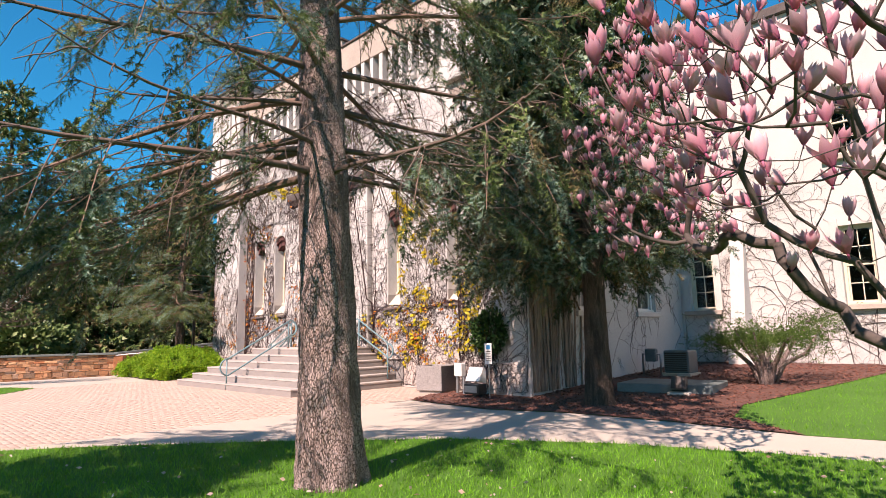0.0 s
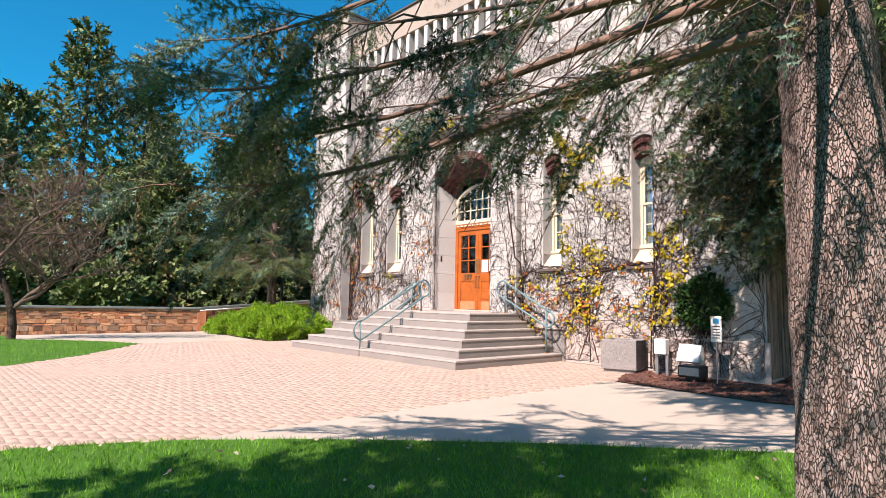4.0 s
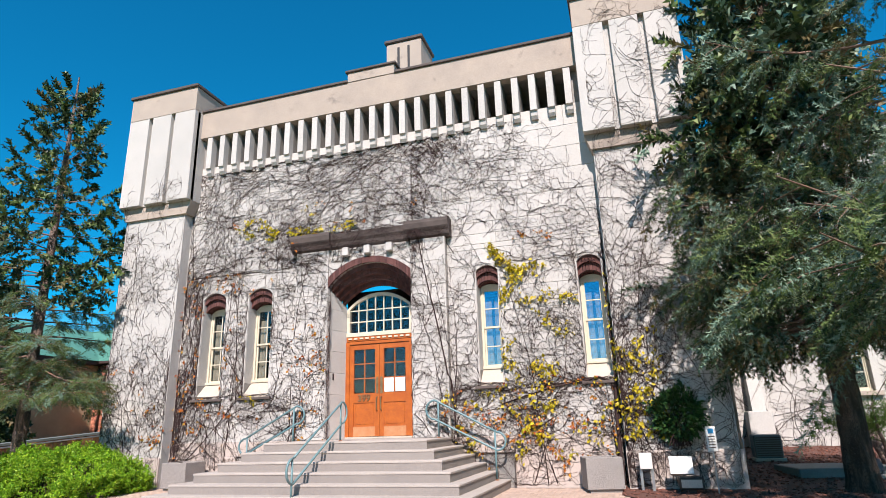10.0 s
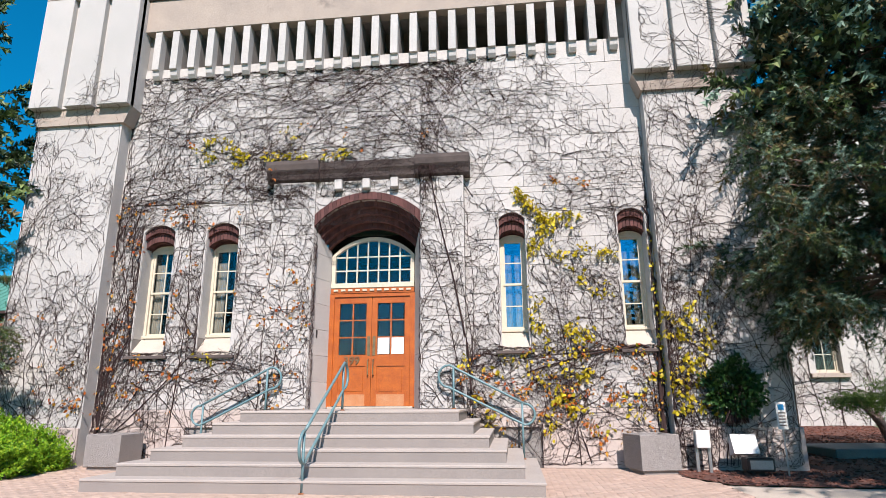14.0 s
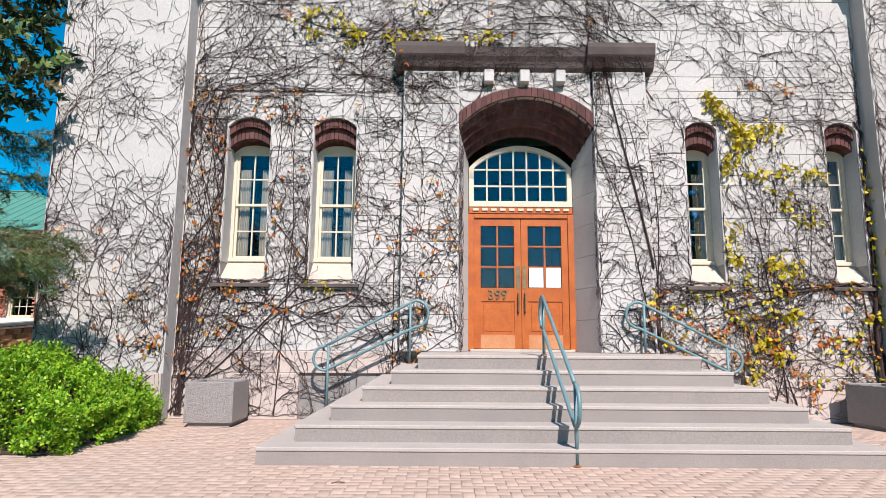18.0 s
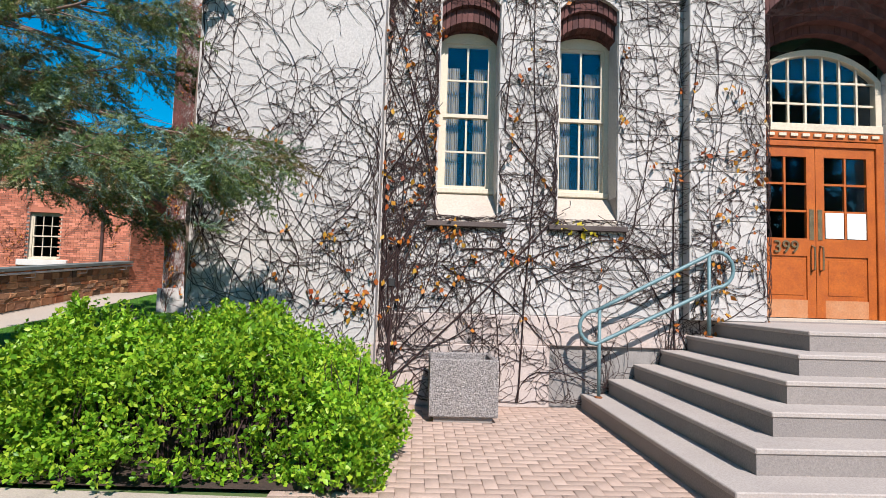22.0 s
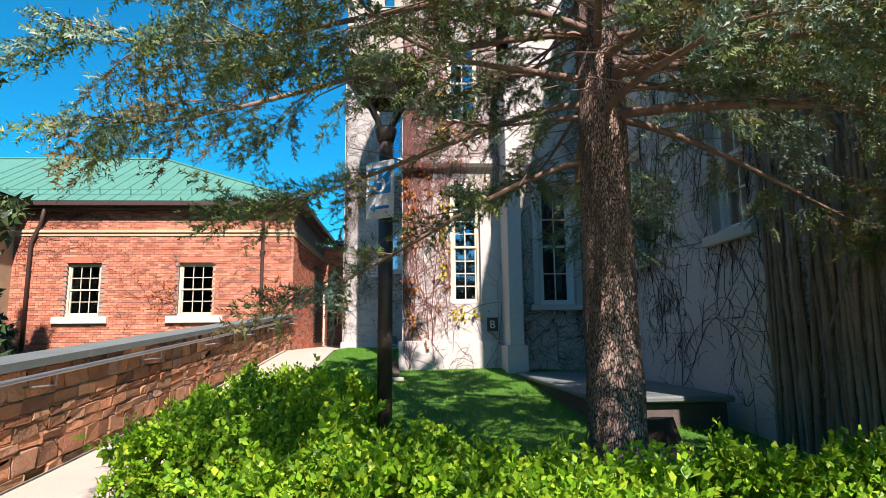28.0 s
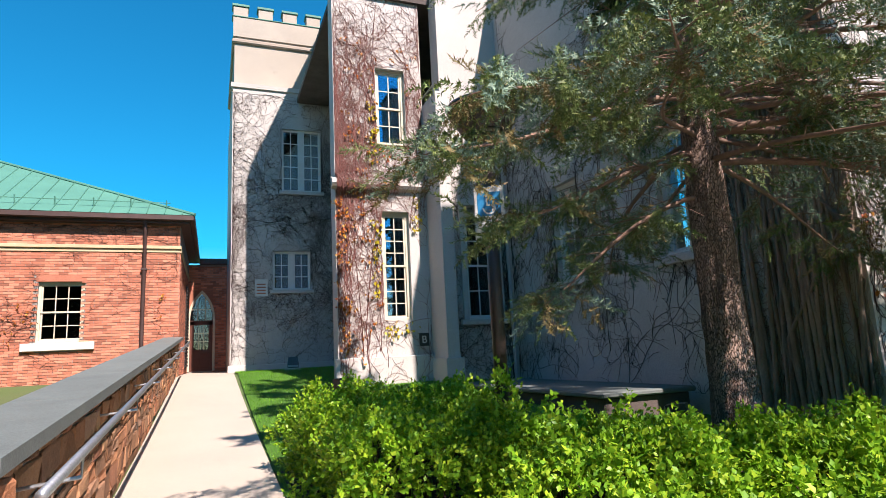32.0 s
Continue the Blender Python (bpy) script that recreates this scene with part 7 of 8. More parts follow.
def front_at(u, v, off):
    u, v, off = np.broadcast_arrays(np.asarray(u, float), np.asarray(v, float), np.asarray(off, float))
    y = np.full(u.shape, FY - 0.032)
    pil = ((u > -18.25) & (u < -17.29)) | ((u > -14.96) & (u < -14.04))
    y = np.where(pil & (v < 5.95) & (v > 1.1), 10.978, y)
    y = np.where((u > -17.29) & (u < -14.96) & (v < 5.95), 11.038, y)
    y = np.where((u > -18.39) & (u < -13.9) & (v > 5.95) & (v < 6.42), 10.86, y)
    y = np.where((v > 10.04), 10.945, y)
    y = np.where((v < 1.1) & (v > 0.74), FY - 0.052, y)
    y = np.where(v <= 0.74, FY - 0.072, y)
    return np.stack((u, y - off, v), -1)


win_holes = [(x0 - 0.01, x1 + 0.01, 2.3, z2 - 0.1) for x0, x1, z0, z1, z2 in WINDOWS]
door_void = (-17.2, -15.05, 0.5, 4.95)
corb = (-22, -10, 8.9, 10.1)
up, lt, rt = math.pi / 2, math.pi, 0.0
f_holes = win_holes + [door_void, corb]
roots = []
_r = np.random.default_rng(7)
for u, n in ((-21.9, 5), (-20.3, 3), (-18.33, 5)):
    for k in range(n):
        roots.append((u + _r.normal() * 0.12, 0.06, up + _r.normal() * 0.25, _r.uniform(3.0, 9.0), _r.uniform(0.010, 0.022)))
for k in range(42):
    roots.append((-21.9 + 6.9 * ((k * 7) % 20 + _r.random()) / 20, 5.0 + 3.6 * (k % 6 + _r.random()) / 6, _r.choice((0.1, 3.04)) + _r.normal() * 0.3, _r.uniform(1.2, 4.0), _r.uniform(0.006, 0.011)))
for k in range(50):
    roots.append((-21.9 + 4.5 * ((k * 3) % 10 + _r.random()) / 10, 0.5 + 4.6 * (k // 10 + _r.random()) / 5, _r.choice((0.4, 2.7, 1.2, 1.9)) + _r.normal() * 0.4, _r.uniform(0.8, 2.6), _r.uniform(0.005, 0.011)))
for k in range(9):
    roots.append((-21.6 + _r.uniform(0, 3.2), _r.uniform(1.5, 2.1), _r.choice((0.15, 2.95)) + _r.normal() * 0.25, _r.uniform(1.4, 3.0), _r.uniform(0.010, 0.018)))
roots += [(-21.82 + _r.normal() * 0.03, 0.06, up + _r.normal() * 0.01, _r.uniform(5.0, 8.5), 0.02) for k in range(6)]
roots += [(-17.27, 4.9, 0.75, 1.2, 0.01), (-17.0, 5.2, 0.3, 2.0, 0.008), (-16.4, 5.6, 0.1, 1.8, 0.008), (-16.8, 6.0, 0.1, 2.4, 0.009), (-16.0, 6.0, 3.0, 2.4, 0.009)]
vines("creeper", "bare brown creeper spreading over the stone front with orange leaves", front_at, (-21.98, -14.6, 0.05, 10.9), f_holes, roots, 51, 0.36, 1.1, 0.2,
      [((-22, -19, 0.6, 6.0), 1, 0.045), ((-18.4, -17.3, 0.6, 4.0), 1, 0.09)],
      runs=[(0, 14, [(-20.2, 7.03), (-19.7, 7.25), (-19.04, 6.6)]), (0, 8, [(-20.0, 6.78), (-19.0, 6.5)]), (0, 14, [(-18.68, 6.58), (-17.5, 6.66), (-16.5, 6.7)]), (0, 7, [(-18.2, 7.3), (-17.75, 7.1)]),
            (0, 12, [(-19.95, 2.2), (-19.45, 2.15), (-19.6, 2.56)]), (1, 9, [(-21.4, 3.7), (-21.36, 2.5)]), (1, 7, [(-18.5, 3.0), (-17.45, 3.15)]), (1, 5, [(-20.9, 5.5), (-19.9, 5.6)])])
roots = []
for u, n in ((-13.95, 4), (-12.6, 2), (-11.8, 2), (-10.3, 4)):
    for k in range(n):
        roots.append((u + _r.normal() * 0.1, 0.06, up + _r.normal() * 0.22, _r.uniform(2.0, 8.0), _r.uniform(0.010, 0.022)))
for k in range(18):
    roots.append((_r.uniform(-14.0, -10.4), _r.uniform(0.9, 2.4), _r.choice((0.2, 2.9, 0.9, 2.2)) + _r.normal() * 0.4, _r.uniform(0.8, 2.2), _r.uniform(0.006, 0.011)))
for k in range(12):
    roots.append((_r.uniform(-13.0, -10.6), _r.uniform(2.6, 5.4), _r.choice((0.3, 2.8)) + _r.normal() * 0.4, _r.uniform(0.8, 2.0), _r.uniform(0.004, 0.007)))
for k in range(15):
    roots.append((_r.uniform(-14.6, -12.2), _r.uniform(5.6, 8.0), _r.choice((0.8, 1.3, 2.4)) + _r.normal() * 0.3, _r.uniform(1.0, 2.6), _r.uniform(0.006, 0.012)))
for k in range(10):
    roots.append((_r.uniform(-12.4, -10.4), _r.uniform(5.2, 8.4), _r.choice((2.4, 2.9)) + _r.normal() * 0.3, _r.uniform(0.8, 2.0), _r.uniform(0.005, 0.009)))
roots += [(-13.95, 1.2, 1.62, 5.4, 0.026), (-13.85, 5.5, 2.1, 2.5, 0.018), (-13.9, 4.2, 3.3, 1.3, 0.016), (-10.32, 0.1, 1.575, 5.2, 0.045), (-10.4, 0.1, 1.58, 4.7, 0.034), (-13.6, 0.1, 2.0, 1.2, 0.022), (-12.2, 0.1, 1.2, 1.6, 0.02), (-11.7, 0.1, 1.9, 1.4, 0.02)]
vines("creeper", "creeper with yellow and orange leaves beside the doorway", front_at, (-15.0, -10.22, 0.05, 10.9), f_holes, roots, 52, 0.24, 1.0, 0.15,
      [((-14.2, -10.3, 0.3, 2.4), 1, 0.06), ((-14.2, -10.3, 0.5, 2.4), 0, 0.05)],
      runs=[(0, 34, [(-12.94, 5.6), (-12.5, 5.0), (-11.75, 4.95)]), (0, 36, [(-12.3, 4.95), (-12.5, 4.55), (-12.72, 4.2)]), (0, 20, [(-12.72, 3.5), (-12.7, 2.86), (-13.2, 2.5), (-12.77, 2.25)]), (0, 13, [(-12.65, 4.17), (-11.84, 4.27), (-10.95, 4.18)]),
            (0, 9, [(-12.04, 3.93), (-11.55, 3.54), (-10.98, 3.24)]), (0, 16, [(-12.8, 2.77), (-12.2, 2.7), (-11.5, 2.5)]), (0, 18, [(-12.2, 1.85), (-11.6, 1.65)]), (0, 20, [(-12.57, 1.26), (-11.9, 1.17)]), (1, 12, [(-13.7, 1.9), (-12.9, 1.35)]),
            (0, 7, [(-10.28, 5.35), (-10.25, 3.35), (-10.27, 2.37), (-10.28, 1.3)]), (1, 14, [(-11.7, 0.9), (-11.5, 0.4)]), (1, 8, [(-12.2, 5.8), (-11.45, 5.7)]), (1, 9, [(-11.4, 1.4), (-10.5, 1.3)])])

# long arcs that sweep from above the doorway over the upper wall
roots = [(_r.uniform(-14.9, -13.45), _r.uniform(5.75, 8.3), _r.uniform(1.9, 2.75), _r.uniform(3.0, 7.5), _r.uniform(0.007, 0.013), _r.uniform(0.1, 0.32)) for k in range(24)]
roots += [(-21.9, _r.uniform(4.6, 8.4), _r.uniform(-0.3, 0.7), _r.uniform(2.0, 5.0), _r.uniform(0.007, 0.012), _r.normal() * 0.1) for k in range(22)]
roots += [(_r.uniform(-20.5, -15.0), _r.uniform(6.5, 8.7), _r.choice((0.1, 3.1)) + _r.normal() * 0.25, _r.uniform(1.5, 4.0), _r.uniform(0.006, 0.009)) for k in range(14)]
vines("creeper", "long bare creeper arcs sweeping over the upper stone front", front_at, (-21.95, -13.3, 5.6, 8.85), f_holes, roots, 67, 0.6, 1.3, 0.3, [((-22, -13.3, 6.0, 7.6), 1, 0.02)], wander=0.07)


def tower_front(u, v, off):
    u, v, off = np.broadcast_arrays(np.asarray(u, float), np.asarray(v, float), np.asarray(off, float))
    y = np.where(v < 0.75, TY - 0.062, np.where(v > 7.98, 10.6, np.where(v > 7.58, 10.72, TY - 0.002)))
    return np.stack((u, y - off, v), -1)


roots = [(u, 0.1, up + _r.normal() * 0.2, _r.uniform(3, 10), _r.uniform(0.006, 0.013)) for u in _r.uniform(-24.1, -22.05, 8)]
roots += [(u, v, _r.uniform(0, 6.28), _r.uniform(1, 2.5), 0.006) for u, v in ((-24.1 + 2.05 * (k % 4 + _r.random()) / 4, 0.5 + 7.4 * (k // 4 + _r.random()) / 9) for k in range(36))]
vines("creeper", "dense bare creeper matting the corner tower by the hedge", tower_front, (-24.14, -22.0, 0.05, 11.6), [], roots, 53, 0.34, 0.8, 0.2, [((-24.1, -22, 0.6, 3.2), 1, 0.05), ((-24, -22, 8.5, 11), 1, 0.02)])
roots = [(u, 0.1, up + _r.normal() * 0.2, _r.uniform(4, 11), _r.uniform(0.008, 0.018)) for u in _r.uniform(-10.2, -8.1, 12)]
roots += [(u, v, _r.uniform(0, 6.28), _r.uniform(1, 3), 0.008) for u, v in zip(_r.uniform(-10.2, -8.1, 34), _r.uniform(0.5, 10.5, 34))]
vines("creeper", "bare creeper over the corner tower beneath the spruce", tower_front, (-10.2, -8.06, 0.05, 11.6), [], roots, 54, 0.3, 1.0, 0.2, [((-10.2, -9.3, 1.0, 3.2), 0, 0.16)])


def side_at(x, sgn):
    def f(u, v, off):
        u, v, off = np.broadcast_arrays(np.asarray(u, float), np.asarray(v, float), np.asarray(off, float))
        return np.stack((x + sgn * off, u, v), -1)
    return f


def plane_y(y):
    def f(u, v, off):
        u, v, off = np.broadcast_arrays(np.asarray(u, float), np.asarray(v, float), np.asarray(off, float))
        return np.stack((u, y - off, v), -1)
    return f


# thick hanging stems on the shaded sides near the corners
for x, sg, y0, y1, sd, holes in ((HALL_E - 0.12, 1, 11.85, 13.1, 55, SIDE_HOLES_E), (HALL_W + 0.12, -1, 11.85, 13.0, 56, SIDE_HOLES_W)):
    roots = [(u, 0.1, up + _r.normal() * 0.06, _r.uniform(4.5, 10), _r.uniform(0.014, 0.045)) for u in _r.uniform(y0 - 0.8, y1, 44)]
    vines("creeper", "thick dark curtain of creeper stems on the shaded wall", side_at(x, sg), (10.9, 19.2, 0.05, 10.8), holes, roots, sd, 0.5, 0.8, 0.3, material=STEM_GREY, wander=0.05)
for x, sg, sd in ((HALL_E + 0.003, 1, 65), (HALL_W - 0.003, -1, 66)):
    roots = [(u, 0.1, up + _r.normal() * 0.05, _r.uniform(4.5, 9.5), _r.uniform(0.014, 0.04)) for u in _r.uniform(10.9, 11.85, 34)]
    vines("creeper", "thick dark curtain of creeper stems on the tower's shaded side", side_at(x, sg), (10.87, 11.9, 0.05, 10.0), [], roots, sd, 0.5, 0.6, 0.3, material=STEM_GREY, wander=0.05)
for x, sg, sd, holes in ((HALL_E - 0.12, 1, 57, SIDE_HOLES_E), (HALL_W + 0.12, -1, 58, SIDE_HOLES_W)):
    roots = [(u, v, _r.uniform(0.3, 2.8), _r.uniform(1.5, 4), _r.uniform(0.006, 0.012)) for u, v in zip(_r.uniform(12.6, 19, 56), _r.uniform(0.4, 6, 56))]
    vines("creeper", "thin bare creeper on the shaded side wall", side_at(x, sg), (11.8, 19.2, 0.05, 10.5), holes, roots, sd, 0.3 if sg < 0 else 1.2, 1.1, 0.2)
def bay_at(u, v, off):
    u, v, off = np.broadcast_arrays(np.asarray(u, float), np.asarray(v, float), np.asarray(off, float))
    y = np.where(v < 1.22, BAY_Y - 0.113, np.where((v > 5.08) & (v < 5.42), 19.658, BAY_Y - 0.002))
    return np.stack((u, y - off, v), -1)


roots = [(u, v, up + _r.normal() * 0.3, _r.uniform(2, 6), _r.uniform(0.006, 0.014)) for u, v in zip(_r.uniform(-28.15, -26.0, 58), _r.uniform(0.5, 7.5, 58))]
roots += [(u, v, up + _r.normal() * 0.12, _r.uniform(2, 7), _r.uniform(0.008, 0.02)) for u, v in zip(_r.uniform(-28.17, -27.5, 44), _r.uniform(0.4, 5.5, 44))]
vines("creeper", "reddish creeper with orange and yellow leaves covering the bay", bay_at, (-28.19, -25.96, 0.3, 12.0), bay_holes, roots, 59, 0.4, 0.8, 0.26,
      [((-28.2, -27.2, 0.6, 5.0), 1, 0.1), ((-28, -26, 5.0, 9.0), 1, 0.04)], material=VINE_RED, wander=0.08,
      runs=[(0, 9, [(-27.25, 2.4), (-27.2, 3.4), (-27.3, 4.6)]), (0, 8, [(-27.3, 5.7), (-27.25, 6.6), (-27.3, 7.6)]), (0, 12, [(-27.2, 1.85), (-26.4, 1.8)]), (1, 9, [(-28.0, 1.0), (-28.05, 4.8)]), (0, 9, [(-26.3, 4.0), (-26.25, 5.0)])])
roots = [(u, v, up + _r.normal() * 0.7, _r.uniform(2, 6), _r.uniform(0.005, 0.01)) for u, v in zip(_r.uniform(-30.2, -26.9, 62), _r.uniform(0.9, 8.0, 62))]
vines("creeper", "net of thin creeper on the grey tower", plane_y(TWY - 0.002), (-30.28, -26.5, 0.9, 10.4), tower_holes, roots, 60, 0.28, 1.1, 0.22)
roots = [(u, v, _r.uniform(0, 3.1), _r.uniform(1, 4), _r.uniform(0.006, 0.012)) for u, v in zip(_r.uniform(-25.6, -24.2, 14), _r.uniform(0.3, 3.5, 14))]
vines("creeper", "thin creeper on the shaded wing wall", plane_y(WING_Y - 0.002), (-25.64, -24.1, 0.2, 9.0), wing_w_holes, roots, 61, 0.2, 1.0, 0.14)
roots = [(u, 0.4, up + _r.normal() * 0.2, _r.uniform(4, 10), _r.uniform(0.008, 0.02)) for u in _r.uniform(-8, 6, 56)]
vines("creeper", "net of bare creeper on the pale east wing", plane_y(WING_Y + 0.045), (-8.1, 9, 0.3, 10.6), EW_HOLES, roots, 62, 0.5, 1.2, 0.5)
roots = [(u, v, _r.choice((0.1, 3.0)) + _r.normal() * 0.3, _r.uniform(1, 3), 0.007) for u, v in zip(_r.uniform(-40, -32, 16), _r.uniform(4.75, 5.2, 16))]
roots += [(u, v, _r.uniform(0, 3.1), _r.uniform(0.5, 1.6), 0.006) for u, v in zip(_r.uniform(-37, -32, 16), _r.uniform(1.4, 3.2, 16))]
vines("creeper", "creeper with orange leaves on the red brick wall", plane_y(BHY - 0.02), (-40.2, -31.8, 0.8, 5.3), bh_holes, roots, 63, 0.3, 0.9, 0.2, [((-37, -31.8, 1.2, 3.4), 1, 0.11)])


def clump(name, label, cx, cy, cz, rx, ry, rz, n, mat, size, seed, category="shrub"):
    """Leaves in an uneven lump."""
    r = np.random.default_rng(seed)
    t = thing(name, label, category)
    d = r.normal(size=(n, 3))
    d /= np.linalg.norm(d, axis=1, keepdims=True)
    lump = np.array([noise.noise((float(a[0]) * 2.1 + seed, float(a[1]) * 2.1, float(a[2]) * 2.1)) for a in d])
    rad = (0.78 + 0.4 * lump) * r.uniform(0.72, 1.0, n)
    pos = np.array((cx, cy, cz)) + d * rad[:, None] * np.array((rx, ry, rz))
    v, f = scatter(*leaf_mesh(0.3), frames(pos, d + r.normal(size=d.shape) * 0.6, size * r.uniform(0.6, 1.3, n), r))
    tagged(fast_mesh("foliage", v, f, mat, t), kind="stuff")
    stems = [(np.array([(cx + r.normal() * rx * 0.2, cy + r.normal() * ry * 0.2, max(0.0, cz - rz)), (cx + q[0] * rx * 0.4, cy + q[1] * ry * 0.4, cz), np.array((cx, cy, cz)) + q * np.array((rx, ry, rz)) * 0.7]), np.array((0.012, 0.009, 0.004))) for q in d[:24]]
    v, f = many_tubes(stems, 4)
    tagged(fast_mesh("stem_mass", v, f, VINE, t), kind="stuff")
    return t


clump("ivy", "dark green ivy mound hanging on the tower's foot", -9.15, 10.72, 1.45, 0.62, 0.25, 0.62, 2600, IVY_GREEN, 0.085, 71, "ivy")
for x, y, h, sd in ((-36.8, 6.6, 1.7, 72), (-38.8, 3.0, 1.9, 73), (-41.5, -1.2, 1.9, 74), (-43.0, 7.5, 2.0, 75)):
    clump("evergreen_shrub", "dark evergreen shrub beyond the rubble wall", x, y, h * 0.8, 2.3, 2.3, h, 3000, NEEDLE_GREEN, 0.3, sd)

# ---- magnolia ----
mag = thing("magnolia_tree", "magnolia in full bloom with pink tulip-shaped flowers", "tree")
r = np.random.default_rng(81)
M0 = np.array((0.25, 4.1, float(ground_z(0.25, 4.1))))
# the crown: points in a rounded mass, each joined to the nearest limb already grown
# the crown leans out over the grass, away from the trunk
CROWN = np.array((-0.9, 3.15, 2.85))
ahead_, left_ = np.array((-0.31, 0.95, 0)), np.array((-0.95, -0.31, 0))
q_ = r.uniform(-1, 1, (9000, 3))
q_ = q_[(np.abs(q_) ** 4).sum(1) < 1]
lf = np.where(q_[:, 1] > 0, 0.62, 1.15) * q_[:, 1]
pts = CROWN + ahead_ * (1.35 * q_[:, :1]) + left_ * lf[:, None] + np.array((0, 0, 1.25)) * q_[:, 2:]
under = 1.62 + 0.4 * np.clip((lf + 0.25) / 0.4, 0, 1) + 0.2 * np.sin(pts[:, 0] * 3.1 + pts[:, 1] * 2.3).clip(0, 1)
pts = pts[pts[:, 2] > under]
# a second, farther mass of the crown
q_ = r.uniform(-1, 1, (4000, 3))
q_ = q_[(np.abs(q_) ** 3).sum(1) < 1]
back = np.array((-2.75, 6.0, 3.35)) + ahead_ * (1.3 * q_[:, :1]) + left_ * (0.8 * q_[:, 1:2]) + np.array((0, 0, 1.25)) * q_[:, 2:]
pts = np.concatenate((pts[:1100], back[back[:, 2] > 2.2][:700]))
pts = pts[r.permutation(len(pts))]
heads = []
for p in pts:
    if all(np.linalg.norm(p - q) > 0.115 for q in heads):
        heads.append(p)
    if len(heads) == 760:
        break
bloom = [k < 680 for k in range(len(heads))]
nodes, up_node, ends = [M0 + (0, 0, 0.5)], [-1], []
for a, el, L in ((3.0, 0.75, 1.5), (3.6, 0.9, 1.5), (4.3, 0.85, 1.4), (5.2, 0.9, 1.2), (1.2, 0.9, 1.4), (0.2, 0.9, 1.4), (2.3, 0.9, 1.4), (3.9, 1.3, 1.9)):
    last = 0
    for k in range(6):
        nodes.append(M0 + (0, 0, 0.5) + np.array((math.cos(a) * math.cos(el), math.sin(a) * math.cos(el), math.sin(el))) * L * (k + 1) / 6 + r.normal(size=3) * 0.05)
        up_node.append(last)
        last = len(nodes) - 1
away = [np.linalg.norm(n_ - nodes[0]) for n_ in nodes]
for k in sorted(range(len(heads)), key=lambda k: np.linalg.norm(heads[k] - nodes[0])):
    h = heads[k]
    d = np.linalg.norm(np.array(nodes) - h, axis=1) + 0.28 * np.array(away)
    d[0] += 9
    last = int(np.argmin(d))
    a0 = nodes[last].copy()
    n = max(2, int(np.linalg.norm(h - a0) / 0.12))
    for i in range(1, n + 1):
        f = i / n
        q = a0 + (h - a0) * f + np.array((0, 0, -0.10 * math.sin(f * math.pi))) * np.linalg.norm(h - a0) + (r.normal(size=3) * 0.012 if i < n else 0)
        nodes.append(q)
        up_node.append(last)
        away.append(away[last] + 0.12)
        last = len(nodes) - 1
    ends.append((last, bloom[k]))
load = np.zeros(len(nodes))
for last, _ in ends:
    while last >= 0:
        load[last] += 1
        last = up_node[last]
rad_ = 0.0024 * np.maximum(load, 1) ** 0.47
limbs = []
for k in range(1, len(nodes)):
    u_ = up_node[k]
    limbs.append((np.array([nodes[u_], (nodes[u_] + nodes[k]) / 2, nodes[k]]), np.array((min(rad_[u_], rad_[k] * 1.3), rad_[k], rad_[k]))))
v, f = many_tubes([(np.array([M0 - (0, 0, 0.2), M0 + (0, 0, 0.2), M0 + (0, 0, 0.52)]), np.array((0.13, 0.1, 0.085)))], 12)
fast_mesh("trunk", v, f, MAGNOLIA_BARK, mag, True)
v, f = many_tubes(limbs, 5)
tagged(fast_mesh("limb_mass", v, f, MAGNOLIA_BARK, mag, True), kind="stuff")


def petal(open_, turn, n=4, m=3):
    """One cupped petal of a tulip flower, as rows of points."""
    rows = []
    for i in range(n + 1):
        t = i / n
        w = 0.27 * math.sin(math.pi * min(1, 0.18 + 0.82 * t) ** 0.8) + 0.02
        rr = 0.10 + 0.27 * math.sin(t * 1.9) + open_ * t * t
        for j in range(m + 1):
            q = (j / m - 0.5) * 2
            a = turn + q * w / max(rr, 0.15)
            rows.append((rr * math.cos(a) * (1 - 0.05 * q * q), rr * math.sin(a), t * (1.0 - 0.06 * q * q)))
    fs = [(i * (m + 1) + j, i * (m + 1) + j + 1, (i + 1) * (m + 1) + j + 1, (i + 1) * (m + 1) + j) for i in range(n) for j in range(m)]
    return rows, fs


flowers = []
for op in (-0.14, 0.02, 0.16):
    b = Build()
    for k in range(6):
        b.add(*petal(op + (0.05 if k % 2 else 0), k * 2 * math.pi / 6 + 0.2 * (k % 2)))
    b.tube([(0, 0, -0.25), (0, 0, 0.06)], 0.05, 6)
    for mt in (PETAL, PETAL_DEEP):
        me = b.mesh("flower")
        me.materials.append(mt)
        me.polygons.foreach_set("use_smooth", [True] * len(me.polygons))
        flowers.append(me)
cand = [(nodes[k], nodes[k] - nodes[up_node[k]]) for k, b_ in ends if b_]
for p, d in cand:
    dd = Vector(d / np.linalg.norm(d) * 0.35 + np.array((0, 0, 1.0)) + r.normal(size=3) * 0.25)
    m = Matrix.Translation(p) @ dd.to_track_quat("Z", "Y").to_matrix().to_4x4() @ Matrix.Rotation(r.uniform(0, 6.28), 4, "Z") @ Matrix.Scale(r.uniform(0.08, 0.125), 4)
    part("flower", flowers[r.integers(0, 6)], PETAL, mag, m=m)

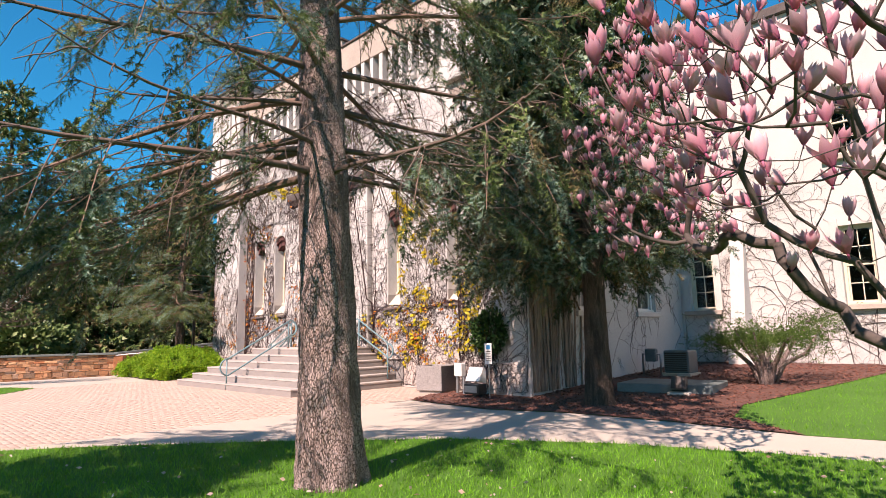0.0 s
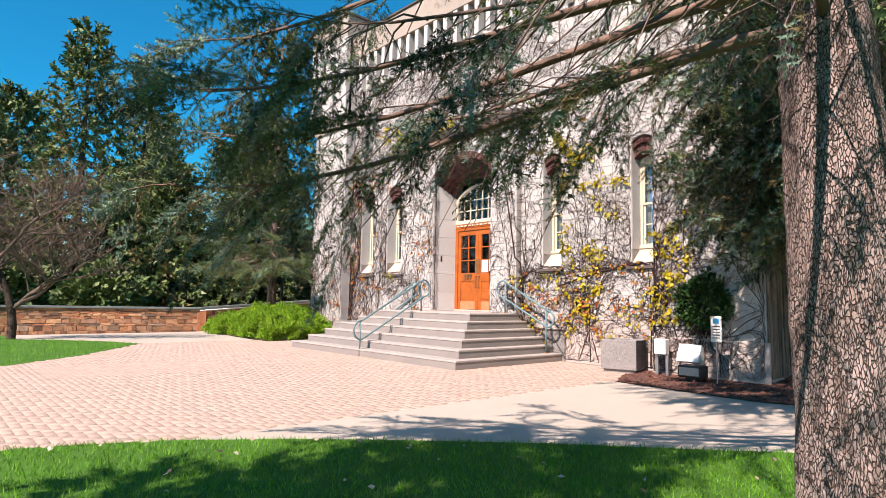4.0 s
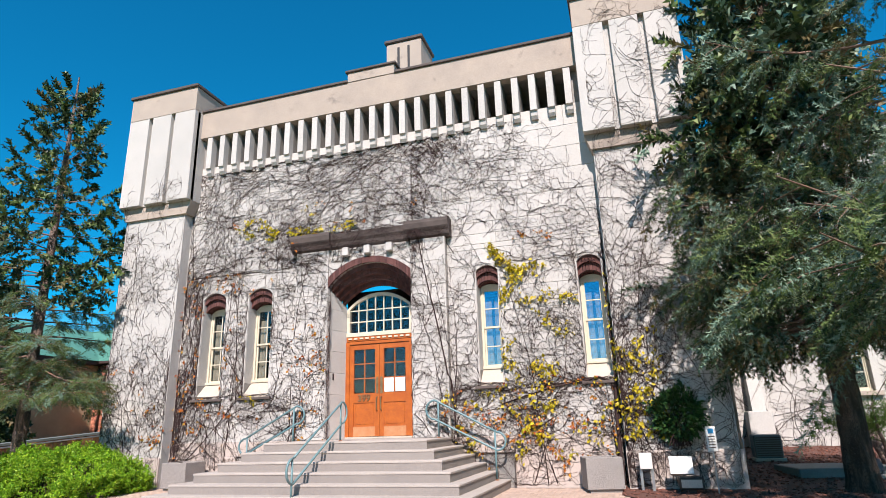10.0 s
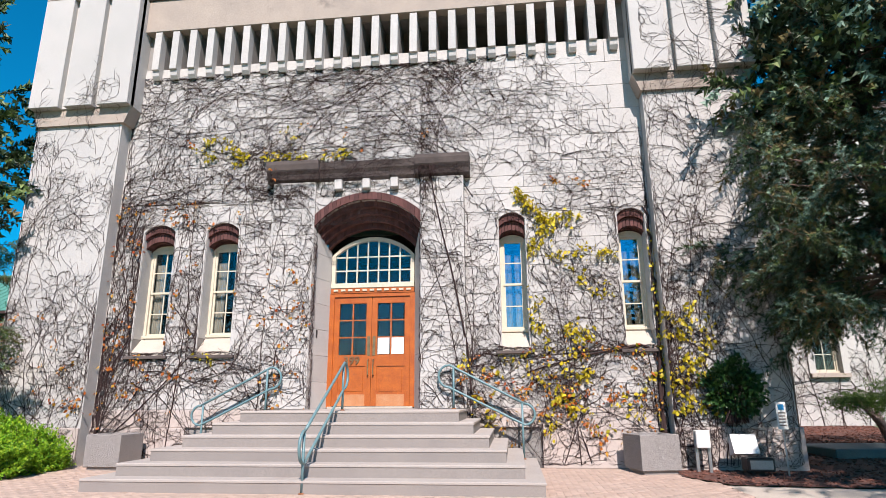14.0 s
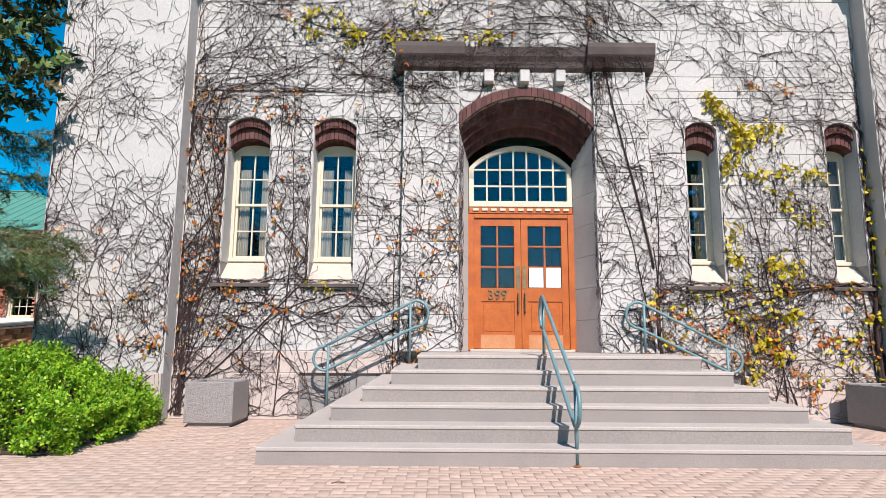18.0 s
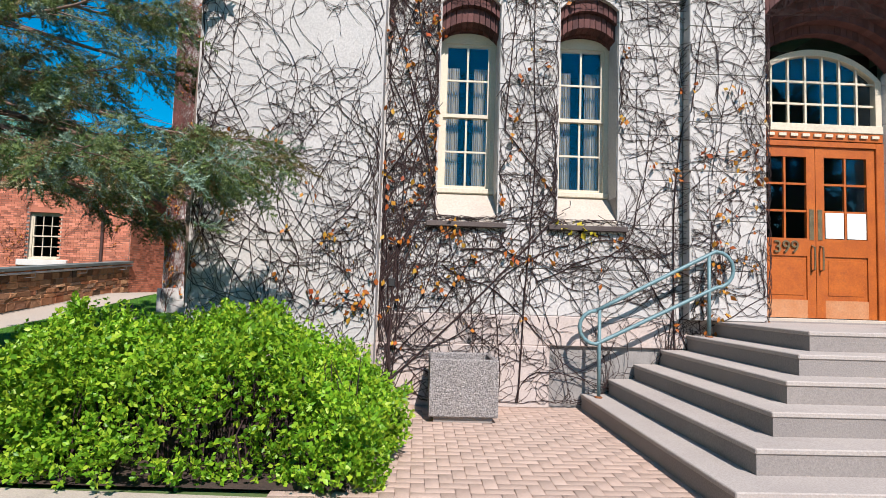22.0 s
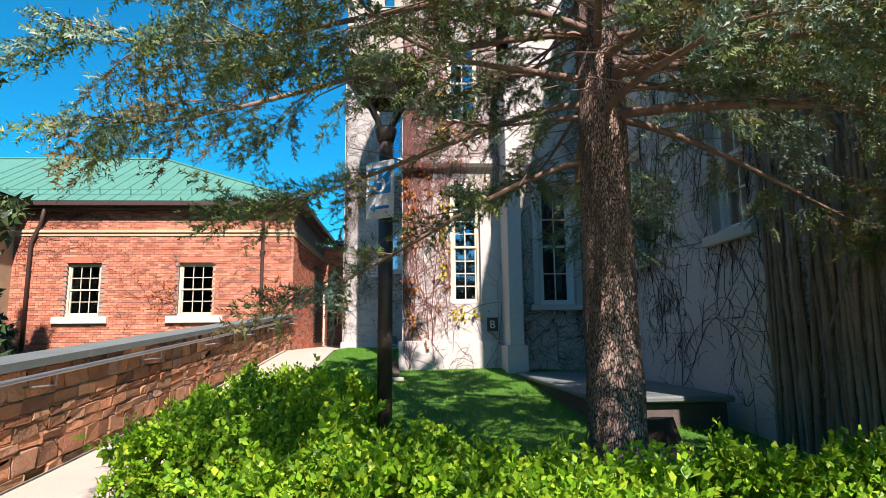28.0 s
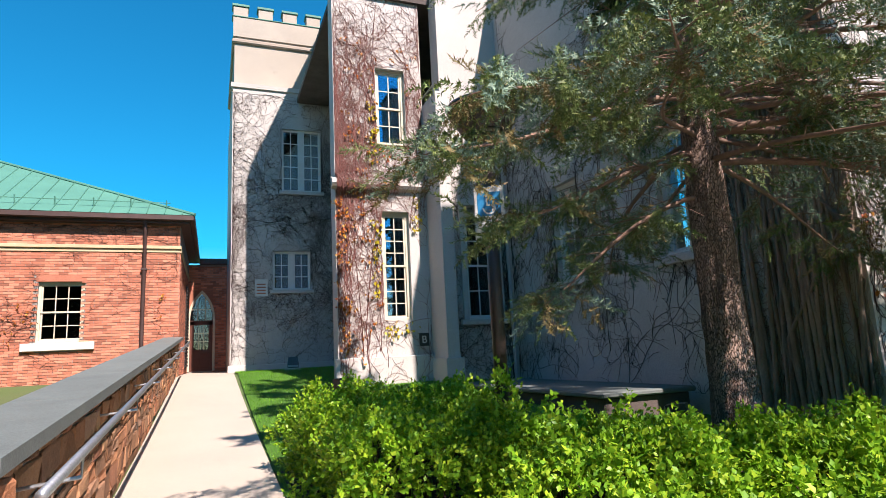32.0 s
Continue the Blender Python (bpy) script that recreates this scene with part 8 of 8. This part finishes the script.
# ---- yew, utilities and small things of the east side ----
yew = thing("yew_shrub", "spreading yew shrub with twisted stems and flat green pads", "shrub")
r = np.random.default_rng(82)
YX, YY = -4.35, 14.6
yz = float(ground_z(YX, YY))
stems, pos, ax = [], [], []
for k in range(9):
    a = 2 * math.pi * k / 9 + r.normal() * 0.2
    L = r.uniform(0.55, 1.25)
    p = np.array([(YX + math.cos(a) * 0.1, YY + math.sin(a) * 0.1, yz), (YX + math.cos(a) * 0.3 * L, YY + math.sin(a) * 0.3 * L, yz + 0.45), (YX + math.cos(a) * 0.7 * L, YY + math.sin(a) * 0.6 * L, yz + r.uniform(0.6, 1.0)), (YX + math.cos(a) * L, YY + math.sin(a) * L, yz + r.uniform(0.85, 1.3))])
    stems.append((p, np.array((0.07, 0.055, 0.035, 0.015))))
    for c in range(300):
        q = p[3] * r.uniform(0.55, 1.0) + p[2] * 0
        q = p[2] + (p[3] - p[2]) * r.uniform(-0.2, 1.3) + np.array((r.normal() * 0.26, r.normal() * 0.26, r.normal() * 0.11 + 0.05))
        pos.append(q)
        ax.append((math.cos(a) + r.normal() * 0.7, math.sin(a) + r.normal() * 0.7, r.uniform(-0.2, 0.5)))
v, f = many_tubes(stems, 8)
tagged(fast_mesh("stem_mass", v, f, BARK, yew, True), kind="stuff")
v, f = scatter(*SPRIG, frames(pos, ax, 0.14 * r.uniform(0.7, 1.3, len(pos)), r))
tagged(fast_mesh("foliage", v, f, leaf_mat("yew_needle", (0.035, 0.08, 0.012), (0.075, 0.14, 0.025), (0.14, 0.21, 0.04)), yew), kind="stuff")

ac = thing("air_conditioner", "dark green-grey air conditioner unit on the mulch", "air conditioner", at=(-6.75, 15.7, float(ground_z(-6.7, 15.7))))
part("case", Build().box(-0.33, 0.33, -0.3, 0.3, 0.08, 0.66, 0.03), PLASTIC_GREEN, ac)
for k in range(9):
    part("grille_slat", Build().box(-0.29, 0.29, -0.312, -0.302, 0.14 + 0.054 * k, 0.165 + 0.054 * k), BLACK, ac)
part("base", Build().box(-0.37, 0.37, -0.34, 0.34, 0.0, 0.08, 0.01), CONCRETE, ac)
meter = thing("gas_meter", "grey pipework and meter beside the wall", "meter", at=(-7.6, 15.7, float(ground_z(-7.6, 15.7))))
part("pipe", Build().tube([(-0.2, 0, 0), (-0.2, 0, 0.55), (0.3, 0, 0.55), (0.3, 0, 0)], 0.03, 8), STEEL, meter, smooth=True)
part("body", Build().box(-0.1, 0.2, -0.1, 0.1, 0.35, 0.7, 0.03), PLASTIC_GREEN, meter)
slab = Build().box(-1.0, 1.0, -0.75, 0.75, -0.1, 0.16, 0.02)
hz = float(ground_z(-5.9, 13.2))
tagged(part("basement_hatch", slab, SLATE, m=pose(-5.9, 13.2, hz, 0, 0, 8)), "blue-grey metal basement hatch in the mulch", "hatch")
hw = thing("basement_hatch", "wide blue-grey basement hatch on a dark kerb by the wall", "hatch")
part("kerb", Build().box(-25.75, -24.25, 13.6, 18.7, 0.0, 0.48, 0.02), STONE_DARK, hw)
part("cover", Build().box(-25.85, -24.2, 13.5, 18.8, 0.485, 0.56, 0.02), SLATE, hw)

box = thing("outdoor_outlet", "weathered white electrical box on posts by the tower", "electrical box", at=(-9.85, 10.5, 0))
part("case", Build().box(-0.12, 0.12, -0.1, 0.06, 0.42, 0.72, 0.012), WHITE, box)
part("leg", Build().box(-0.13, -0.08, -0.02, 0.03, 0, 0.42), STEEL, box)
part("leg", Build().box(0.08, 0.13, -0.02, 0.03, 0, 0.42), STEEL, box)
fl = thing("floodlight", "pale hooded floodlight with a black lamp below", "floodlight", "ground floodlights", at=(-9.2, 10.25, 0))
part("hood", Build().prism([(-0.05, 0.35), (0.2, 0.3), (0.18, 0.6), (0.1, 0.66)], -0.22, 0.2, "x"), WHITE, fl)
part("lamp", Build().box(-0.1, 0.34, -0.25, 0.05, 0.08, 0.3, 0.02), BLACK, fl)
part("lens", Build().box(-0.06, 0.3, -0.262, -0.252, 0.12, 0.26), LENS, fl)
part("foot", Build().box(0.05, 0.2, -0.12, 0.05, 0, 0.08), BLACK, fl)
ps = thing("parking_sign", "narrow white notice on a thin post in the mulch", "sign", at=(-8.62, 10.1, 0), rz=10)
part("post", Build().tube([(0, 0.012, -0.1), (0, 0.012, 1.18)], 0.014, 6), STEEL, ps)
part("plate", Build().box(-0.09, 0.09, -0.006, 0.0, 0.75, 1.2), WHITE, ps)
for k in range(5):
    part("text_line", Build().box(-0.06, 0.06, -0.0085, -0.0065, 0.81 + 0.05 * k, 0.828 + 0.05 * k), GUTTER, ps)
part("symbol", Build().box(-0.05, 0.05, -0.0085, -0.0065, 1.07, 1.16), SIGN_BLUE, ps)

vent = thing("wall_vent", "small dark vent fixed on the stone front", "vent", at=(-21.83, FY - 0.03, 1.45))
part("box", Build().box(-0.04, 0.04, -0.03, 0, -0.05, 0.05, 0.008), BLACK, vent)
tsign = thing("wall_sign", "small white notice board on the tower wall", "sign", at=(-29.35, TWY, 3.62))
part("board", Build().box(-0.2, 0.2, -0.02, 0, -0.28, 0.28, 0.005), WHITE, tsign)
for k in range(4):
    part("text_line", Build().box(-0.14, 0.14, -0.024, -0.0205, -0.2 + 0.1 * k, -0.16 + 0.1 * k), BRICK_RED, tsign)
bs = thing("letter_plate", "small black plate with a white B on the bay", "sign", at=(-26.2, BAY_Y - 0.11, 1.55))
part("plate", Build().box(-0.12, 0.12, -0.015, 0, -0.15, 0.15), BLACK, bs)
bt = bpy.data.curves.new("letter", "FONT")
bt.body, bt.size, bt.extrude, bt.align_x = "B", 0.24, 0.003, "CENTER"
bt.materials.append(WHITE)
bo = new("letter", bt)
bo.matrix_basis = pose(0, -0.018, -0.08, 90, 0, 0)
bo.parent = bs

# ---- loose litter and grass ----


def spread(outline, n, seed, box=None):
    """Random points inside an outline."""
    r = np.random.default_rng(seed)
    xs, ys = [p[0] for p in outline], [p[1] for p in outline]
    b = box or (min(xs), max(xs), min(ys), max(ys))
    x, y = r.uniform(b[0], b[1], n), r.uniform(b[2], b[3], n)
    k = inside(x, y, outline)
    return x[k], y[k], r


BLADE = (np.array([(0, -0.07, 0), (0, 0.07, 0), (1, 0, 0)]), np.array([(0, 1, 2)]))
for nm, outline, n, bx, h, sd in (("front", FRONT_LAWN, 190000, (-11.0, 3.0, -1.5, 9.0), 0.055, 91), ("west", WEST_LAWN, 26000, (-27.0, -15.0, -1.0, 5.0), 0.055, 92),
                                  ("side", SIDE_LAWN, 50000, (-30.2, -24.2, 11.0, 26.7), 0.055, 93), ("east", EAST_LAWN, 24000, (-4.0, 6.0, 9.0, 19.0), 0.055, 94)):
    x, y, r = spread(outline, n, sd, bx)
    pos = np.c_[x, y, ground_z(x, y) + 0.002]
    ax = np.c_[r.normal(size=(len(x), 2)) * 0.5, np.ones(len(x))]
    v, f = scatter(*BLADE, frames(pos, ax, h * r.uniform(0.5, 1.25, len(x)), r))
    tagged(fast_mesh("grass", v, f, GRASS), "short green grass blades of the lawn", "grass", "", "stuff")
x, y, r = spread(FRONT_LAWN, 420, 95, (-11.0, 2.0, -1.0, 8.5))
v, f = scatter(*leaf_mesh(0.2), frames(np.c_[x, y, ground_z(x, y) + 0.045], np.c_[r.normal(size=(len(x), 2)), r.normal(size=len(x)) * 0.15], 0.055 * r.uniform(0.5, 1.2, len(x)), r))
tagged(fast_mesh("fallen_petals", v, f, leaf_mat("dry_petal", (0.45, 0.25, 0.2), (0.6, 0.45, 0.4), (0.7, 0.62, 0.55))), "scattered fallen magnolia petals on the grass", "petals", "", "stuff")
x, y, r = spread(MULCH_BED, 7000, 96)
CHIPM = Build().box(-0.5, 0.5, -0.16, 0.16, -0.06, 0.06)
v, f = scatter(np.array(CHIPM.v), np.array(CHIPM.f), frames(np.c_[x, y, ground_z(x, y) + 0.02], np.c_[r.normal(size=(len(x), 2)), r.normal(size=len(x)) * 0.3], 0.07 * r.uniform(0.4, 1.3, len(x)), r))
tagged(fast_mesh("bark_chips", v, f, CHIP), "loose reddish bark chips", "mulch", "", "stuff")
for x, y, rz, L in ((-13.2, 0.2, 30, 0.3), (-18.5, 6.9, 10, 0.06)):
    tw = Build().tube([(-L, 0, 0.008), (0, 0.02, 0.012), (L, 0, 0.008)], 0.006, 5)
    tagged(part("twig", tw, TWIG, m=pose(x, y, 0, 0, 0, rz)), "small fallen twig on the brick plaza", "twig")

# ---- facing stones, bricks, pavers ----
stone_face(wall_south, -22.0, -10.2, 1.1, 9.12, front_holes + [(-18.25, -14.04, 0, 5.95)], FY, STONE, rng)
RED_STACK = surface("red_brick_rows", (0.57, 0.235, 0.15), (0.46, 0.165, 0.105), 2.0, 60, 0.88, 0.4, 70, 0.5, 0.42, per="ISLAND")


def brick_rows(parent, u0, u1, z0, z1, holes, to3d, near, seed, bl=0.225, bh=0.075, t=0.02, gap=0.011):
    """Brick stretchers before a wall: those by the near end are parts, the rest one mesh."""
    r = np.random.default_rng(seed)
    shared = Build().box(0, bl - gap, -t, 0, 0, bh - gap).mesh("brick")
    joined, single = Build(), 0
    z, row = z0, 0
    while z < z1 - 0.01:
        u = u0 - (bl / 2 if row % 2 else 0)
        while u < u1 - 0.02:
            a, c = max(u, u0), min(u + bl - gap, u1)
            mid = (a + c) / 2
            if c - a > 0.03 and not any(h[0] - 0.02 < mid < h[1] + 0.02 and h[2] - 0.22 < z + bh / 2 < h[3] + 0.2 for h in holes):
                j = r.uniform(-0.002, 0.003)
                if near(mid, z) and c - a > bl * 0.9 and single < 280:
                    part("brick", shared, BRICK_RED, parent, m=to3d(a, z, j))
                    single += 1
                else:
                    m = to3d(a, z, j)
                    q = Build().box(0, c - a, -t, 0, 0, bh - gap)
                    joined.add([m @ Vector(p) for p in q.v], q.f)
            u += bl
        z += bh
        row += 1
    tagged(part("brickwork", joined, RED_STACK, parent), kind="stuff")


brick_rows(brick_wall, BHX0, BHX1, 0.5, 4.52, bh_holes, lambda u, z, j: Matrix.Translation((u, BHY - j, z)), lambda u, z: u > -33.6 and z < 3.2, 101)
brick_rows(brick_wall, BHX0, BHX1, 4.74, 5.33, [], lambda u, z, j: Matrix.Translation((u, BHY - j, z)), lambda u, z: False, 102)
brick_rows(brick_side, BHY + 0.02, LINK_Y - 0.02, 0.6, 4.5, [(29.5, 31.5, 1.35, 3.9)], lambda u, z, j: Matrix.Translation((BHX1 + j, u, z)) @ Matrix.Rotation(math.pi / 2, 4, "Z"), lambda u, z: False, 103)
brick_rows(link, BHX1 + 0.02, -30.32, 0.8, 5.15, [(-31.7, -30.77, 1.2, 3.98)], lambda u, z, j: Matrix.Translation((u, LINK_Y - j, z)), lambda u, z: False, 104)


def rubble_face(parent, length, height_at, to3d, seed, limit):
    """Uneven stones in rough courses, each a part."""
    r = np.random.default_rng(seed)
    d, count, rest = 0.0, 0, Build()
    while d < 1.45:
        h = r.uniform(0.08, 0.22)
        u = r.uniform(-0.2, 0)
        while u < length:
            w = r.uniform(0.12, 0.55)
            a, c = max(0, u + 0.008), min(length, u + w - 0.008)
            if c - a > 0.06 and d + h < height_at((a + c) / 2):
                b = Build().box(a, c, -r.uniform(0.012, 0.026), 0.0, -d - h + 0.008, -d - 0.008, 0.011)
                b.v = [(p[0] + r.normal() * 0.015, p[1] + (r.normal() * 0.009 if p[1] < -0.005 else 0), p[2] + r.normal() * 0.010) for p in b.v]
                b.v = [tuple(to3d(*p)) for p in b.v]
                if count < limit:
                    part("stone", b, RUBBLE, parent)
                    count += 1
                else:
                    rest.add(b.v, b.f)
            u += w
        d += h
    if rest.v:
        tagged(part("rubble_rest", rest, surface("rubble_rows", (0.33, 0.225, 0.155), (0.2, 0.138, 0.098), 5.5, 50, 0.93, 1.0, 24, 0.5, 0.55, per="ISLAND", tones=STONE_TONES), parent), kind="stuff")


rubble_face(rubble, 15.8, lambda u: cap_z(9.6 + u) - float(ground_z(-31.6, 9.6 + u)) + 0.05, lambda u, n, d: (-31.72 - n, 9.6 + u, cap_z(9.6 + u) - 0.085 + d), 111, 300)
rubble_face(rubW, west_len, lambda u: 1.4, lambda u, n, d: (u, 0.16 - n if nW.dot(Vector((-dW.y, dW.x, 0))) > 0 else -0.16 + n, 0.775 + d), 112, 300)

PAVER_ONE = surface("paver_single", (0.47, 0.34, 0.27), (0.435, 0.335, 0.275), 0.6, 90, 0.93, 0.35, 120, 0.5, 0.09, stain=(0.36, 0.29, 0.26), stain_at=0.66, stain_scale=0.7)
W_ = 0.104
ii, jj = np.meshgrid(np.arange(-330, -60), np.arange(-60, 115))
ii, jj = ii.ravel(), jj.ravel()
mm = (ii - jj) % 4
H = mm == 0
V = mm == 3
rects = np.concatenate([np.c_[ii[H], jj[H], ii[H] + 2, jj[H] + 1], np.c_[ii[V], jj[V], ii[V] + 1, jj[V] + 2]]).astype(float) * W_
cx_, cy_ = (rects[:, 0] + rects[:, 2]) / 2, (rects[:, 1] + rects[:, 3]) / 2
keep = inside(cx_, cy_, PLAZA) & ~((cx_ > -19.4) & (cx_ < -12.9) & (cy_ > 7.8))
rects, cx_, cy_ = rects[keep], cx_[keep], cy_[keep]
near = (cx_ > -17.4) & (cx_ < -15.4) & (cy_ > 1.2) & (cy_ < 4.2)
near &= np.cumsum(near) <= 300
r = np.random.default_rng(121)
gap, dep, bev = 0.003, 0.02, 0.003
tops = r.normal(size=len(rects)) * 0.0012


def paver_verts(x0, y0, x1, y1, z):
    return [(x0, y0, z - dep), (x1, y0, z - dep), (x1, y1, z - dep), (x0, y1, z - dep), (x0, y0, z - bev), (x1, y0, z - bev), (x1, y1, z - bev), (x0, y1, z - bev),
            (x0 + bev, y0 + bev, z), (x1 - bev, y0 + bev, z), (x1 - bev, y1 - bev, z), (x0 + bev, y1 - bev, z)]


PF = np.array([(8, 9, 10, 11), (4, 5, 9, 8), (5, 6, 10, 9), (6, 7, 11, 10), (7, 4, 8, 11), (0, 1, 5, 4), (1, 2, 6, 5), (2, 3, 7, 6), (3, 0, 4, 7)])
far = np.where(~near)[0]
vs = np.array([paver_verts(rects[k, 0] + gap / 2, rects[k, 1] + gap / 2, rects[k, 2] - gap / 2, rects[k, 3] - gap / 2, tops[k]) for k in far]).reshape(-1, 3)
fs = (PF[None] + (np.arange(len(far)) * 12)[:, None, None]).reshape(-1, 4)
tagged(fast_mesh("pavers", vs, fs, PAVER, plaza), kind="stuff")
pm = {}
for k in np.where(near)[0][:300]:
    sx, sy = round(rects[k, 2] - rects[k, 0], 3), round(rects[k, 3] - rects[k, 1], 3)
    if (sx, sy) not in pm:
        pm[sx, sy] = Build().add(paver_verts(gap / 2, gap / 2, sx - gap / 2, sy - gap / 2, 0), [tuple(q) for q in PF.tolist()]).mesh("paver")
    part("paver", pm[sx, sy], PAVER_ONE, plaza, m=Matrix.Translation((rects[k, 0], rects[k, 1], tops[k])))
